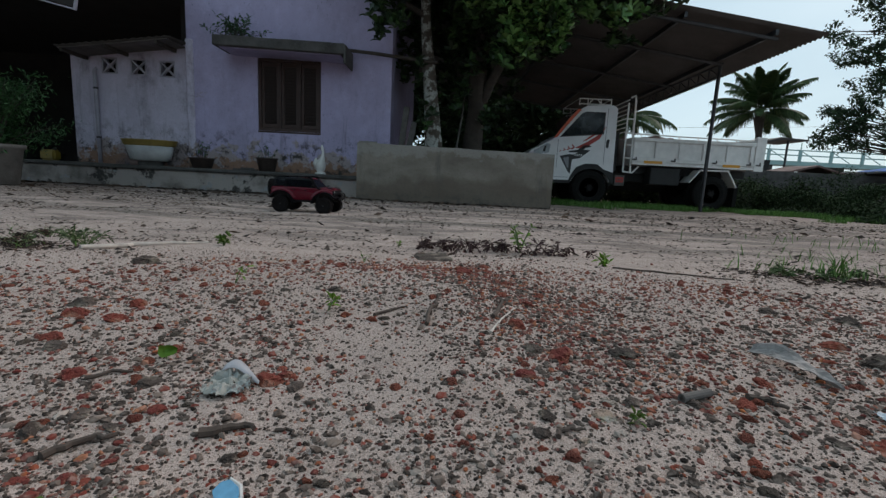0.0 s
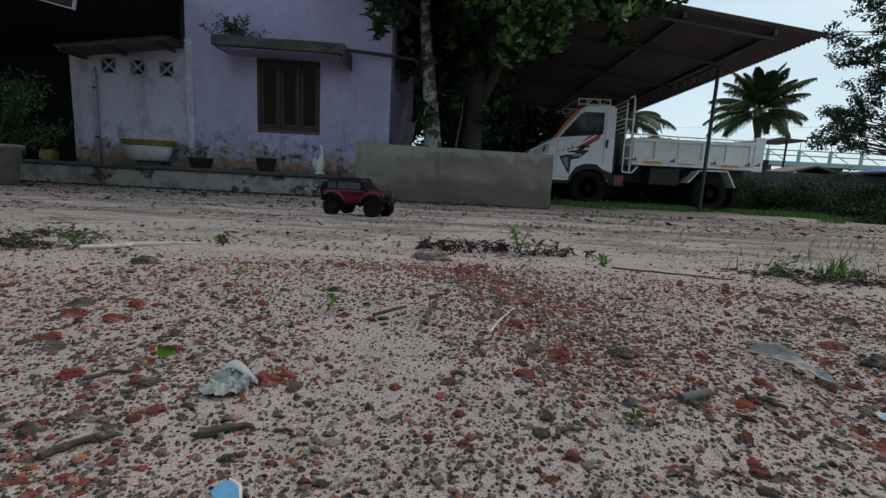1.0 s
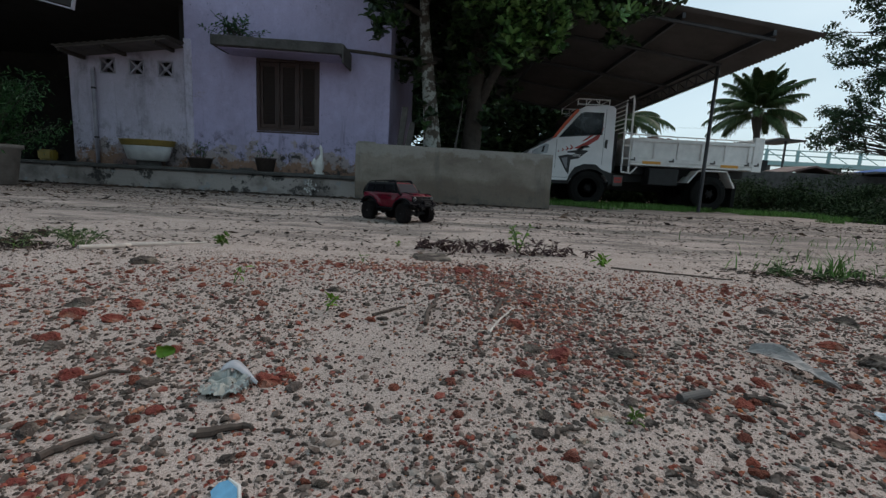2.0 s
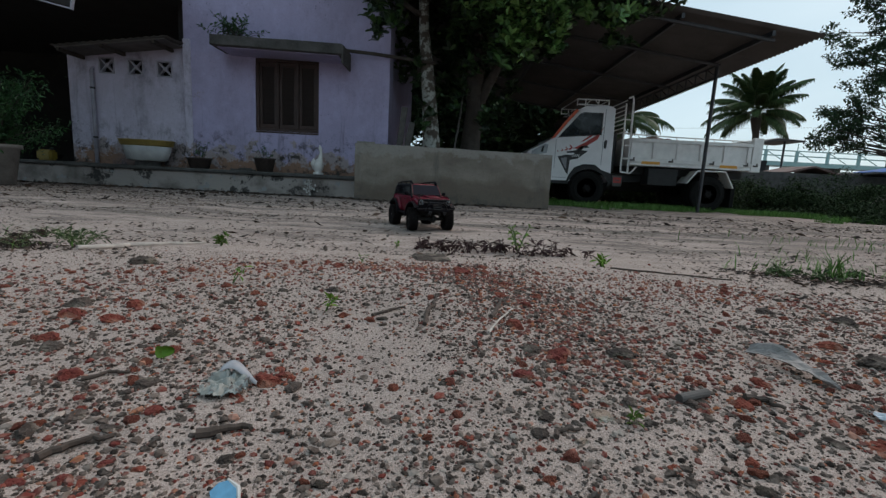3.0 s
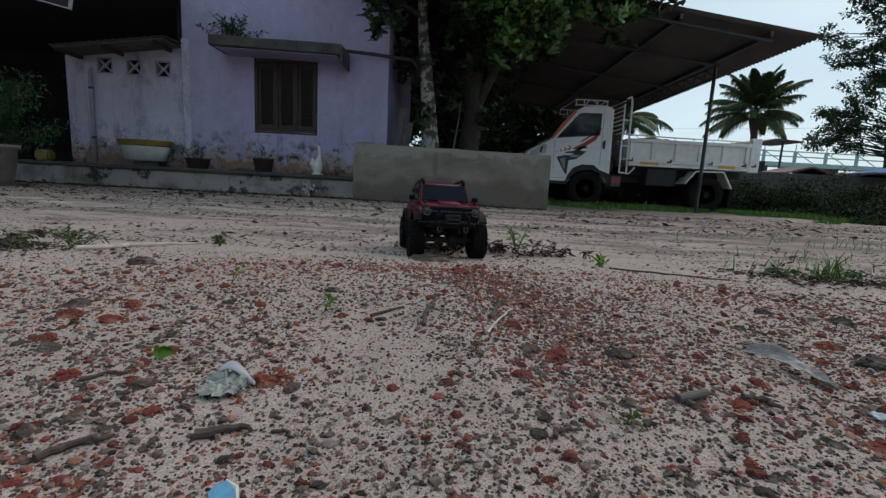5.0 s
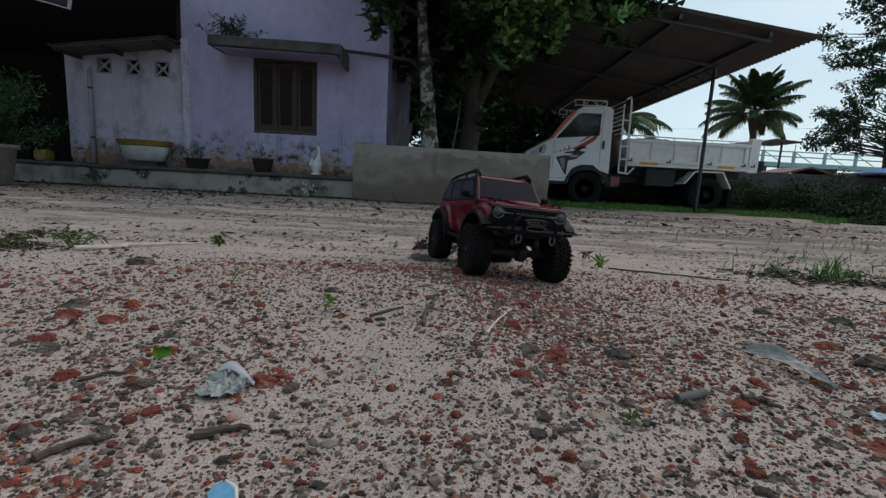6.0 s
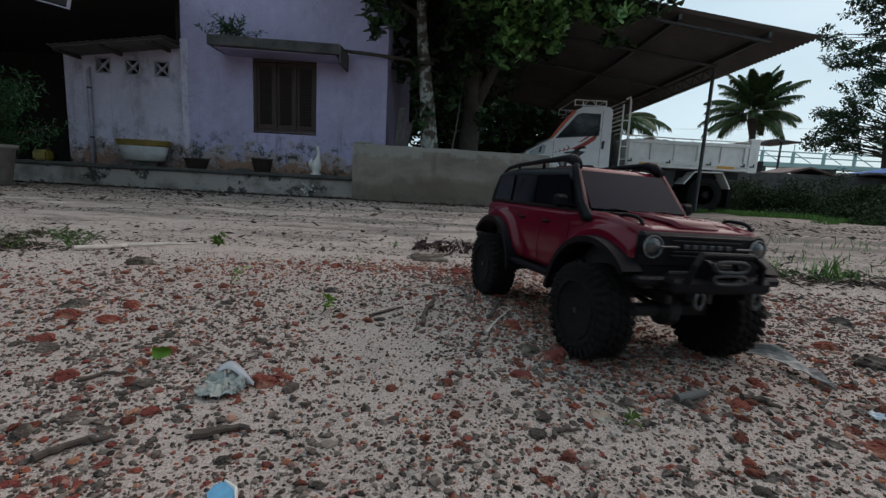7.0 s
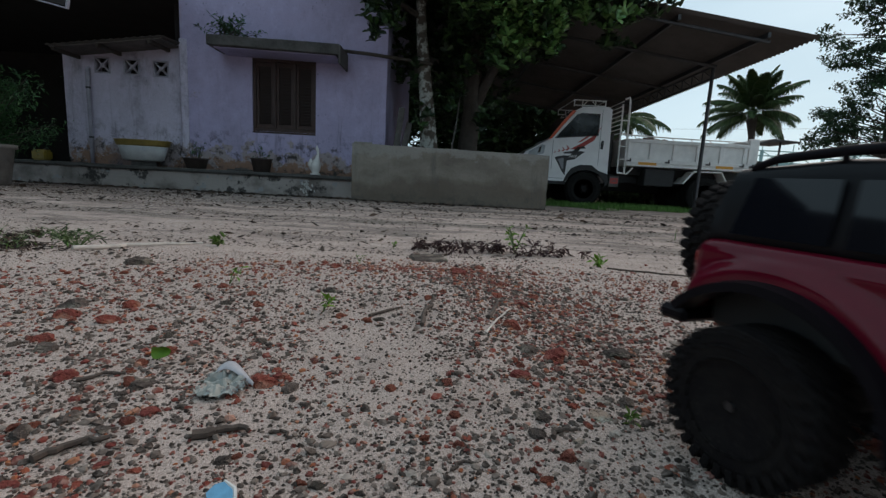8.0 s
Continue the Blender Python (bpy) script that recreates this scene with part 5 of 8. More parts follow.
def build_background():
    rng = random.Random(41)
    # thicket behind the shed
    spots = []
    for k in range(80):
        x = -7.0 + 13.2 * rng.random()
        spots.append(((x, 18.2 + rng.uniform(-0.8, 1.4), rng.uniform(0.2, 4.2)), (1.2, 0.8, 0.9), 420))
    leaf_mass("thicket", "dark dense thicket behind the open shed", "thicket", spots, 0.32, HEDGE_LEAF, 42)
    spots = [((rng.uniform(0.6, 7.6), rng.uniform(12.0, 13.4), rng.uniform(0.1, 0.75)), (0.55, 0.45, 0.40), 260) for _ in range(110)]
    leaf_mass("undergrowth", "dark undergrowth behind the truck", "undergrowth", spots, 0.12, HEDGE_LEAF, 48)
    # woods that close the yard far behind and beside it
    spots = []
    for k in range(70):
        a = rng.uniform(0, 1)
        x = -30 + 120 * a
        spots.append(((x, 95 + rng.uniform(-6, 10), rng.uniform(0.3, 2.4)), (5.0, 2.5, 1.6), 90))
    leaf_mass("far_woods", "low line of dark woods at the horizon", "woods", spots, 1.0, FAR_LEAF, 43)
    # unseen trees added to close the yard behind, for dark reflections and less light
    spots = [((rng.uniform(-26, 26), -15 + rng.uniform(-2, 2), rng.uniform(0.4, 7.0)), (2.2, 1.4, 1.3), 150) for _ in range(90)]
    leaf_mass("unseen_tree_screen", "unseen dark row of trees added to close the yard", "woods", spots, 0.6, FAR_LEAF, 47)
    # hedge and rank weeds beyond the truck
    spots = [((6.9 + rng.uniform(0, 7.5), 11.2 + rng.uniform(-0.5, 0.8), rng.uniform(0.05, 0.62)), (0.5, 0.4, 0.32), 230) for _ in range(90)]
    spots += [((7.6 + rng.uniform(0, 3.2), 9.0 + rng.uniform(-0.8, 0.6), rng.uniform(0.02, 0.30)), (0.45, 0.4, 0.25), 200) for _ in range(34)]
    spots += [((7.5 + rng.uniform(0, 3.6), 7.9 + rng.uniform(-0.35, 1.2), rng.uniform(0.0, 0.16)), (0.4, 0.35, 0.16), 260) for _ in range(50)]
    spots += [((6.8 + rng.uniform(0, 7.4), 11.0 + rng.uniform(-0.5, 0.5), rng.uniform(0.5, 0.95)), (0.5, 0.4, 0.2), 260) for _ in range(44)]
    spots += [((9.9, 11.7, 1.22), (0.42, 0.3, 0.34), 240), ((10.35, 11.8, 1.10), (0.35, 0.3, 0.25), 140), ((7.7, 11.5, 0.85), (0.5, 0.3, 0.25), 120)]
    rough = [0.75 + 0.55 * noise.noise((c[0] * 0.9, c[1], 3.0)) for c, r, n in spots]
    spots = [((c[0], c[1], c[2] * f), r, int(n * 1.5)) for (c, r, n), f in zip(spots, rough)]
    spots += [((rng.uniform(7.2, 12.0), rng.uniform(7.8, 10.2), 0.05), (0.30, 0.30, rng.uniform(0.08, 0.25)), 120) for _ in range(60)]
    leaf_mass("hedge", "dark green weedy hedge behind the truck", "hedge", spots, 0.06, HEDGE_LEAF, 44)
    # grass under and beside the truck
    verts, faces = [], []

    def blade(x, y, z, h, w):
        a, lean = rng.uniform(0, 6.28), rng.uniform(0.05, 0.6) * h
        dx, dy = math.cos(a), math.sin(a)
        k = len(verts)
        verts.extend(((x - dy * w, y + dx * w, z), (x + dy * w, y - dx * w, z), (x + dx * lean * 0.4 + dy * w * 0.6, y + dy * lean * 0.4 - dx * w * 0.6, z + h * 0.6), (x + dx * lean, y + dy * lean, z + h)))
        faces.extend(((k, k + 1, k + 2), (k, k + 2, k + 3)))

    for _ in range(30000):
        x = rng.uniform(1.6, 10.6)
        y = rng.uniform(8.0, 11.2) if x < 6.2 else rng.uniform(7.2, 9.6)
        d = noise.noise((x * 1.3, y * 1.3, 0)) + (0.25 if x > 6.2 and y > 7.9 else 0.0) + (0.2 if y > 8.7 else -0.25)
        if d > 0.05:
            blade(x, y, ground_z(x, y) - 0.005, rng.uniform(0.04, 0.13), 0.005)
    tagged(mesh_object("grass", verts, faces, GRASS_LEAF), "bright green grass growing round the truck", "grass", kind="stuff")

    # low wall, roofs and shelter past the hedge
    bm = bmesh.new()
    span(bm, 8.2, 18.5, 13.6, 13.8, -0.1, 1.16)
    tagged(part("wall_far", bm, DARK_CEMENT), "low dark boundary wall past the hedge", "wall", kind="structure")
    sh = thing("shelter", "small open shelter with a flat dark roof on thin posts", "shelter", (13.6, 20.0, 0.0))
    bm = bmesh.new()
    prism(bm, [(-1.15, 2.48), (0.1, 2.86), (1.25, 2.80), (1.25, 2.74), (0.1, 2.76), (-1.15, 2.42)], -0.9, 0.9)
    part("roof", bm, SHEET, sh)
    for x in (-0.6, 0.55):
        for y in (-0.7, 0.7):
            bm = bmesh.new()
            tube(bm, [(x, y, 0), (x, y, 2.66 if x < 0 else 2.76)], 0.045, 6)
            part("post", bm, STEEL, sh)
    bm = bmesh.new()
    span(bm, -0.35, 0.1, -0.4, 0.4, 1.35, 1.95)
    for v in bm.verts:
        v.co.x += 0.12 * (v.co.z - 1.5)
    part("stored_crate", bm, CHASSIS, sh)
    heap = bmesh.new()
    bmesh.ops.create_grid(heap, x_segments=20, y_segments=12, size=1)
    for v in heap.verts:
        v.co = Vector((v.co.x * 1.7, v.co.y * 1.0, 1.35 * max(0, 1 - (v.co.x**2 + v.co.y**2)) ** 0.7 + 0.06 * noise.noise(v.co * 4)))
    ob = tagged(part("covered_heap", heap, PLASTER), "pale covered heap past the hedge", "heap", kind="stuff")
    ob.matrix_basis = pose(12.0, 16.5, 0.0)
    # low houses past the wall
    for x, y, w, d, h, mat, lab in ((12.5, 16.2, 1.5, 1.2, 1.25, RED_ROOF, "low hut with a faded red sheet roof"), (15.4, 17.0, 3.6, 1.6, 1.22, SHEET, "low hut with a grey sheet roof")):
        hut = thing("hut", lab, "hut", (x, y, 0), group="huts")
        bm = bmesh.new()
        span(bm, -w / 2, w / 2, -d / 2, d / 2, -0.1, h)
        part("wall", bm, DARK_CEMENT, hut)
        bm = bmesh.new()
        prism(bm, [(-w / 2 - 0.2, h - 0.02), (0, h + 0.22), (w / 2 + 0.2, h - 0.02), (w / 2 + 0.2, h + 0.04), (0, h + 0.28), (-w / 2 - 0.2, h + 0.04)], -d / 2 - 0.15, d / 2 + 0.15)
        part("roof", bm, mat, hut)
    # teal bridge railing far away
    br = thing("bridge", "pale teal steel bridge railing in the distance", "bridge", (41.0, 60.0, 0))
    bm = bmesh.new()
    span(bm, 0, 22, 0, 3, 4.6, 5.15)
    part("deck", bm, TEAL, br)
    for z in (5.9, 6.55):
        bm = bmesh.new()
        span(bm, 0, 22, -0.08, 0.08, z - 0.07, z + 0.07)
        part("handrail", bm, TEAL, br)
    for k in range(6):
        x = 0.6 + k * 4.1
        bm = bmesh.new()
        span(bm, x, x + 0.28, -0.15, 0.15, 5.1, 6.6)
        span(bm, x + 0.1, x + 0.16, -0.05, 0.05, 6.6, 7.5)
        part("post", bm, TEAL, br)
        bm = bmesh.new()
        tube(bm, [(x + 0.2, 0, 6.5), (x + 2.6, 0, 5.2)], 0.06, 5)
        part("brace", bm, TEAL, br)
    for x in (1.5, 11, 20.5):
        bm = bmesh.new()
        span(bm, x - 0.4, x + 0.4, 0.6, 2.4, -0.1, 4.6)
        part("pier", bm, DARK_CEMENT, br)
    # blue tarpaulin roof at the far edge
    tp = thing("tarpaulin_stall", "stall with a bright blue tarpaulin roof", "stall", (14.0, 13.0, 0))
    bm = bmesh.new()
    verts = []
    bmesh.ops.create_grid(bm, x_segments=16, y_segments=8, size=1)
    for v in bm.verts:
        v.co = Vector((v.co.x * 1.6, v.co.y * 0.9, 1.72 - 0.30 * abs(v.co.x - 0.5) + 0.03 * noise.noise(v.co * 5)))
    ex = bmesh.ops.extrude_face_region(bm, geom=bm.faces[:])
    bmesh.ops.translate(bm, vec=(0, 0, 0.01), verts=[v for v in ex["geom"] if isinstance(v, bmesh.types.BMVert)])
    part("tarpaulin", bm, BLUE_TARP, tp, "bright blue tarpaulin sheet")
    for x in (-1.4, 0.5, 1.5):
        for y in (-0.8, 0.8):
            bm = bmesh.new()
            tube(bm, [(x, y, 0), (x, y, 1.72 - 0.30 * abs(x / 1.6 - 0.5))], 0.03, 6)
            part("post", bm, DARK_BARK, tp)
    for x, y, s, a in ((11.55, 12.2, 0.42, 14), (12.3, 12.5, 0.6, -20)):
        bm = bmesh.new()
        prism(bm, [(-s * 0.5, 0), (s * 0.5, 0), (s * 0.42, s * 1.5), (s * 0.05, s * 1.7), (-s * 0.35, s * 1.0)], -0.06, 0.06)
        ob = tagged(part("stone_slab", bm, PLASTER), "pale broken stone slab standing in the weeds", "slab", group="stone slabs")
        ob.matrix_basis = pose(x, y, 0.0, 0, 0, a)
    # overhead cable
    bm = bmesh.new()
    tube(bm, [(10 + 5 * k, 45, 6.2 + 0.30 * k - 0.02 * k * (9 - k)) for k in range(10)], 0.012, 4)
    for x in (10, 55):
        tube(bm, [(x, 45, 0), (x, 45, 9.0)], 0.12, 6)
    tagged(part("overhead_cable", bm, STEEL), "thin overhead cable slung between far poles", "cable")


RED_ROOF = plain("faded_red_sheet", (0.15, 0.085, 0.075), 0.7, wear=0.3, scale=3)
TEAL = plain("pale_teal_paint", (0.26, 0.40, 0.40), 0.6, wear=0.15, scale=0.5)
BLUE_TARP = plain("blue_tarpaulin", (0.03, 0.13, 0.42), 0.5, wear=0.2, scale=3)
build_background()


# ---- rubble heap and small things on the ground ----
def make_gravel(name, stops, dust=(0.25, 0.205, 0.18)):
    m = Mat(name, (0.1, 0.1, 0.1), 0.95, spec=0.08)
    m.ramp(m.island(), stops)
    m.mix(m.band(m.noise(160, 3), 0.42, 0.68, 0, 0.6), dust)
    m.bump(m.noise(500, 3), 0.0008, 0.7)
    return m.done()


def make_fragment(name, a, b, dust):
    m = Mat(name, a, 0.92, spec=0.2)
    m.mix(m.each(), b)
    m.mix(m.band(m.noise(28, 4, 0.6), 0.5, 0.66, 0, 0.8), (a[0] * 1.25, a[1] * 1.7, a[2] * 1.3))
    m.mix(m.band(m.noise(70, 5, 0.7), 0.45, 0.65), tuple(c * 0.5 for c in a))
    m.mix(m.band(m.noise(35, 5, 0.7), 0.52, 0.68, 0, 0.75), dust)
    m.mix(m.band(m.noise(420, 2), 0.6, 0.75, 0, 0.6), dust)
    m.bump(m.noise(160, 5, 0.7), 0.002, 0.9)
    return m.done()


GREY_GRAVEL = make_gravel("grey_gravel", [(0.0, (0.022, 0.0175, 0.0155)), (0.45, (0.052, 0.040, 0.034)), (0.75, (0.105, 0.079, 0.066)), (0.92, (0.21, 0.165, 0.138)), (1.0, (0.48, 0.41, 0.36))])
RED_GRAVEL = make_gravel("brick_gravel", [(0.0, (0.085, 0.027, 0.024)), (0.35, (0.15, 0.038, 0.032)), (0.7, (0.23, 0.058, 0.042)), (0.88, (0.33, 0.115, 0.045)), (1.0, (0.40, 0.22, 0.17))], (0.36, 0.235, 0.195))
BRICK = make_fragment("broken_brick", (0.24, 0.064, 0.040), (0.15, 0.036, 0.032), (0.36, 0.20, 0.155))
GREY_STONE = make_fragment("grey_rock", (0.105, 0.080, 0.069), (0.042, 0.033, 0.029), (0.31, 0.24, 0.205))
PALE_STONE = make_fragment("pale_rock", (0.40, 0.33, 0.28), (0.36, 0.26, 0.20), (0.50, 0.46, 0.42))
TWIG = plain("dry_twig", (0.085, 0.062, 0.05), 0.9, wear=0.5, scale=60, depth=0.001)
PALE_TWIG = plain("bleached_stick", (0.55, 0.49, 0.44), 0.85, wear=0.35, scale=30, depth=0.001)
PURPLE_LEAF = make_leaf("purple_seedling_leaves", (0.03, 0.014, 0.016), (0.05, 0.022, 0.024), (0.065, 0.035, 0.03), 0.6)
BRIGHT_LEAF = make_leaf("bright_green_leaf", (0.075, 0.165, 0.012), (0.11, 0.22, 0.018), (0.16, 0.28, 0.035), 0.5)
YOUNG_LEAF = make_leaf("young_green_leaves", (0.05, 0.09, 0.016), (0.095, 0.16, 0.03), (0.15, 0.22, 0.05), 0.6)


def base_stones(count, seed):
    """Small angular stones, as unit meshes of twelve corners."""
    rng = np.random.RandomState(seed)
    bm = bmesh.new()
    bmesh.ops.create_icosphere(bm, subdivisions=1, radius=1)
    v0 = np.array([v.co[:] for v in bm.verts])
    bm.verts.index_update()
    f0 = np.array([[v.index for v in f.verts] for f in bm.faces])
    bm.free()
    out = []
    for _ in range(count):
        v = v0 * rng.uniform(0.65, 1.2, (len(v0), 1))
        for _ in range(5):
            n = rng.normal(size=3)
            n /= np.linalg.norm(n)
            d = v @ n
            v = v - np.outer(np.maximum(0, d - rng.uniform(0.4, 0.75)), n)
        v *= rng.uniform((0.75, 0.6, 0.45), (1.25, 1.0, 0.8))
        out.append(v)
    return out, f0


def scatter(name, label, category, material, seed, spots):
    """One joined mesh of small stones at spots of (x, y, size)."""
    rng = np.random.RandomState(seed)
    shapes, f0 = base_stones(14, seed)
    vs, fs = [], []
    for i, (x, y, s) in enumerate(spots):
        a, b = rng.uniform(0, 6.283), rng.normal(0, 0.35)
        ca, sa, cb, sb = math.cos(a), math.sin(a), math.cos(b), math.sin(b)
        v = shapes[rng.randint(14)] @ np.array([[ca, sa, 0], [-sa * cb, ca * cb, sb], [sa * sb, -ca * sb, cb]]) * (s / 2)
        v = v + (x, y, ground_z(x, y) + s * 0.03)
        vs.append(v)
        fs.append(f0 + 12 * i)
    ob = mesh_object(name, np.concatenate(vs).tolist(), np.concatenate(fs).tolist(), material)
    return tagged(ob, label, category, kind="stuff")


def build_gravel():
    rng = random.Random(77)
    grey, red = [], []
    while len(grey) + len(red) < 30000:
        y = 0.20 + 1.75 * rng.random() ** 1.15
        x = rng.uniform(-1, 1) * (0.22 + 1.08 * y)
        edge = edge_of_rubble(x)
        inside = y < edge + rng.gauss(0, 0.09)
        patch = noise.noise((x * 5, y * 5, 9.0)) + 0.5 * noise.noise((x * 14, y * 14, 3.0))
        bare = -0.22 if (-0.22 < x < 0.0 and y < 0.62) else (0.45 if 0.0 < x < 0.30 and 0.50 < y < 1.05 else 0.0)
        keep = (0.66 + 0.6 * patch + bare) if inside else 0.05 * max(0.0, 1 - (y - edge) / 0.5)
        if y > 0.85 and inside:
            keep += 0.06
        if rng.random() > keep:
            continue
        s = min(0.0115, 0.0018 + 0.0029 * rng.lognormvariate(-0.3, 0.6)) * (1 + 0.35 * y)
        ridge = max(0.0, 1 - abs(y - (edge - 0.14)) / 0.24) * 0.30
        mood = 0.27 + ridge + 0.55 * max(0, noise.noise((x * 3.2 + 7, y * 3.2, 1.0)))
        (red if rng.random() < mood else grey).append((x, y, s * (1.15 if rng.random() < 0.5 else 1)))
    # the heap goes on, more thinly strewn, to both sides and behind
    outer = 0
    while outer < 11000:
        x, y = rng.uniform(-2.3, 2.3), rng.uniform(-1.6, 1.4)
        if y > edge_of_rubble(x) + rng.gauss(0, 0.05) or (y > 0.18 and abs(x) < 0.2 + 1.05 * y) or rng.random() > 0.7 + 0.6 * noise.noise((x * 4, y * 4, 9.0)):
            continue
        (red if rng.random() < 0.35 else grey).append((x, y, min(0.014, 0.003 + 0.004 * rng.lognormvariate(-0.2, 0.6))))
        outer += 1
    # the denser, coarser spine of the heap and its red outer rim
    for _ in range(1700):
        u = rng.random()
        x, y = 0.05 + 0.24 * u + rng.gauss(0, 0.075), 1.08 - 0.66 * u + rng.gauss(0, 0.05)
        if y > 0.3:
            (red if rng.random() < 0.52 else grey).append((x, y, rng.uniform(0.004, 0.011) * (0.7 + 0.6 * y)))
    for _ in range(1100):
        x = rng.uniform(-1.0, 0.9)
        y = edge_of_rubble(x) - 0.02 - abs(rng.gauss(0, 0.15))
        if noise.noise((x * 5, y * 5, 6.0)) > 0.08:
            (red if rng.random() < 0.66 else grey).append((x, y, rng.uniform(0.005, 0.013)))
    # heaps of crumbled brick where whole bats have broken up
    for cx, cy, r, n in ((-0.36, 0.92, 0.09, 200), (-0.20, 1.02, 0.05, 90), (-0.05, 1.06, 0.045, 70), (0.06, 0.94, 0.05, 110), (0.16, 0.78, 0.06, 150), (0.13, 0.64, 0.045, 120), (0.17, 0.53, 0.04, 110),
                         (0.66, 1.05, 0.08, 130), (0.82, 0.92, 0.09, 180), (-0.52, 0.63, 0.06, 110), (-0.62, 0.80, 0.08, 130), (0.34, 0.56, 0.05, 70), (0.52, 0.62, 0.06, 80), (-0.18, 0.455, 0.022, 60), (0.24, 0.44, 0.04, 60)):
        for _ in range(n):
            x, y = rng.gauss(cx, r), rng.gauss(cy, r * 0.6)
            (red if rng.random() < 0.8 else grey).append((x, y, rng.uniform(0.003, 0.011) * (0.6 + 0.6 * cy)))
    scatter("gravel", "small dark grey crushed stones strewn over the sand", "gravel", GREY_GRAVEL, 5, grey)
    scatter("brick_rubble", "small chips of red and orange brick strewn over the sand", "brick rubble", RED_GRAVEL, 6, red)


build_gravel()


def build_grit():
    """The finest grains, as eight-sided bits."""
    rng = np.random.RandomState(12)
    o = np.array([(1, 0, 0), (-1, 0, 0), (0, 1, 0), (0, -1, 0), (0, 0, 1), (0, 0, -1)], float)
    f0 = np.array([(0, 2, 4), (2, 1, 4), (1, 3, 4), (3, 0, 4), (2, 0, 5), (1, 2, 5), (3, 1, 5), (0, 3, 5)])
    vs, fs = [], []
    for i in range(32000):
        y = 0.20 + 1.05 * rng.rand() ** 1.3
        x = (rng.rand() * 2 - 1) * (0.2 + 1.05 * y)
        s = 0.0006 + 0.0017 * rng.rand() ** 2
        a = rng.rand() * 6.283
        ca, sa = math.cos(a), math.sin(a)
        v = (o * (s, s * 0.7, s * 0.7)) @ np.array([[ca, sa, 0], [-sa, ca, 0], [0, 0, 1]])
        vs.append(v + (x, y, ground_z(x, y) + s * 0.3))
        fs.append(f0 + 6 * i)
    ob = mesh_object("grit", np.concatenate(vs).tolist(), np.concatenate(fs).tolist(), GREY_GRAVEL)
    tagged(ob, "coarse dark sand grains strewn over the heap", "grit", kind="stuff")


build_grit()


def rock_mesh(name, size, seed, material, flat=0.6, cuts=9):
    rng = random.Random(seed)
    bm = bmesh.new()
    bmesh.ops.create_icosphere(bm, subdivisions=4 if size < 0.5 else 3, radius=1)
    planes = []
    for _ in range(cuts):
        n = Vector((rng.gauss(0, 1), rng.gauss(0, 1), rng.gauss(0, 1))).normalized()
        planes.append((n, rng.uniform(0.45, 0.8)))
    off = Vector((seed * 1.7, 0, 0))
    for v in bm.verts:
        p = v.co.copy()
        for n, d in planes:
            e = p.dot(n) - d
            if e > 0:
                p -= n * e
        p += 0.16 * noise.noise_vector(p * 2.2 + off) + 0.12 * noise.noise_vector(p * 5 + off) + 0.08 * noise.noise_vector(p * 12 + off)
        v.co = Vector((p.x, p.y * 0.8, p.z * flat)) * size * 0.60
    me = bpy.data.meshes.new(name)
    bm.to_mesh(me)
    bm.free()
    me.materials.append(material)
    return me


def place_rocks(name, label, category, group, material, spots, seed, flat=0.6):
    for i, (x, y, s) in enumerate(spots):
        ob = new(name, rock_mesh(name, s, seed + i, material, flat))
        ob.matrix_basis = pose(x, y, ground_z(x, y) - s * 0.02, 0, 0, (i * 67) % 360) @ Matrix.Diagonal((0.86, 0.86, 0.86, 1))
        tagged(ob, label, category, group)


BRICKS = [(-0.184, 0.446, 0.034), (-0.172, 0.462, 0.022), (-0.160, 0.456, 0.014), (-0.178, 0.476, 0.016), (-0.387, 0.434, 0.030), (-0.533, 0.619, 0.046), (-0.464, 0.599, 0.034), (-0.343, 0.395, 0.015), (-0.323, 0.374, 0.012),
          (-0.260, 0.380, 0.020), (-0.218, 0.297, 0.012), (-0.246, 0.301, 0.012), (-0.259, 0.279, 0.014), (-0.287, 0.274, 0.015), (-0.243, 0.277, 0.011),
          (0.112, 0.637, 0.034), (0.096, 0.467, 0.024), (0.151, 0.535, 0.040), (-0.243, 1.024, 0.040), (0.044, 1.004, 0.050), (0.030, 0.344, 0.011)]
MORE_BRICKS = [(0.087, 0.331, 0.011), (0.138, 0.405, 0.015), (0.345, 0.561, 0.019), (0.312, 0.425, 0.025), (0.392, 0.352, 0.034), (0.594, 0.646, 0.041),
               (0.372, 0.482, 0.028), (-0.480, 0.669, 0.034), (-0.492, 0.529, 0.030), (0.107, 0.815, 0.029), (0.151, 0.760, 0.027), (0.189, 0.316, 0.012),
               (0.257, 0.328, 0.017), (0.520, 0.569, 0.020), (-0.157, 0.284, 0.008), (0.143, 0.370, 0.011)]
STONES = [(-0.560, 0.663, 0.052), (-0.651, 0.938, 0.057), (-0.339, 0.337, 0.030), (-0.300, 0.427, 0.032), (0.124, 0.544, 0.038), (0.238, 0.547, 0.039),
          (0.193, 0.417, 0.024), (0.256, 0.424, 0.024), (0.579, 0.567, 0.060), (0.103, 0.383, 0.027), (-0.307, 0.409, 0.014), (-0.278, 0.349, 0.020)]
MORE_STONES = [(-0.227, 0.368, 0.013), (-0.161, 0.316, 0.018), (0.094, 0.355, 0.022), (0.646, 0.865, 0.044), (0.760, 0.803, 0.061), (-0.461, 0.502, 0.036),
               (-0.203, 0.814, 0.039), (-0.318, 0.362, 0.023), (-0.149, 0.390, 0.013), (-0.152, 0.438, 0.022), (0.356, 0.363, 0.017), (-0.035, 0.376, 0.011)]
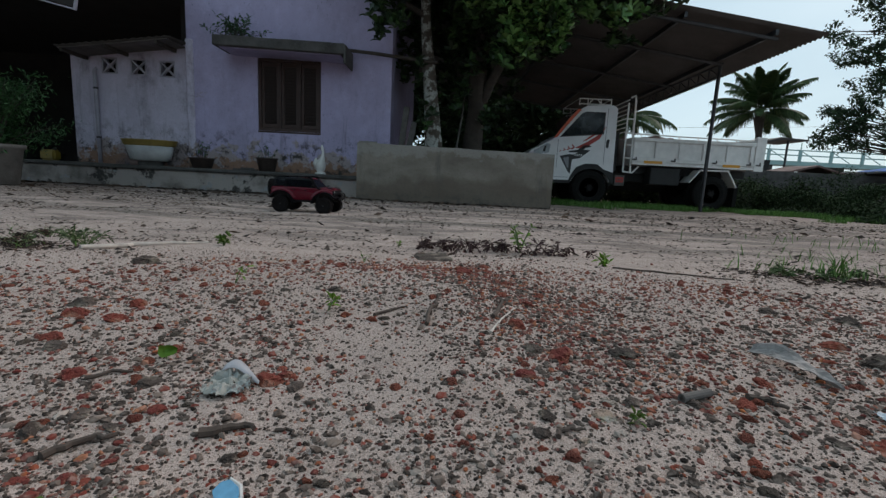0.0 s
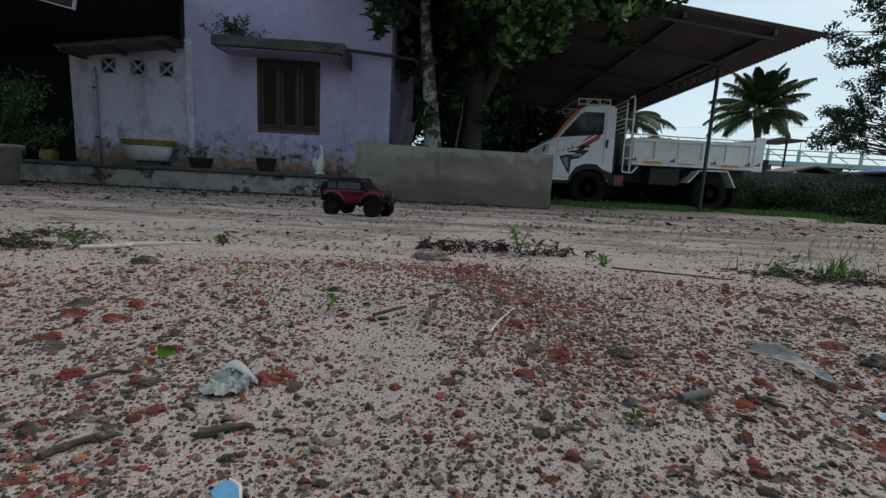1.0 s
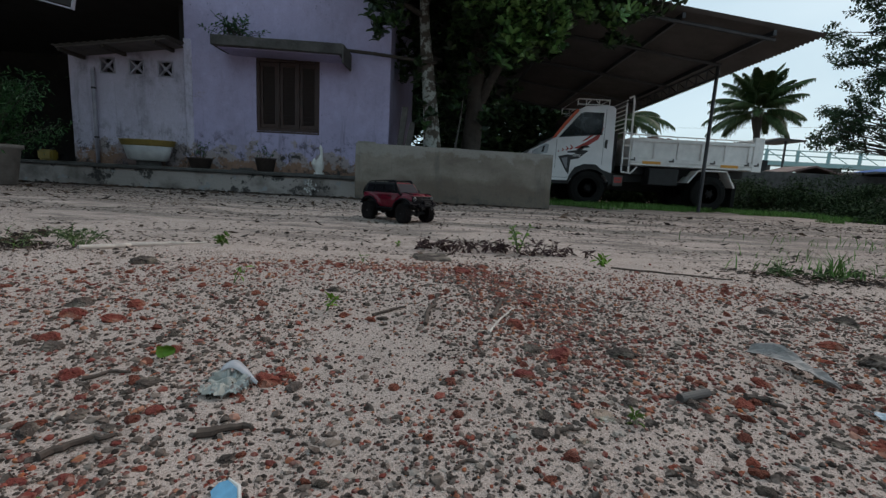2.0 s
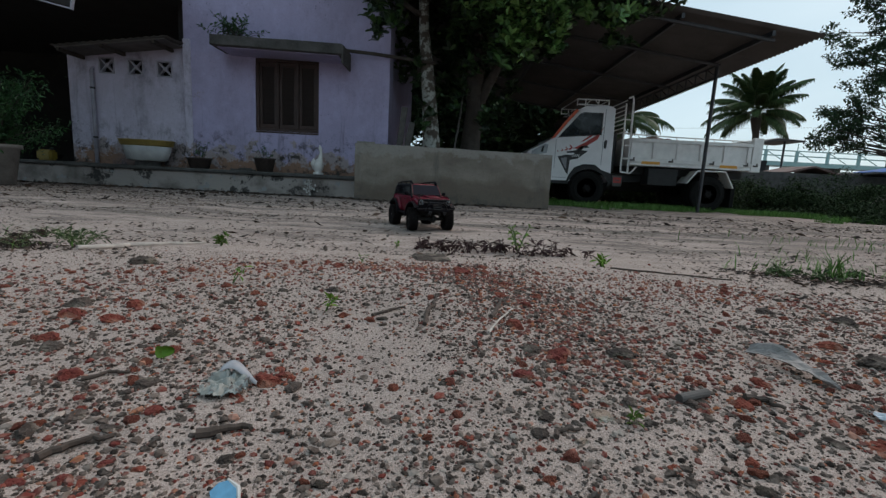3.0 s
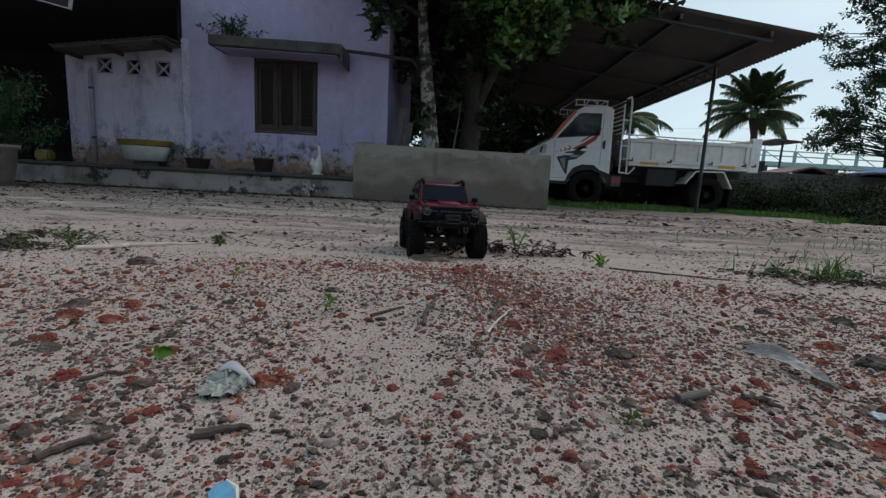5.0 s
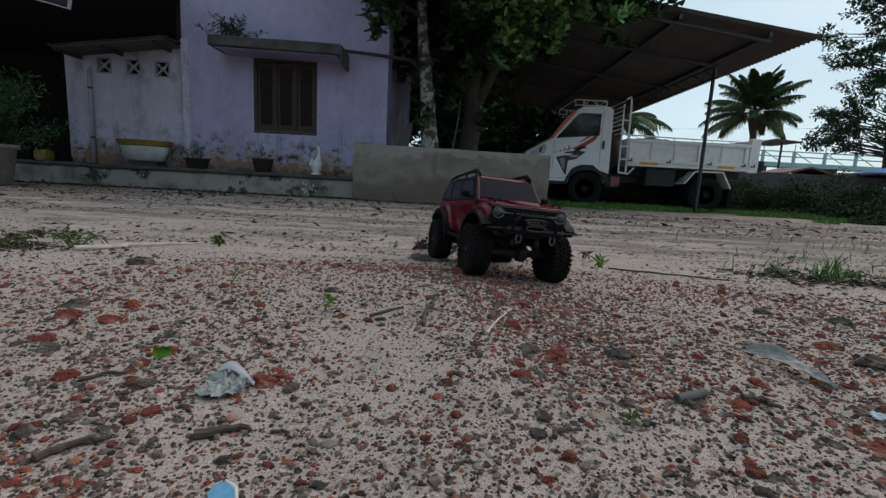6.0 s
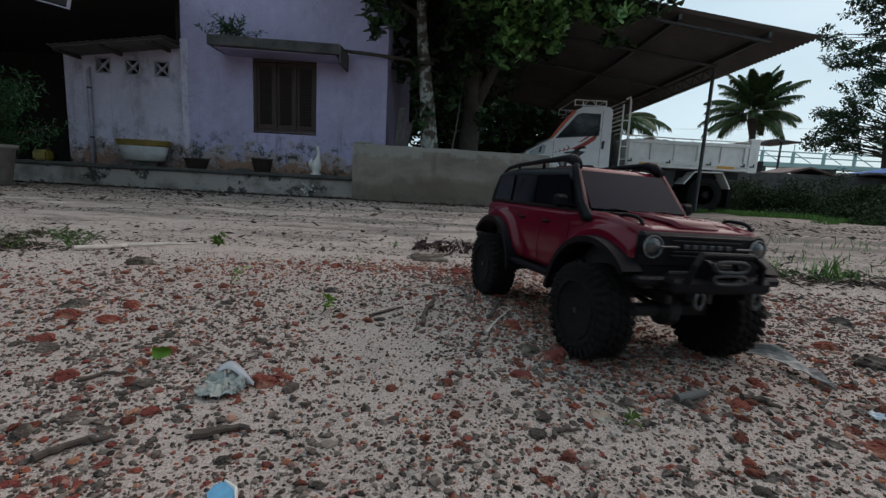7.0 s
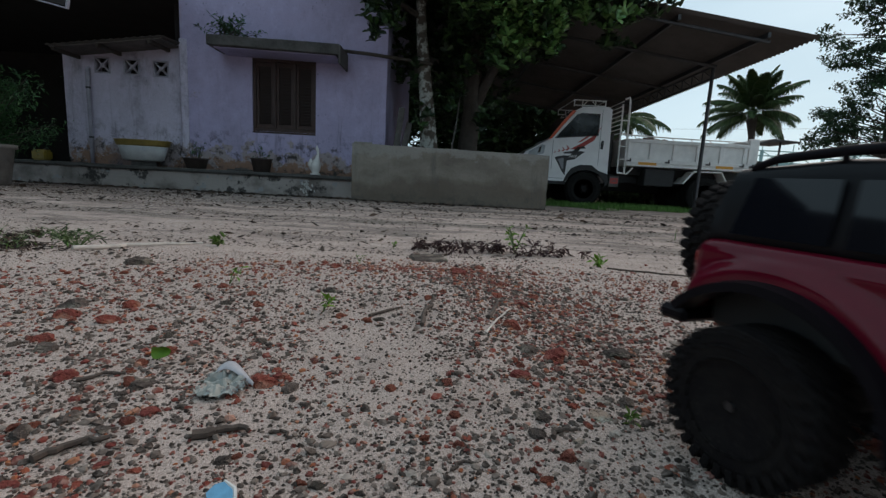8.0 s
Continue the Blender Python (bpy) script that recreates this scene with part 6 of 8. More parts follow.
PALE = [(0.155, 0.388, 0.026), (0.126, 0.347, 0.015), (0.171, 0.418, 0.018), (0.158, 0.528, 0.020)]
place_rocks("brick_fragment", "broken lump of orange-red brick lying on the sand", "brick", "brick fragments", BRICK, BRICKS, 100)
place_rocks("brick_fragment", "broken lump of orange-red brick lying on the sand", "brick", "brick fragments", BRICK, MORE_BRICKS, 200)
place_rocks("stone", "rough dark grey stone lying on the sand", "stone", "loose stones", GREY_STONE, STONES, 300, 0.5)
place_rocks("stone", "rough dark grey stone lying on the sand", "stone", "loose stones", GREY_STONE, MORE_STONES, 400, 0.5)
place_rocks("pale_stone", "pale pinkish broken stone lying on the sand", "stone", "pale stones", PALE_STONE, PALE, 500)


def build_scattered_bricks():
    # the many mid-sized lumps among the gravel
    rng = random.Random(61)
    meshes = {True: [rock_mesh("brick_fragment", 1.0, 700 + k, BRICK) for k in range(8)], False: [rock_mesh("stone", 1.0, 800 + k, GREY_STONE, 0.5) for k in range(8)]}
    made = 0
    while made < 290:
        y = (0.26 + 1.15 * rng.random()) if made < 230 else rng.uniform(-1.2, 1.2)
        x = rng.uniform(-1, 1) * (0.15 + 1.0 * y) if made < 230 else rng.choice((-1, 1)) * rng.uniform(0.6, 2.0)
        if y > edge_of_rubble(x) or (-0.2 < x < 0.0 and y < 0.6 and rng.random() < 0.8):
            continue
        red = rng.random() < 0.74
        s = rng.uniform(0.006, 0.013) * (0.75 + 1.0 * y)
        ob = new("brick_fragment" if red else "stone", rng.choice(meshes[red]))
        ob.matrix_basis = pose(x, y, ground_z(x, y) + s * 0.05, 0, 0, rng.uniform(0, 360)) @ Matrix.Diagonal((s, s, s, 1))
        if red:
            tagged(ob, "broken lump of orange-red brick lying on the sand", "brick", "brick fragments")
        else:
            tagged(ob, "rough dark grey stone lying on the sand", "stone", "loose stones")
        made += 1


build_scattered_bricks()


def stick(name, label, category, a, b, r, material, bend=0.01, group="", lift=1.0, seed=1):
    rng = random.Random(seed)
    bm = bmesh.new()
    pts, rad = [], []
    for i in range(9):
        u = i / 8
        x, y = a[0] + (b[0] - a[0]) * u + rng.gauss(0, bend * 0.3), a[1] + (b[1] - a[1]) * u + bend * math.sin(3 * u) + rng.gauss(0, bend * 0.2)
        pts.append((x, y, ground_z(x, y) + r * lift))
        rad.append(r * (1.0 - 0.45 * u) * rng.uniform(0.85, 1.15))
    tube(bm, pts, rad, 7)
    return tagged(part(name, bm, material), label, category, group)


for k, (a, b, r) in enumerate((((-0.299, 0.304), (-0.262, 0.334), 0.0035), ((-0.108, 0.666), (-0.059, 0.708), 0.003), ((-0.026, 0.620), (-0.007, 0.756), 0.004),
                               ((0.454, 0.506), (0.460, 0.478), 0.0025), ((-0.141, 0.356), (-0.119, 0.348), 0.0018), ((-0.198, 0.344), (-0.158, 0.355), 0.0042),
                               ((0.103, 0.350), (0.126, 0.361), 0.0025), ((-0.365, 0.426), (-0.331, 0.447), 0.0025), ((0.015, 0.299), (0.033, 0.308), 0.0016),
                               ((0.08, 0.66), (0.115, 0.78), 0.004), ((0.50, 1.30), (0.78, 1.18), 0.003), ((0.325, 0.437), (0.352, 0.418), 0.004))):
    stick("twig", "short dry brown twig lying on the rubble", "twig", a, b, r, TWIG, 0.006, "twigs", seed=k)
stick("dry_stem", "pale split dry stem lying on the rubble", "twig", (0.068, 0.592), (0.121, 0.724), 0.0022, PALE_TWIG, 0.004, seed=31)
stick("bleached_stick", "long bleached stick lying on the sand", "stick", (-0.90, 1.06), (-0.745, 1.36), 0.006, PALE_TWIG, 0.03, lift=1.2, seed=32)


def build_litter_things():
    # hollow cut stem
    bm = bmesh.new()
    a, b = Vector((0.247, 0.424, ground_z(0.247, 0.424) + 0.005)), Vector((0.285, 0.441, ground_z(0.285, 0.441) + 0.006))
    d = (b - a).normalized()
    tube(bm, [a + d * 0.003, a, a, b, b, b - d * 0.003], [0.0032, 0.0032, 0.0048, 0.0046, 0.003, 0.003], 12)
    tagged(part("cut_stem", bm, GREY_PLANK), "hollow grey-brown cut stem lying on the rubble", "stem")

    def crumple(name, label, at, sx, sy, turn, h, material, seed, fold):
        bm = bmesh.new()
        bmesh.ops.create_grid(bm, x_segments=26, y_segments=20, size=1)
        for v in bm.verts:
            x, y = v.co.x, v.co.y
            r = 1 - 0.30 * noise.noise((x * 1.3 + seed, y * 1.3, 0.5))
            e = abs(noise.noise((x * 1.7, y * 1.7, seed))) + 0.45 * abs(noise.noise((x * 4, y * 4, seed + 3))) + 0.12 * abs(noise.noise((x * 9, y * 9, seed + 5)))
            z = h * (0.25 + 1.2 * e + fold * max(0, y) ** 2)
            v.co = Vector((x * r * sx, y * r * sy, z))
        cut = [f for f in bm.faces if (f.calc_center_median().x / sx) ** 2 + (f.calc_center_median().y / sy) ** 2 > 0.98 - 0.5 * abs(noise.noise((f.calc_center_median().x / sx * 1.9, f.calc_center_median().y / sy * 1.9, seed))) or noise.noise((f.calc_center_median().x / sx * 1.6 + 3, f.calc_center_median().y / sy * 1.6, seed)) > 0.42]
        bmesh.ops.delete(bm, geom=cut, context="FACES")
        ex = bmesh.ops.extrude_face_region(bm, geom=bm.faces[:])
        bmesh.ops.translate(bm, vec=(0, 0, -0.0006), verts=[v for v in ex["geom"] if isinstance(v, bmesh.types.BMVert)])
        bmesh.ops.recalc_face_normals(bm, faces=bm.faces[:])
        ob = tagged(part(name, bm, material), label, "litter")
        ob.matrix_basis = pose(at[0], at[1], ground_z(*at) + 0.001, 0, 0, turn)
        return ob

    foil = Mat("crumpled_film", (0.28, 0.285, 0.26), 0.4, spec=0.5)
    foil.mix(foil.band(foil.noise(60, 4), 0.5, 0.56), (0.24, 0.27, 0.265))
    foil.mix(foil.band(foil.noise(90, 4), 0.58, 0.62), (0.14, 0.11, 0.10))
    foil = foil.done()
    wrap = crumple("plastic_wrapper", "crumpled pale greenish plastic wrapper on the rubble", (-0.216, 0.424), 0.026, 0.021, 24, 0.011, foil, 2.0, 0.6)
    bm = bmesh.new()
    rows = []
    for i in range(13):
        u = i / 12
        c = Vector((-0.004 + 0.034 * u, 0.016 + 0.006 * math.sin(2.6 * u) - 0.020 * u * u, 0.017 + 0.004 * math.sin(5 * u) - 0.009 * u * u))
        w = 0.0035 * (0.35 + math.sin(math.pi * min(1, 0.15 + 0.8 * u)))
        rows.append([bm.verts.new(c + Vector((0.3 * w, w, 0.6 * w))), bm.verts.new(c + Vector((0, 0, 0.0012))), bm.verts.new(c - Vector((0.3 * w, w, 0.5 * w)))])
    fs = [bm.faces.new((a[k], a[k + 1], b[k + 1], b[k])) for a, b in zip(rows, rows[1:]) for k in (0, 1)]
    ex = bmesh.ops.extrude_face_region(bm, geom=fs)
    bmesh.ops.translate(bm, vec=(0, 0, -0.0006), verts=[v for v in ex["geom"] if isinstance(v, bmesh.types.BMVert)])
    part("folded_edge", bm, plain("silvery_film", (0.40, 0.40, 0.43), 0.35, wear=0.25, scale=120), wrap, "silvery folded edge", smooth=True)
    place_rocks("brick_fragment", "broken lump of orange-red brick lying on the sand", "brick", "brick fragments", BRICK, [(-0.199, 0.414, 0.016), (-0.192, 0.407, 0.010)], 640)

    def twisted_strip(material):
        """A curled, leaf-shaped strip of torn film that tapers to a rusty tip."""
        bm, rows = bmesh.new(), []
        a, b = Vector((0.424, 0.585, 0)), Vector((0.456, 0.470, 0))
        side = Vector((1.0, 0.26, 0)).normalized()
        for i in range(25):
            u = i / 24
            p = a.lerp(b, u) + side * 0.006 * math.sin(4.2 * u)
            w = 0.0135 * math.sin(math.pi * min(1, 0.10 + 0.9 * u)) ** 0.8 * (1 - 0.35 * u) + 0.0012
            tilt = 0.75 - 0.9 * u + 0.25 * math.sin(9 * u)
            z = ground_z(p.x, p.y) + 0.004 + 0.006 * math.sin(math.pi * u)
            row = []
            for k in range(7):
                v = k / 3 - 1
                row.append(bm.verts.new(p + side * v * w * math.cos(tilt) + Vector((0, 0, z + v * w * math.sin(tilt) + w * math.sin(tilt) * 0.7 + 0.0035 * v * v + 0.0035 * noise.noise((u * 9, v * 2.2, 1)) + 0.0015 * noise.noise((u * 24, v * 5, 2))))))
            rows.append(row)
        fs = [bm.faces.new((r[k], r[k + 1], q[k + 1], q[k])) for r, q in zip(rows, rows[1:]) for k in range(6)]
        ex = bmesh.ops.extrude_face_region(bm, geom=fs)
        bmesh.ops.translate(bm, vec=(0, 0, -0.0006), verts=[v for v in ex["geom"] if isinstance(v, bmesh.types.BMVert)])
        tagged(part("torn_strip", bm, material), "torn dull grey plastic strip on the rubble", "litter")

    grey = plain("dull_grey_film", (0.28, 0.26, 0.25), 0.5, wear=0.55, scale=55)
    twisted_strip(grey)
    crumple("wrapper_scrap", "pale blue-white scrap of wrapper on the rubble", (0.452, 0.400), 0.026, 0.010, -50, 0.006, plain("pale_blue_film", (0.5, 0.56, 0.62), 0.35, wear=0.3, scale=90), 8.0, 0.4)
    # blue plastic shard with a white broken edge
    tag = thing("plastic_shard", "sky blue plastic shard with a white broken edge", "plastic shard", (-0.138, 0.268, ground_z(-0.138, 0.268) + 0.001), 38)
    tag.matrix_basis = tag.matrix_basis @ pose(0, 0, 0.002, 14, -6, 0)
    bm = bmesh.new()
    prism(bm, [(-0.0095, -0.009), (0.004, -0.010), (0.0075, 0.0), (0.0055, 0.0085), (-0.002, 0.010), (-0.0085, 0.006)], -0.0008, 0.0008)
    bmesh.ops.transform(bm, matrix=Matrix.Rotation(radians(-90), 4, "X"), verts=bm.verts[:])
    part("shard", bm, plain("sky_blue_plastic", (0.12, 0.33, 0.52), 0.4, wear=0.25, scale=150), tag)
    bm = bmesh.new()
    tube(bm, [(0.004, 0.0100, 0.0004), (0.0082, 0.0, 0.0004), (0.0062, -0.0088, 0.0004), (-0.001, -0.0106, 0.0004)], [0.0009, 0.0015, 0.0014, 0.0008], 6)
    part("broken_edge", bm, GLAZE, tag, "white broken edge")


build_litter_things()


def weed(name, label, x, y, h, n, leaf, material, seed, spread=0.5, width=0.4, group="", droop=-0.3, stems=None):
    rng = random.Random(seed)
    w = thing(name, label, "plant", (x, y, ground_z(x, y) - 0.002), group=group)
    bm, verts, faces = bmesh.new(), [], []
    for k in range(stems or max(2, n // 5)):
        a = rng.uniform(0, 6.28)
        tip = Vector((math.cos(a) * h * spread * rng.uniform(0.2, 1), math.sin(a) * h * spread * rng.uniform(0.2, 1), h * rng.uniform(0.6, 1.0)))
        tube(bm, [(0, 0, 0), tip * 0.5 + Vector((0, 0, h * 0.12)), tip], [h * 0.025, h * 0.02, h * 0.01], 5)
        for q in range(n // (stems or max(2, n // 5)) + 1):
            add_leaf(verts, faces, Vector((0, 0, 0)).lerp(tip, rng.uniform(0.35, 1.0)), rng, leaf * rng.uniform(0.6, 1.2), width, droop)
    part("stem", bm, TWIG if material is PURPLE_LEAF else GREEN_STEM, w)
    mesh_object("leaves", verts, faces, material, False, w)
    return w


DULL_LEAF = make_leaf("dull_weed_leaves", (0.022, 0.040, 0.014), (0.045, 0.075, 0.025), (0.075, 0.10, 0.04), 0.7)
GREEN_STEM = plain("green_stem", (0.10, 0.16, 0.05), 0.6, wear=0.3, scale=80)


def build_weeds():
    rng = random.Random(91)
    for k, (x, y, h, n, l) in enumerate(((-0.186, 0.692, 0.036, 16, 0.016), (-0.401, 0.826, 0.045, 14, 0.014), (0.489, 1.352, 0.032, 26, 0.028), (0.183, 0.373, 0.012, 12, 0.010),
                                         (-0.236, 0.246, 0.010, 8, 0.009), (-0.195, 0.246, 0.010, 8, 0.009), (0.280, 1.653, 0.11, 26, 0.030), (-0.697, 1.367, 0.034, 44, 0.024),
                                         (-0.177, 1.635, 0.04, 9, 0.014), (-0.205, 1.107, 0.035, 9, 0.012))):
        weed("weed", "small bright green weed growing in the sand", x, y, h, n, l, BRIGHT_LEAF if h > 0.036 or k in (0, 2) else YOUNG_LEAF, k, 0.7, 0.4, "weeds")
    # low dry brush with a little green in it
    for k, (x, y) in enumerate(((-1.02, 1.05), (-1.10, 1.12), (-0.96, 1.16), (-1.20, 1.24), (-1.30, 1.42), (-1.16, 1.36))):
        weed("brush", "low tangle of dry brown stems with dull green leaves", x, y, 0.030 + 0.008 * (k % 3), 60, 0.020, DULL_LEAF if k % 3 == 2 else DRY_LEAF, 150 + k, 1.7, 0.3, "brush", 0.1, 16)
    # creeping weeds on dark soil beside the path
    for k in range(18):
        u = k / 17
        x, y = 0.98 + 0.95 * u + rng.gauss(0, 0.06), 1.30 + 0.12 * u + rng.gauss(0, 0.07)
        weed("creeping_weed", "low dull green creeping weed on dark soil", x, y, rng.uniform(0.018, 0.035), 34, 0.018, DULL_LEAF, 500 + k, 1.5, 0.5, "creeping weeds", 0.0, 8)
    # broad round leaf standing alone
    lf = thing("lone_leaf", "single bright green rounded leaf standing in the rubble", "leaf", (-0.320, 0.489, ground_z(-0.320, 0.489)))
    bm = bmesh.new()
    for k, (tx, tz, s) in enumerate(((-0.003, 0.010, 0.0085), (0.0055, 0.0125, 0.0075))):
        c = [Vector((tx + s * math.cos(a) * (1 - 0.15 * math.sin(a)), -0.002 * k + 0.003 * math.cos(2 * a), tz + s * 0.9 * math.sin(a))) for a in np.linspace(0, 6.283, 13)[:-1]]
        m = bm.verts.new((tx, 0.003, tz))
        ring = [bm.verts.new(p) for p in c]
        for i in range(12):
            bm.faces.new((m, ring[i], ring[(i + 1) % 12]))
    part("blade", bm, BRIGHT_LEAF, lf, smooth=True)
    bm = bmesh.new()
    tube(bm, [(0, 0, -0.002), (0.0, 0.001, 0.010)], 0.0009, 5)
    part("stalk", bm, GREEN_STEM, lf)
    # dark seedlings past the rubble's edge
    rng = random.Random(93)
    for k in range(40):
        if k < 26:
            x, y = -0.09 + 0.36 * (k + rng.random()) / 26, rng.gauss(1.66, 0.05)
        elif k < 37:
            x, y = rng.gauss(0.37, 0.05), rng.gauss(1.60, 0.03)
        else:
            x, y = rng.uniform(-0.11, -0.05), rng.gauss(1.69, 0.03)
        weed("seedling", "dark purple-brown seedling growing in the sand", x, y, rng.uniform(0.025, 0.062), 9, 0.032, PURPLE_LEAF, 300 + k, 0.7, 0.38, "seedlings", 0.25, 2)
    # cement lump at the heap's edge
    bm = bmesh.new()
    box(bm, (0, 0, -0.007), (0.105, 0.12, 0.030), 0.006)
    bmesh.ops.subdivide_edges(bm, edges=bm.edges[:], cuts=3, use_grid_fill=True)
    for v in bm.verts:
        v.co += 0.004 * noise.noise_vector(v.co * 40)
    ob = tagged(part("cement_lump", bm, GREY_STONE), "flat broken lump of grey cement half sunk in sand", "cement lump")
    ob.matrix_basis = pose(-0.035, 1.30, ground_z(-0.035, 1.30), 0, 0, 12)
    # tufts and fallen leaves
    verts, faces = [], []

    def blade(x, y, h, w):
        a, lean = rng.uniform(0, 6.28), rng.uniform(0.2, 1.5) * h
        dx, dy, z = math.cos(a), math.sin(a), ground_z(x, y) - 0.003
        k = len(verts)
        verts.extend(((x - dy * w, y + dx * w, z), (x + dy * w, y - dx * w, z), (x + dx * lean * 0.3 + dy * w * 0.8, y + dy * lean * 0.3 - dx * w * 0.8, z + h * 0.6),
                      (x + dx * lean * 0.3 - dy * w * 0.8, y + dy * lean * 0.3 + dx * w * 0.8, z + h * 0.6), (x + dx * lean, y + dy * lean, z + h * 0.95)))
        faces.extend(((k, k + 1, k + 2, k + 3), (k + 3, k + 2, k + 4)))

    for cx, cy, sx, sy, n, h in ((0.98, 1.50, 0.03, 0.05, 6, 0.075), (1.10, 1.46, 0.05, 0.05, 7, 0.075), (1.22, 1.36, 0.018, 0.02, 46, 0.085), (1.34, 1.48, 0.09, 0.05, 12, 0.075), (1.38, 1.30, 0.08, 0.06, 14, 0.06),
                                 (1.25, 1.65, 0.12, 0.06, 10, 0.05), (-0.98, 1.10, 0.06, 0.05, 8, 0.02), (-1.5, 1.54, 0.10, 0.06, 8, 0.05), (1.6, 1.9, 0.2, 0.15, 24, 0.07),
                                 (2.4, 2.6, 0.4, 0.2, 60, 0.08)):
        for _ in range(n):
            blade(rng.gauss(cx, sx), rng.gauss(cy, sy), h * rng.uniform(0.4, 1.2), 0.0022)
    tagged(mesh_object("grass_tufts", verts, faces, GRASS_LEAF), "thin tufts of green grass in the sandy yard", "grass", kind="stuff")
    verts, faces = [], []

    def scrap(x, y, s):
        a, z = rng.uniform(0, 6.28), ground_z(x, y) + 0.002
        ca, sa = math.cos(a) * s, math.sin(a) * s
        k = len(verts)
        w = rng.uniform(0.2, 0.5)
        verts.extend(((x - ca, y - sa, z), (x - sa * w, y + ca * w, z + s * rng.uniform(0.1, 0.6)), (x + ca, y + sa, z + s * rng.uniform(0, 0.7)), (x + sa * w, y - ca * w, z)))
        faces.extend(((k, k + 1, k + 2), (k, k + 2, k + 3)))

    for _ in range(26000):
        y = 1.4 + 5.6 * rng.random() ** 1.3
        x = rng.uniform(-1, 1) * (0.4 + 1.15 * y)
        band = noise.noise((x * 0.7, y * 2.4, 2.0)) + 0.6 * noise.noise((x * 2.5, y * 4, 5.0))
        if rng.random() < 0.45 + 1.0 * band:
            scrap(x, y, rng.uniform(0.003, 0.008) * (1 + 0.42 * (y - 1.4)) * (3.0 if rng.random() < 0.03 else 1))
    for _ in range(900):
        x = rng.uniform(-7.0, -1.3) if rng.random() < 0.75 else rng.uniform(-1.4, 1.6)
        y = (7.12 if x < -1.4 else 6.86) - abs(rng.gauss(0, 0.09))
        scrap(x, y, rng.uniform(0.02, 0.06))
    for cx, cy, sx, sy, n in ((1.30, 1.26, 0.22, 0.06, 1500), (1.6, 1.45, 0.25, 0.10, 700), (1.0, 1.40, 0.08, 0.04, 160), (-1.1, 1.08, 0.16, 0.06, 500), (-1.7, 1.7, 0.3, 0.12, 150), (1.0, 1.02, 0.1, 0.03, 70)):
        for _ in range(n):
            scrap(rng.gauss(cx, sx), rng.gauss(cy, sy), rng.uniform(0.004, 0.011))
    tagged(mesh_object("leaf_litter", verts, faces, DRY_LEAF), "dark dry leaf scraps strewn over the yard", "leaf litter", kind="stuff")


build_weeds()


# ---- radio controlled off-road car ----
def make_car_paint():
    m = Mat("metallic_red_paint", (0.100, 0.0015, 0.011), 0.6, 0.0, spec=0.05, coat=0.5)
    m.b.inputs["Coat Roughness"].default_value = 0.03
    m.mix(m.band(m.noise(30), 0.4, 0.7, 0, 0.5), (0.075, 0.002, 0.010))
    m.mix(m.band(m.noise(900, 1), 0.62, 0.75, 0, 0.3), (0.18, 0.012, 0.03))
    # dust thrown up along the sills and behind the wheels
    dust = m.math("MULTIPLY", m.band(m.axis("Z"), 0.135, 0.088), m.band(m.noise(38, 5, 0.7), 0.46, 0.7, 0, 0.3))
    m.mix(dust, (0.12, 0.06, 0.055))
    return m.done()


CAR_RED = make_car_paint()
CAR_BLACK = plain("matt_black_plastic", (0.0065, 0.0053, 0.0075), 0.5, wear=0.3, scale=40, spec=0.09)
CAR_ROOF = plain("satin_black_roof", (0.007, 0.007, 0.009), 0.4, wear=0.3, scale=30, spec=0.15)
CAR_GLASS = make_glass("smoked_plastic_window", (0.005, 0.0055, 0.008), 0.05, 0.4, 0.0)
CAR_SCREEN = make_glass("grey_windscreen", (0.009, 0.010, 0.017), 0.12, 0.04, 0.0)
SILVER = plain("satin_silver", (0.075, 0.073, 0.077), 0.35, 0.8, wear=0.2, scale=60)
HEADLAMP = plain("headlamp_lens", (0.025, 0.025, 0.028), 0.15, wear=0.2, scale=90, coat=0.6)
LAMP_RING = plain("bright_lamp_ring", (0.20, 0.20, 0.21), 0.3, 0.5, wear=0.1, scale=90)


def make_tyre():
    m = Mat("dusty_tyre_rubber", (0.0095, 0.0078, 0.0082), 0.9, spec=0.1)
    m.mix(m.band(m.noise(70, 5, 0.7), 0.42, 0.68, 0, 0.8), (0.017, 0.0145, 0.0135))
    m.mix(m.band(m.noise(320, 3), 0.58, 0.75, 0, 0.6), (0.035, 0.029, 0.026))
    m.bump(m.noise(300, 4), 0.0008, 0.7)
    return m.done()


TYRE = make_tyre()

WHEEL_R, HALF_BASE, TRACK = 0.0585, 0.156, 0.100
CAR_KEYS = [
    (0.0, -1.005, 3.190, -5.0), (0.7, -0.735, 3.150, -14.0), (1.5, -0.435, 2.979, -28.0), (2.8, -0.161, 2.569, -61.0),
    (3.5, -0.141, 2.330, -79.0), (4.2, -0.105, 1.960, -85.0), (4.5, -0.077, 1.800, -85.0), (4.7, -0.058, 1.690, -82.0), (5.8, 0.098, 1.270, -75.5),
    (6.0, 0.127, 1.187, -74.7), (6.5, 0.174, 0.947, -73.5), (7.0, 0.238, 0.714, -73.5), (7.5, 0.314, 0.467, -72.0), (8.0, 0.385, 0.200, -71.0),
]


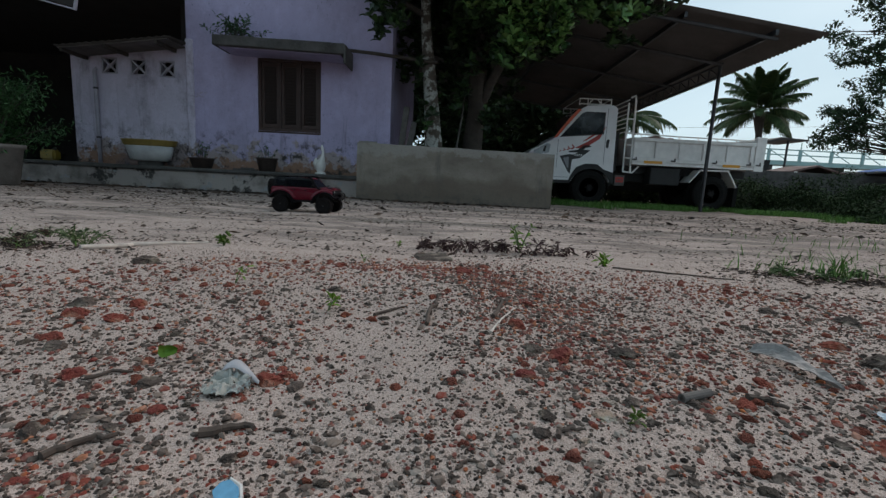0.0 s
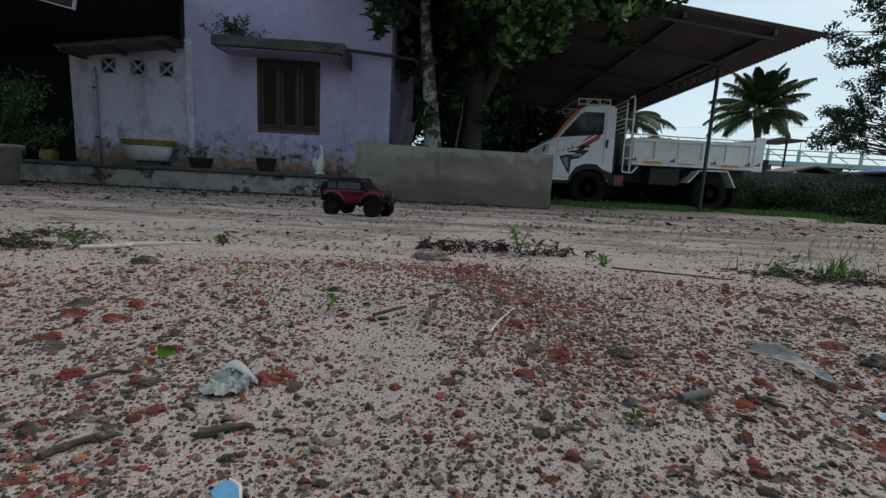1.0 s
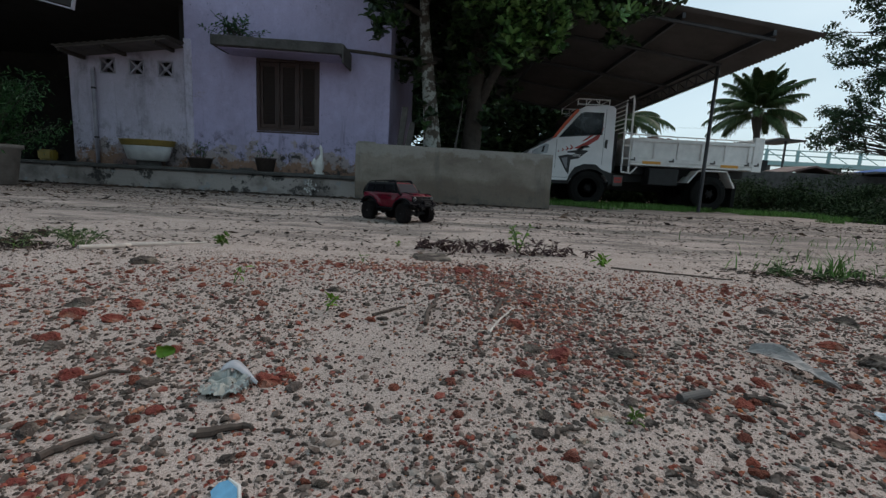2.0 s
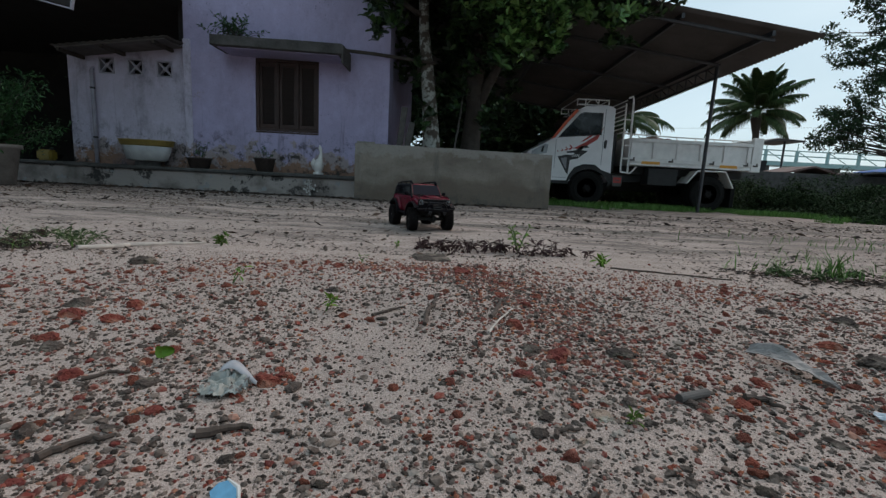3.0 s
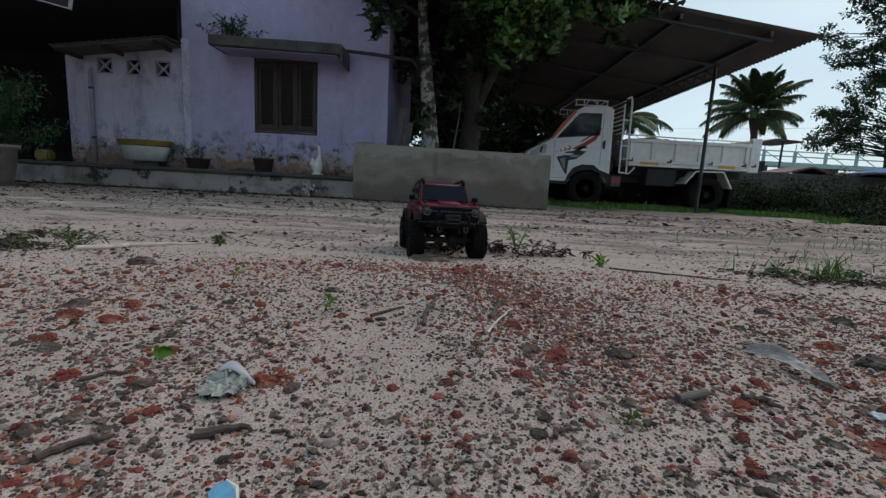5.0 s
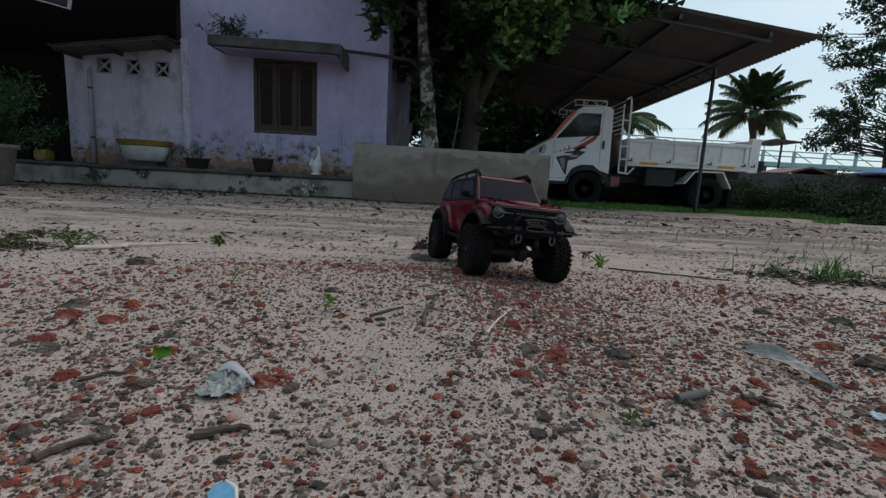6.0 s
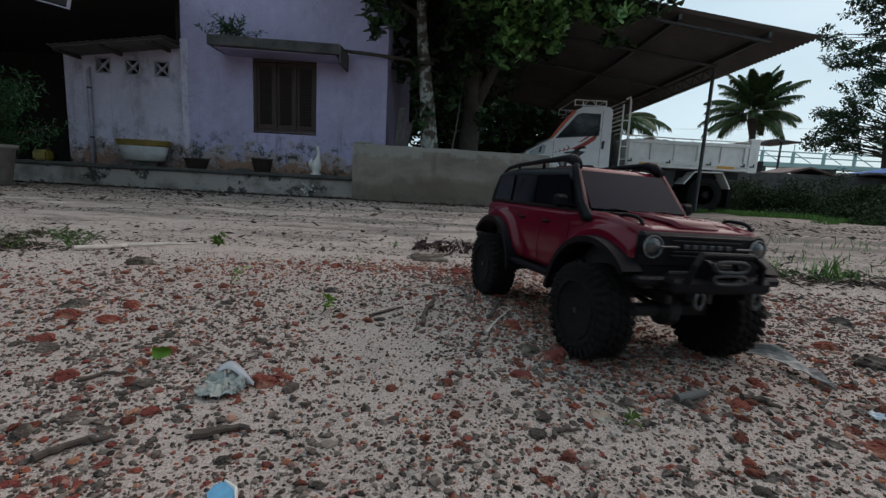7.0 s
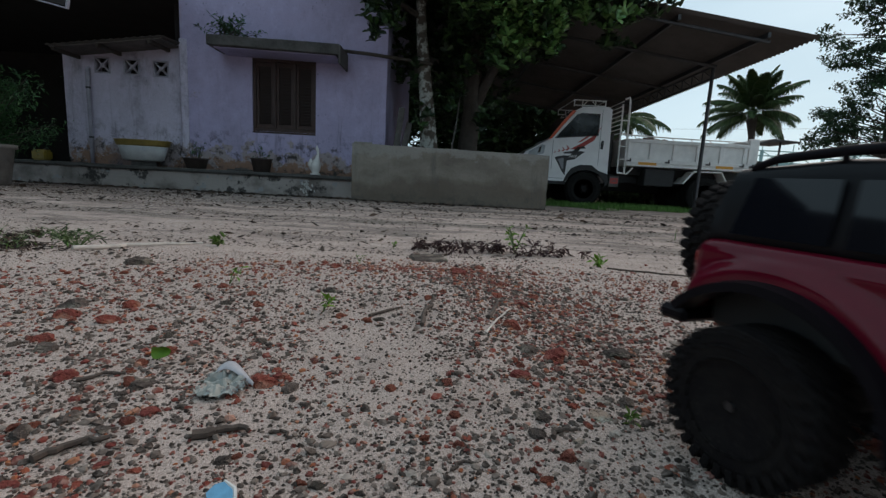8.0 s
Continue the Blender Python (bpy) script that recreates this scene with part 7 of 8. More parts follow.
def loft(bm, sections):
    """Joins rings of equal length into a skin with closed ends."""
    rings = [[bm.verts.new(p) for p in s] for s in sections]
    n = len(rings[0])
    for a, b in zip(rings, rings[1:]):
        for k in range(n):
            bm.faces.new((a[k], a[(k + 1) % n], b[(k + 1) % n], b[k]))
    bm.faces.new(list(reversed(rings[0])))
    bm.faces.new(rings[-1])
    bmesh.ops.recalc_face_normals(bm, faces=bm.faces[:])
    return rings


def section(x, hw, z0, z1, r=0.010, tuck=0.0):
    """A rounded cross section at x: half width hw, from z0 to z1; tuck narrows its top."""
    pts = []
    for sy, z, a0 in ((1, z1, 0), (-1, z1, 90), (-1, z0, 180), (1, z0, 270)):
        w = hw - (tuck if z == z1 else 0)
        cy, cz = sy * (w - r), z + (-r if z == z1 else r)
        for k in range(4):
            a = radians(a0 + 30 * k)
            pts.append((x, cy + r * math.cos(a), cz + r * math.sin(a)))
    return pts


def arc_strip(bm, cx, cz, r0, r1, y0, y1, a0, a1, n=14, flat=0.0):
    """A curved strip over a wheel, between two radii."""
    rows = []
    for i in range(n + 1):
        a = radians(a0 + (a1 - a0) * i / n)
        ca, sa = math.cos(a), math.sin(a)
        rows.append([bm.verts.new((cx + r * ca, y, cz + r * sa * (1 - flat))) for r, y in ((r0, y0), (r1, y0), (r1 - 0.002, y1), (r0, y1))])
    for a, b in zip(rows, rows[1:]):
        for k in range(4):
            bm.faces.new((a[k], a[(k + 1) % 4], b[(k + 1) % 4], b[k]))
    bm.faces.new(rows[0])
    bm.faces.new(list(reversed(rows[-1])))
    bmesh.ops.recalc_face_normals(bm, faces=bm.faces[:])


def build_wheel(parent, x, y, name="wheel"):
    """A knobbly tyre on a black rim; its axle lies along y."""
    wheel = new(name)
    wheel.parent = parent
    wheel.matrix_basis = pose(x, y, WHEEL_R)
    sy = 1 if y > 0 else -1
    bm = bmesh.new()
    w = 0.023
    lathe(bm, [(0.030, -w + 0.004), (0.040, -w), (0.050, -w + 0.001), (0.0558, -w + 0.006), (0.0566, 0), (0.0558, w - 0.006), (0.050, w - 0.001), (0.040, w), (0.030, w - 0.004)], 36, "Y")
    for r in (0.036, 0.0445):
        for k in range(24):
            t = 2 * math.pi * k / 24
            box(bm, (r, sy * (w - 0.0006), 0), (0.0012, 0.002, r * 0.24), 0, Matrix.Rotation(t, 4, "Y"))
    part("tyre", bm, TYRE, wheel, smooth=True)
    bm = bmesh.new()
    n = 32
    for k in range(n):
        for row, (yy, tw, lean) in enumerate(((-0.0165, 0.0125, 0.35), (-0.0055, 0.0085, -0.3), (0.0055, 0.0085, 0.3), (0.0165, 0.0125, -0.35))):
            a = 2 * math.pi * (k + (0.5 if row % 2 else 0)) / n
            box(bm, (0, 0, 0), (0.0060, tw, 0.0078), 0.0012, Matrix.Rotation(a, 4, "Y") @ Matrix.Translation((0.0560, yy, 0)) @ Matrix.Rotation(lean, 4, "X"))
        for s in (-1, 1):
            a = 2 * math.pi * (k + (0.5 if s > 0 else 0)) / n
            box(bm, (0.0512, s * (w - 0.0008), 0), (0.009, 0.003, 0.006), 0.001, Matrix.Rotation(a, 4, "Y"))
    tagged(part("tread", bm, TYRE, wheel), kind="stuff")
    bm = bmesh.new()
    o = sy * (w - 0.006)
    lathe(bm, [(0.031, -w + 0.006), (0.031, w - 0.006), (0.028, w - 0.005), (0.026, w - 0.012), (0.012, w - 0.014)] if sy > 0 else
          [(0.012, -w + 0.014), (0.026, -w + 0.012), (0.028, -w + 0.005), (0.031, -w + 0.006), (0.031, w - 0.006)], 28, "Y")
    for k in range(6):
        box(bm, (0.018, o - sy * 0.004, 0), (0.020, 0.006, 0.006), 0.001, Matrix.Rotation(k * math.pi / 3, 4, "Y"))
    part("rim", bm, CAR_BLACK, wheel, smooth=False)
    bm = bmesh.new()
    lathe(bm, [(0.0038, min(o, o + sy * 0.004)), (0.0038, max(o, o + sy * 0.004))], 6, "Y")
    part("hub_nut", bm, SILVER, wheel, "small silver hub nut")
    return wheel


def arch_z(x):
    """The lower edge of the shell at x: the sill, or the arch over a wheel."""
    z = 0.089
    for cx in (HALF_BASE, -HALF_BASE):
        d = abs(x - cx)
        if d < 0.0915:
            z = max(z, 0.0600 + 0.97 * math.sqrt(0.0915**2 - d * d))
    return z


def flank(x, z):
    """Half the shell's width at x and height z."""
    w = hermite([(-0.232, 0.0860), (-0.222, 0.0915), (-0.14, 0.0935), (0.0, 0.0945), (0.12, 0.0940), (0.19, 0.0920), (0.212, 0.0885), (0.222, 0.0830)], x)
    w -= 0.004 * (max(0.0, 0.125 - z) / 0.037) ** 2 + 0.0035 * (max(0.0, z - 0.125) / 0.05) ** 2
    w += 0.0013 * max(0.0, 1 - abs(z - 0.1655) / 0.0045)
    for cx in (HALF_BASE, -HALF_BASE):
        r = math.hypot(x - cx, z - 0.060)
        u = min(1.0, max(0.0, (0.1125 - r) / 0.014))
        w += 0.0085 * u * u * (3 - 2 * u) * min(1.0, max(0.0, (z - 0.085) / 0.02))
    return w


def deck(x, y):
    """The height of the shell's upper side."""
    z = hermite([(-0.234, 0.166), (-0.224, 0.1745), (-0.20, 0.1765), (0.06, 0.1770), (0.10, 0.1790), (0.15, 0.1775), (0.195, 0.1725), (0.212, 0.1675), (0.222, 0.1585)], x)
    if x > 0.09:
        u = min(1.0, max(0.0, (abs(y) - 0.066) / 0.008))
        z += 0.0022 * u * (3 - 2 * u) * u * min(1.0, (x - 0.09) / 0.02) - 0.0008
    return z


def car_shell(parent):
    xs = sorted({round(-0.232 + 0.444 * i / 130, 5) for i in range(131)} | {round(cx + s * (0.0915 - e), 5) for cx in (HALF_BASE, -HALF_BASE) for s in (-1, 1) for e in (0.0, 0.0006, 0.002, 0.004) if -0.232 <= cx + s * (0.0915 - e) <= 0.212})
    rows = []
    for x in xs:
        z0 = arch_z(x)
        edge = flank(x, 0.172)
        top = deck(x, edge) - 0.007
        half = [(flank(x, z0) - 0.016, z0 + 0.001)]
        half += [(flank(x, z0 + (top - z0) * (k / 15)), z0 + (top - z0) * (k / 15)) for k in range(16)]
        w = flank(x, top)
        half += [(w - 0.009 * (1 - math.cos(radians(a))), top + 0.007 * math.sin(radians(a))) for a in (18, 36, 54, 72, 90)]
        half += [((w - 0.009) * u, deck(x, (w - 0.009) * u)) for u in (0.93, 0.88, 0.84, 0.8, 0.76, 0.6, 0.3)]
        rows.append([(x, y, z) for y, z in half] + [(x, 0.0, deck(x, 0.0))] + [(x, -y, z) for y, z in reversed(half)])
    n = len(rows[0])
    verts = [p for r in rows for p in r]
    faces = [(j * n + k, j * n + k + 1, (j + 1) * n + k + 1, (j + 1) * n + k) for j in range(len(rows) - 1) for k in range(n - 1)]
    faces += [tuple(range(n - 1, -1, -1)), tuple((len(rows) - 1) * n + k for k in range(n))]
    return mesh_object("body", verts, faces, CAR_RED, True, parent)


def mark_sharp(ob, angle=40):
    ob.data.set_sharp_from_angle(angle=radians(angle))


def door_skin(parent, x0, x1, sy):
    """A thin skin 0.7 mm proud of the flank, cut to the arch, that leaves a shut line round it."""
    verts, faces = [], []
    nx, nz = 16, 12
    for lift in (0.0007, -0.001):
        for i in range(nx + 1):
            x = x0 + (x1 - x0) * i / nx
            lo = max(0.094, arch_z(x) + 0.004)
            for k in range(nz + 1):
                z = lo + (0.1685 - lo) * k / nz
                verts.append((x, sy * (flank(x, z) + lift), z))
    m = nz + 1
    back = (nx + 1) * m
    for i in range(nx):
        for k in range(nz):
            q = (i * m + k, (i + 1) * m + k, (i + 1) * m + k + 1, i * m + k + 1)
            faces.append(q if sy < 0 else q[::-1])
    rim = [i * m for i in range(nx + 1)] + [nx * m + k for k in range(1, m)] + [i * m + nz for i in range(nx - 1, -1, -1)] + [k for k in range(nz - 1, 0, -1)]
    for a, b in zip(rim, rim[1:] + rim[:1]):
        q = (a, a + back, b + back, b)
        faces.append(q if sy < 0 else q[::-1])
    ob = mesh_object("door", verts, faces, CAR_RED, True, parent)
    mark_sharp(ob)
    return ob


def build_car():
    car = thing("toy_car", "red and black radio controlled off-road car with knobbly tyres", "toy car")
    # one pressed shell with arches over the wheels, doors laid on its flanks
    body = car_shell(car)
    bm = bmesh.new()
    box(bm, (-0.005, 0, 0.124), (0.435, 0.146, 0.052), 0.006)
    part("inner_tub", bm, CHASSIS, car)
    bm = bmesh.new()
    loft(bm, [section(x, hw, z - 0.006, z, 0.0028, 0.003) for x, hw, z in ((0.112, 0.030, 0.1808), (0.118, 0.034, 0.1832), (0.160, 0.036, 0.1822), (0.196, 0.033, 0.1785), (0.206, 0.030, 0.1738))])
    hood = part("hood_scoop", bm, CAR_RED, body, smooth=True)
    for sy in (-1, 1):
        bm = bmesh.new()
        tube(bm, [(0.207, sy * 0.080, 0.168), (0.203, sy * 0.080, 0.1765), (0.194, sy * 0.080, 0.1795), (0.175, sy * 0.080, 0.1805), (0.166, sy * 0.080, 0.178)], [0.0028, 0.0027, 0.0024, 0.0022, 0.002], 8)
        part("trail_sight", bm, CAR_BLACK, car, smooth=True)
        bm = bmesh.new()
        for k in range(4):
            box(bm, (0.125 + 0.007 * k, sy * 0.052, 0.1795 - 0.0003 * k), (0.0035, 0.022, 0.003), 0.0008)
        part("hood_vent", bm, CAR_BLACK, car)
        bm = bmesh.new()
        tube(bm, [(0.106, sy * 0.012, 0.1815), (0.104, sy * 0.040, 0.1845), (0.100, sy * 0.066, 0.1865)], [0.0016, 0.0012, 0.0012], 6)
        tube(bm, [(0.100, sy * 0.030, 0.1870), (0.098, sy * 0.070, 0.1890)], 0.0009, 5)
        part("wiper", bm, CAR_BLACK, car)
        for cx, a0, a1 in ((HALF_BASE, 48, 172), (-HALF_BASE, 8, 132)):
            bm = bmesh.new()
            arc_strip(bm, cx, 0.0600, 0.0855, 0.0885, sy * 0.050, sy * 0.092, a0, a1, 20)
            part("wheel_liner", bm, CAR_BLACK, car)
    bm = bmesh.new()
    box(bm, (0.106, 0, 0.1785), (0.014, 0.150, 0.004), 0.0015)
    part("cowl", bm, CAR_BLACK, car)
    # cabin: black roof and pillars, tinted side glass, grey windscreen
    bm = bmesh.new()
    loft(bm, [section(-0.222, 0.086, 0.172, 0.200, 0.008, 0.003), section(-0.214, 0.083, 0.172, 0.226, 0.010, 0.007), section(-0.14, 0.084, 0.172, 0.232, 0.010, 0.008), section(0.035, 0.084, 0.172, 0.231, 0.010, 0.009),
              section(0.052, 0.084, 0.172, 0.222, 0.010, 0.009), section(0.100, 0.086, 0.168, 0.178, 0.004, 0.002)])
    cabin = part("cabin", bm, CAR_ROOF, car, smooth=True)
    mark_sharp(cabin)
    bm = bmesh.new()
    vs = [bm.verts.new(p) for p in ((0.1015, -0.078, 0.1795), (0.1015, 0.078, 0.1795), (0.0545, 0.071, 0.2225), (0.0545, -0.071, 0.2225))]
    f = bm.faces.new(vs)
    ex = bmesh.ops.extrude_face_region(bm, geom=[f])
    bmesh.ops.translate(bm, vec=(0.0035, 0, 0.0035), verts=[v for v in ex["geom"] if isinstance(v, bmesh.types.BMVert)])
    bmesh.ops.recalc_face_normals(bm, faces=bm.faces[:])
    part("windscreen", bm, CAR_SCREEN, car, "dark grey reflecting windscreen")
    bm = bmesh.new()
    loft(bm, [section(x, 0.0665, z - 0.004, z, 0.0018, 0.001) for x, z in ((-0.020, 0.2325), (0.030, 0.2328), (0.042, 0.2305), (0.054, 0.2245))])
    part("front_roof", bm, CAR_RED, cabin, "red roof panel over the windscreen", smooth=True)
    for sy in (-1, 1):
        # red windscreen pillars
        bm = bmesh.new()
        tube(bm, [(0.102, sy * 0.081, 0.178), (0.056, sy * 0.074, 0.226)], 0.0038, 6)
        part("pillar", bm, CAR_RED, cabin)
        for x0, x1, lean in ((-0.203, -0.132, 0.012), (-0.122, -0.043, 0.0), (-0.038, 0.072, -0.024)):
            bm = bmesh.new()
            vs = [bm.verts.new(p) for p in ((x0, sy * 0.0855, 0.182), (x1, sy * 0.0855, 0.182), (x1 + min(lean, 0), sy * 0.0805, 0.220), (x0 + max(lean, 0), sy * 0.0805, 0.220))]
            f = bm.faces.new(vs)
            ex = bmesh.ops.extrude_face_region(bm, geom=[f])
            bmesh.ops.translate(bm, vec=(0, sy * 0.0012, 0), verts=[v for v in ex["geom"] if isinstance(v, bmesh.types.BMVert)])
            bmesh.ops.recalc_face_normals(bm, faces=bm.faces[:])
            part("side_window", bm, CAR_GLASS, cabin)
        for x0, x1 in ((-0.080, -0.0008), (0.0008, 0.080)):
            # door skin that follows the flank, with its handle and its shut line
            door = door_skin(car, x0, x1, sy)
            bm = bmesh.new()
            box(bm, (x0 + 0.018, sy * (flank(x0 + 0.018, 0.1575) + 0.0022), 0.1575), (0.019, 0.0035, 0.0045), 0.0014)
            part("handle", bm, CAR_BLACK, door)
        # fender flares
        for cx, a0, a1 in ((HALF_BASE, 42, 176), (-HALF_BASE, 4, 140)):
            bm = bmesh.new()
            arc_strip(bm, cx, 0.0600, 0.0860, 0.0955, sy * 0.090, sy * 0.114, a0, a1, 24, 0.03)
            mark_sharp(part("fender_flare", bm, CAR_BLACK, car, smooth=True))
        bm = bmesh.new()
        box(bm, (0, sy * 0.096, 0.082), (0.160, 0.016, 0.010), 0.003)
        tube(bm, [(-0.08, sy * 0.104, 0.083), (0.08, sy * 0.104, 0.083)], 0.0045, 8)
        part("rock_slider", bm, CAR_BLACK, car)
        bm = bmesh.new()
        box(bm, (0.075, sy * 0.108, 0.190), (0.012, 0.020, 0.018), 0.004)
        tube(bm, [(0.078, sy * 0.086, 0.182), (0.076, sy * 0.102, 0.186)], 0.003, 6)
        part("side_mirror", bm, CAR_BLACK, car)
        # roof rail that thickens and curls down over the front pillar
        bm = bmesh.new()
        tube(bm, [(-0.204, sy * 0.070, 0.226), (-0.185, sy * 0.070, 0.2325), (-0.14, sy * 0.070, 0.2365), (-0.05, sy * 0.070, 0.2400), (0.012, sy * 0.070, 0.2415), (0.030, sy * 0.070, 0.2405), (0.044, sy * 0.070, 0.2365), (0.053, sy * 0.070, 0.2300)],
             [0.0026, 0.0030, 0.0032, 0.0034, 0.0042, 0.0064, 0.0072, 0.0056], 10)
        for x in (-0.14, -0.05):
            tube(bm, [(x, sy * 0.070, 0.229), (x, sy * 0.070, 0.2385)], 0.0030, 6)
        part("roof_rail", bm, CAR_BLACK, car, smooth=True)
        # headlamp: ring, lens and bar
        bm = bmesh.new()
        lathe(bm, [(0.0140, 0.212), (0.0150, 0.219), (0.0150, 0.2215), (0.0122, 0.2215)], 22, "X", (0, sy * 0.076, 0.149))
        lamp = part("headlamp", bm, CAR_BLACK, car, "round headlamp in a black ring")
        bm = bmesh.new()
        lathe(bm, [(0.0122, 0.214), (0.0118, 0.2205), (0.008, 0.2235), (0.003, 0.2245)], 20, "X", (0, sy * 0.076, 0.149))
        part("lens", bm, HEADLAMP, lamp, smooth=True)
        bm = bmesh.new()
        tube(bm, [(0.2225, sy * 0.076 + 0.0122 * math.cos(a), 0.149 + 0.0122 * math.sin(a)) for a in np.linspace(0, 6.283, 21)], 0.0008, 5, caps=False)
        part("lamp_ring", bm, LAMP_RING, lamp, "thin bright lamp ring")
        bm = bmesh.new()
        box(bm, (0.2225, sy * 0.054, 0.149), (0.003, 0.026, 0.003), 0.001)
        part("light_bar", bm, SILVER, lamp)
        bm = bmesh.new()
        box(bm, (-0.230, sy * 0.078, 0.150), (0.010, 0.014, 0.030), 0.003)
        part("tail_lamp", bm, RED_STICKER, car, "red tail lamp")
    # flat snorkel wedge up the pillar of one side
    bm = bmesh.new()
    loft(bm, [[(x - d, -y, z), (x - d, -y - w, z), (x + d, -y - w, z + 0.002), (x + d, -y, z + 0.002)] for x, y, z, d, w in
              ((0.122, 0.086, 0.1650, 0.010, 0.010), (0.112, 0.086, 0.1745, 0.012, 0.010), (0.094, 0.084, 0.1880, 0.0075, 0.008), (0.062, 0.077, 0.2230, 0.0065, 0.007), (0.053, 0.073, 0.2330, 0.006, 0.007))])
    bmesh.ops.bevel(bm, geom=bm.edges[:], offset=0.0022, segments=2, affect="EDGES", clamp_overlap=True)
    part("snorkel", bm, CAR_BLACK, car, smooth=True)
    # grille, bumper, winch, hoop, hooks
    bm = bmesh.new()
    box(bm, (0.2145, 0, 0.1445), (0.013, 0.180, 0.041), 0.004)
    grille = part("grille", bm, CAR_BLACK, car)
    for z in (0.139, 0.144, 0.156, 0.161):
        bm = bmesh.new()
        box(bm, (0.2210, 0, z), (0.003, 0.100, 0.0022), 0.0005)
        part("grille_slat", bm, CAR_ROOF, grille)
    bm = bmesh.new()
    for k, yy in enumerate((-0.030, -0.018, -0.006, 0.006, 0.018, 0.030)):
        box(bm, (0.2215, yy, 0.150), (0.003, 0.008, 0.005), 0.0006)
    part("badge", bm, STEEL, grille, "small grey badge bars")
    bm = bmesh.new()
    box(bm, (0.214, 0, 0.121), (0.012, 0.176, 0.020), 0.004)
    part("front_panel", bm, CAR_BLACK, car)
    bm = bmesh.new()
    box(bm, (0.234, 0, 0.110), (0.036, 0.140, 0.016), 0.004)
    for sy in (-1, 1):
        box(bm, (0.226, sy * 0.082, 0.113), (0.022, 0.044, 0.010), 0.003)
        box(bm, (0.222, sy * 0.04, 0.100), (0.05, 0.010, 0.012), 0.002)
    bumper = part("front_bumper", bm, CAR_BLACK, car)
    bm = bmesh.new()
    tube(bm, [(0.250, -0.052, 0.114), (0.254, -0.048, 0.134), (0.250, -0.036, 0.145), (0.250, 0.036, 0.145), (0.254, 0.048, 0.134), (0.250, 0.052, 0.114)], 0.0036, 8)
    part("bull_bar", bm, CAR_BLACK, bumper)
    bm = bmesh.new()
    lathe(bm, [(0.009, -0.022), (0.012, -0.022), (0.012, -0.016), (0.009, -0.016), (0.009, 0.016), (0.012, 0.016), (0.012, 0.022), (0.009, 0.022)], 14, "Y", (0.240, 0, 0.127))
    part("winch", bm, CAR_BLACK, bumper, smooth=False)
    for z, h in ((0.1195, 0.0048), (0.1335, 0.0058)):
        bm = bmesh.new()
        ring = [(0.2565, 0.022 * math.copysign(abs(math.cos(t)) ** 0.5, math.cos(t)), z + h * math.copysign(abs(math.sin(t)) ** 0.7, math.sin(t))) for t in np.linspace(0, 6.283, 29)]
        tube(bm, ring, 0.0020, 6, caps=False)
        part("fairlead", bm, CHASSIS, bumper, "black steel fairlead loop", smooth=True)
    for sy in (-1, 1):
        bm = bmesh.new()
        tube(bm, [(0.258, sy * 0.040 + 0.006 * math.cos(a), 0.097 + 0.009 * math.sin(a)) for a in np.linspace(-4.2, 1.0, 10)], 0.0022, 6)
        part("tow_hook", bm, SILVER, bumper, "silver tow shackle")
    # underside: chassis rails, axles, gear box, dampers
    bm = bmesh.new()
    box(bm, (0, 0.030, 0.088), (0.42, 0.010, 0.016), 0.002)
    box(bm, (0, -0.030, 0.088), (0.42, 0.010, 0.016), 0.002)
    box(bm, (-0.01, 0, 0.085), (0.13, 0.075, 0.026), 0.006)
    box(bm, (0.0, 0, 0.104), (0.20, 0.165, 0.020), 0.004)
    box(bm, (HALF_BASE, 0, 0.112), (0.13, 0.105, 0.026), 0.004)
    box(bm, (-HALF_BASE, 0, 0.112), (0.13, 0.105, 0.026), 0.004)
    part("chassis", bm, CHASSIS, car)
    for sx in (-1, 1):
        bm = bmesh.new()
        tube(bm, [(sx * HALF_BASE, -0.082, WHEEL_R), (sx * HALF_BASE, 0.082, WHEEL_R)], 0.009, 10)
        lathe(bm, [(0.010, -0.018), (0.020, -0.010), (0.021, 0.006), (0.012, 0.016)], 14, "Y", (sx * HALF_BASE, 0.018, WHEEL_R))
        tube(bm, [(sx * HALF_BASE * 0.25, 0, 0.080), (sx * HALF_BASE * 0.9, 0.016, WHEEL_R)], 0.0045, 6)
        for sy in (-1, 1):
            tube(bm, [(sx * HALF_BASE, sy * 0.062, WHEEL_R), (sx * (HALF_BASE - 0.02), sy * 0.048, 0.135)], 0.008, 8)
            tube(bm, [(sx * HALF_BASE, sy * 0.055, 0.052), (sx * 0.05, sy * 0.035, 0.075)], 0.0035, 6)
        part("axle", bm, CHASSIS, car)
    bm = bmesh.new()
    box(bm, (-0.242, 0, 0.104), (0.026, 0.170, 0.016), 0.004)
    for sy in (-1, 1):
        box(bm, (-0.236, sy * 0.092, 0.106), (0.030, 0.022, 0.013), 0.004)
        box(bm, (-0.222, sy * 0.04, 0.098), (0.05, 0.010, 0.012), 0.002)
    part("rear_bumper", bm, CAR_BLACK, car)
    # spare wheel on the tailgate
    spare = build_wheel(car, 0, 0.001, "spare_wheel")
    spare.matrix_basis = pose(-0.254, 0.0, 0.168, 0, 0, 90)
    bm = bmesh.new()
    box(bm, (-0.234, 0, 0.166), (0.020, 0.040, 0.040), 0.004)
    part("spare_carrier", bm, CAR_BLACK, car)
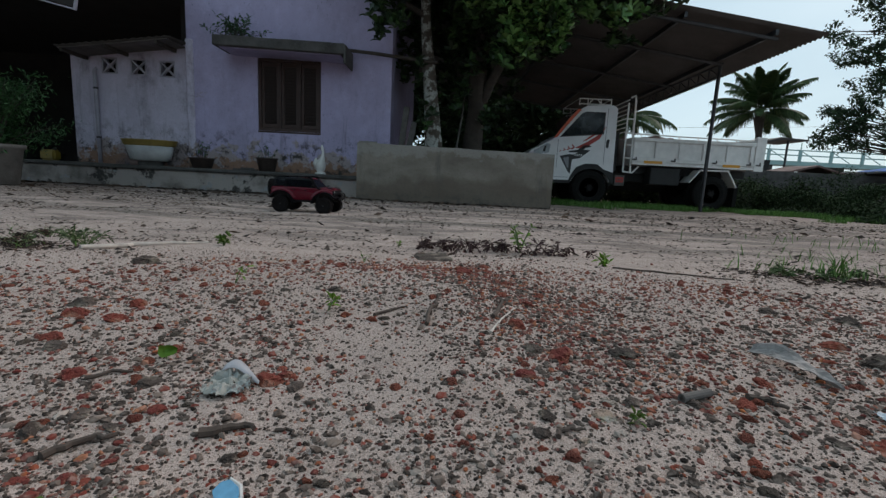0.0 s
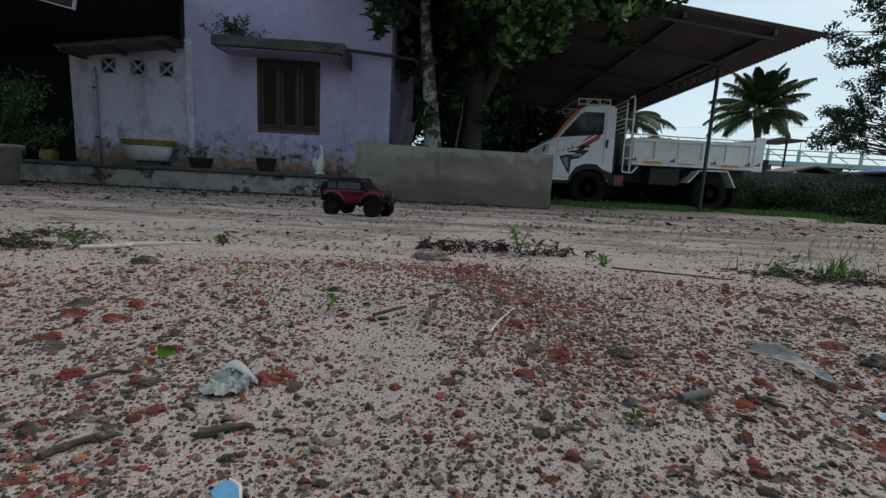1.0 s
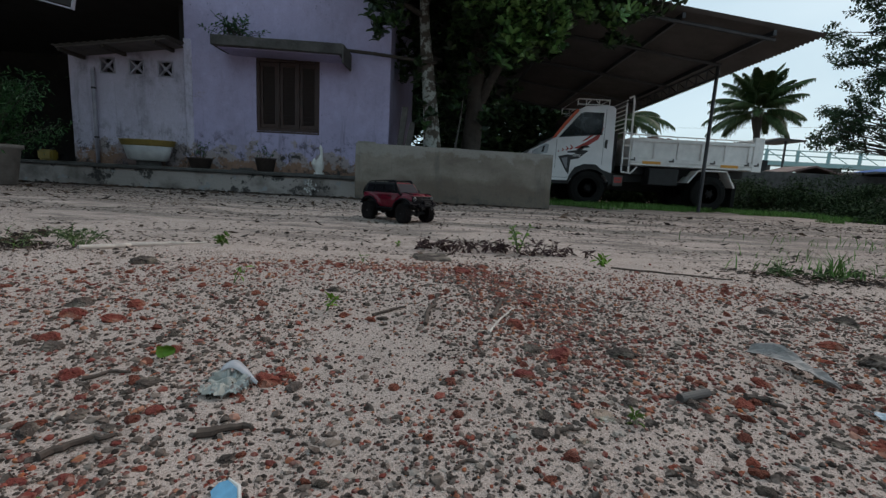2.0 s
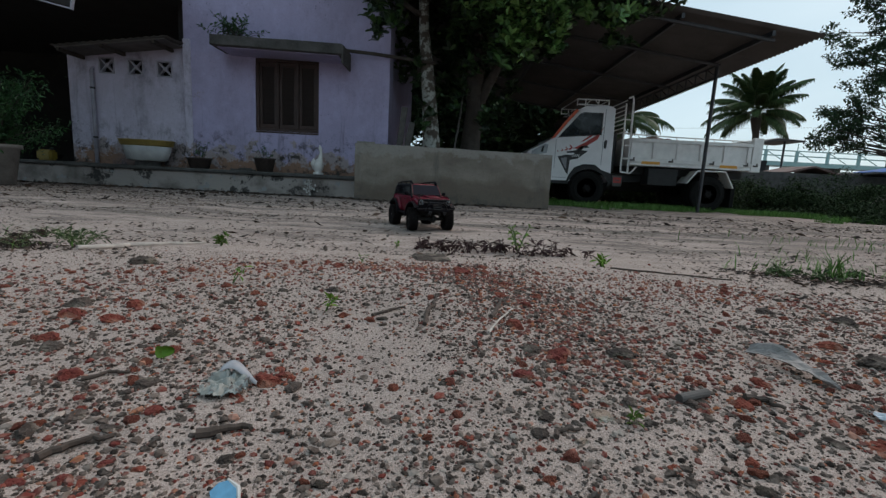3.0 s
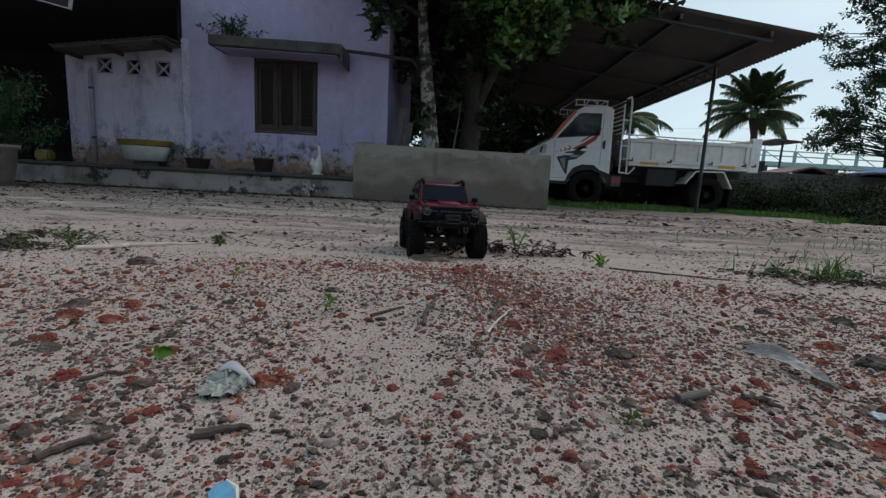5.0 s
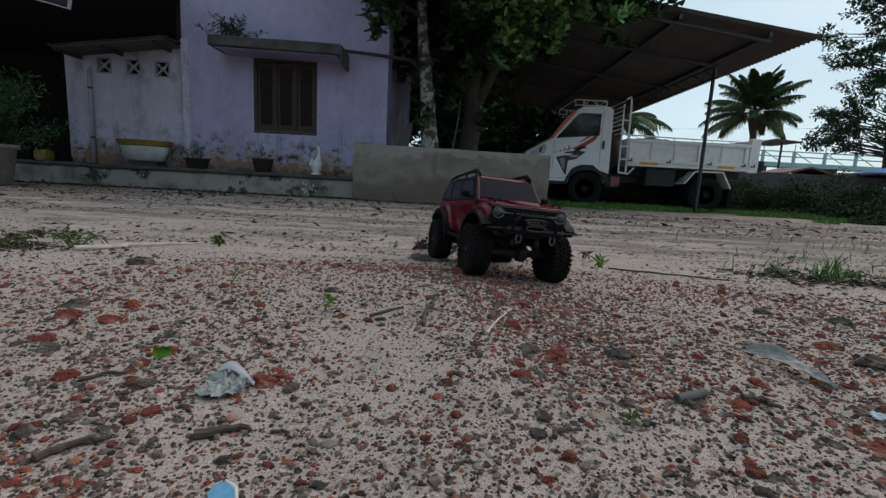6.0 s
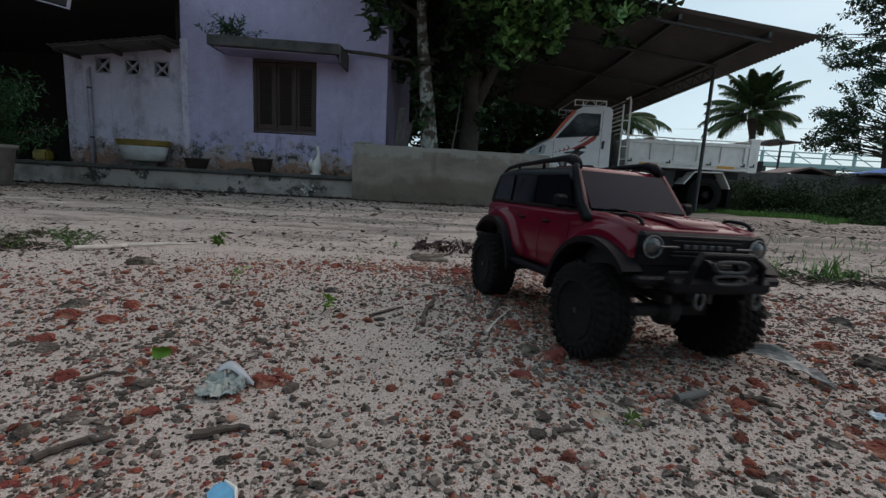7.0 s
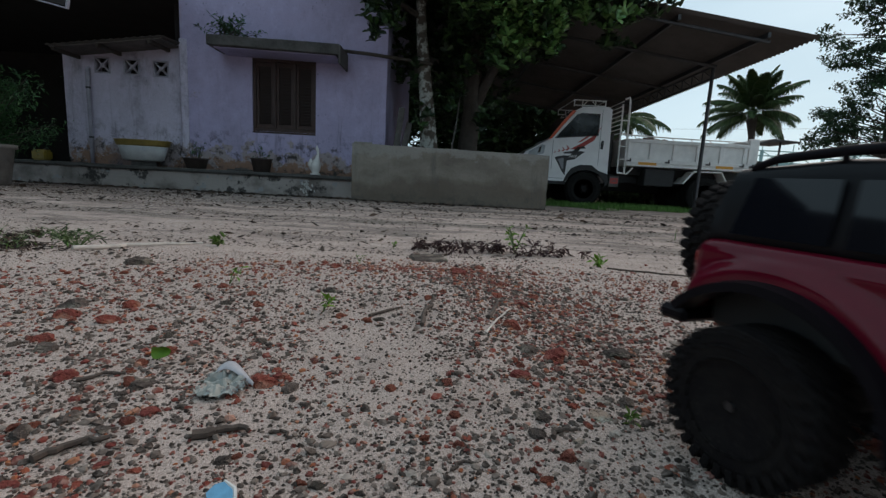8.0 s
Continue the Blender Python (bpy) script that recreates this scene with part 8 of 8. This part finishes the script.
    # the tall greenhouse over the belt line
    for ob in car.children_recursive:
        if ob.name.split(".")[0] in ("cabin", "windscreen", "side_window", "front_roof", "pillar", "roof_rail", "snorkel"):
            for v in ob.data.vertices:
                v.co.z += 0.19 * max(0.0, v.co.z - 0.180)
    wheels = [(build_wheel(car, sx * HALF_BASE, sy * TRACK), sx, sy) for sx in (1, -1) for sy in (-1, 1)]
    return car, wheels


car, car_wheels = build_car()


def car_state(t):
    x, y, turn = (hermite([(k[0], k[i]) for k in CAR_KEYS], t) for i in (1, 2, 3))
    return x, y, turn


def smooth_ground(x, y):
    return hermite(PROFILE, y) + 0.001


def motions():
    steps = [i * 0.1 for i in range(81)]
    rows, spin, rolled, last = [], [], 0.0, None
    for t in steps:
        x, y, turn = car_state(t)
        f = Vector((math.cos(radians(turn)), math.sin(radians(turn))))
        front = smooth_ground(x + f.x * HALF_BASE, y + f.y * HALF_BASE)
        back = smooth_ground(x - f.x * HALF_BASE, y - f.y * HALF_BASE)
        nose = math.degrees(math.atan2(front - back, 2 * HALF_BASE))
        sway = hermite([(0, 0.5), (1.5, -0.5), (2.8, 0.0), (4.7, 0.2), (5.6, -2.6), (6.2, -4.2), (6.6, -4.0), (7.0, -1.6), (7.5, 1.5), (8, 0.5)], t)
        rows.append((t, Matrix.Translation((x, y, (front + back) / 2)) @ pose(0, 0, 0, 0, 0, turn) @ pose(0, 0, 0, sway, -nose, 0)))
        if last is not None:
            rolled += math.hypot(x - last[0], y - last[1]) / WHEEL_R
        last = (x, y)
        spin.append(math.degrees(rolled))
    walk(car, rows)
    for wheel, sx, sy in car_wheels:
        wr = []
        for t, a in zip(steps, spin):
            steer = 0.0
            if sx > 0:
                steer = max(-22.0, min(22.0, (car_state(min(t + 0.35, 8.0))[2] - car_state(t)[2]) * 0.9))
            drop = hermite([(0, 0), (5.5, 0), (6.1, -0.007), (6.6, -0.008), (7.0, -0.004), (7.4, 0), (8, 0)], t) if sx > 0 and sy > 0 else 0.0
            wr.append((t, pose(sx * HALF_BASE, sy * TRACK, WHEEL_R + drop) @ pose(0, 0, 0, 0, 0, steer) @ pose(0, 0, 0, 0, a, 0)))
        walk(wheel, wr)


motions()
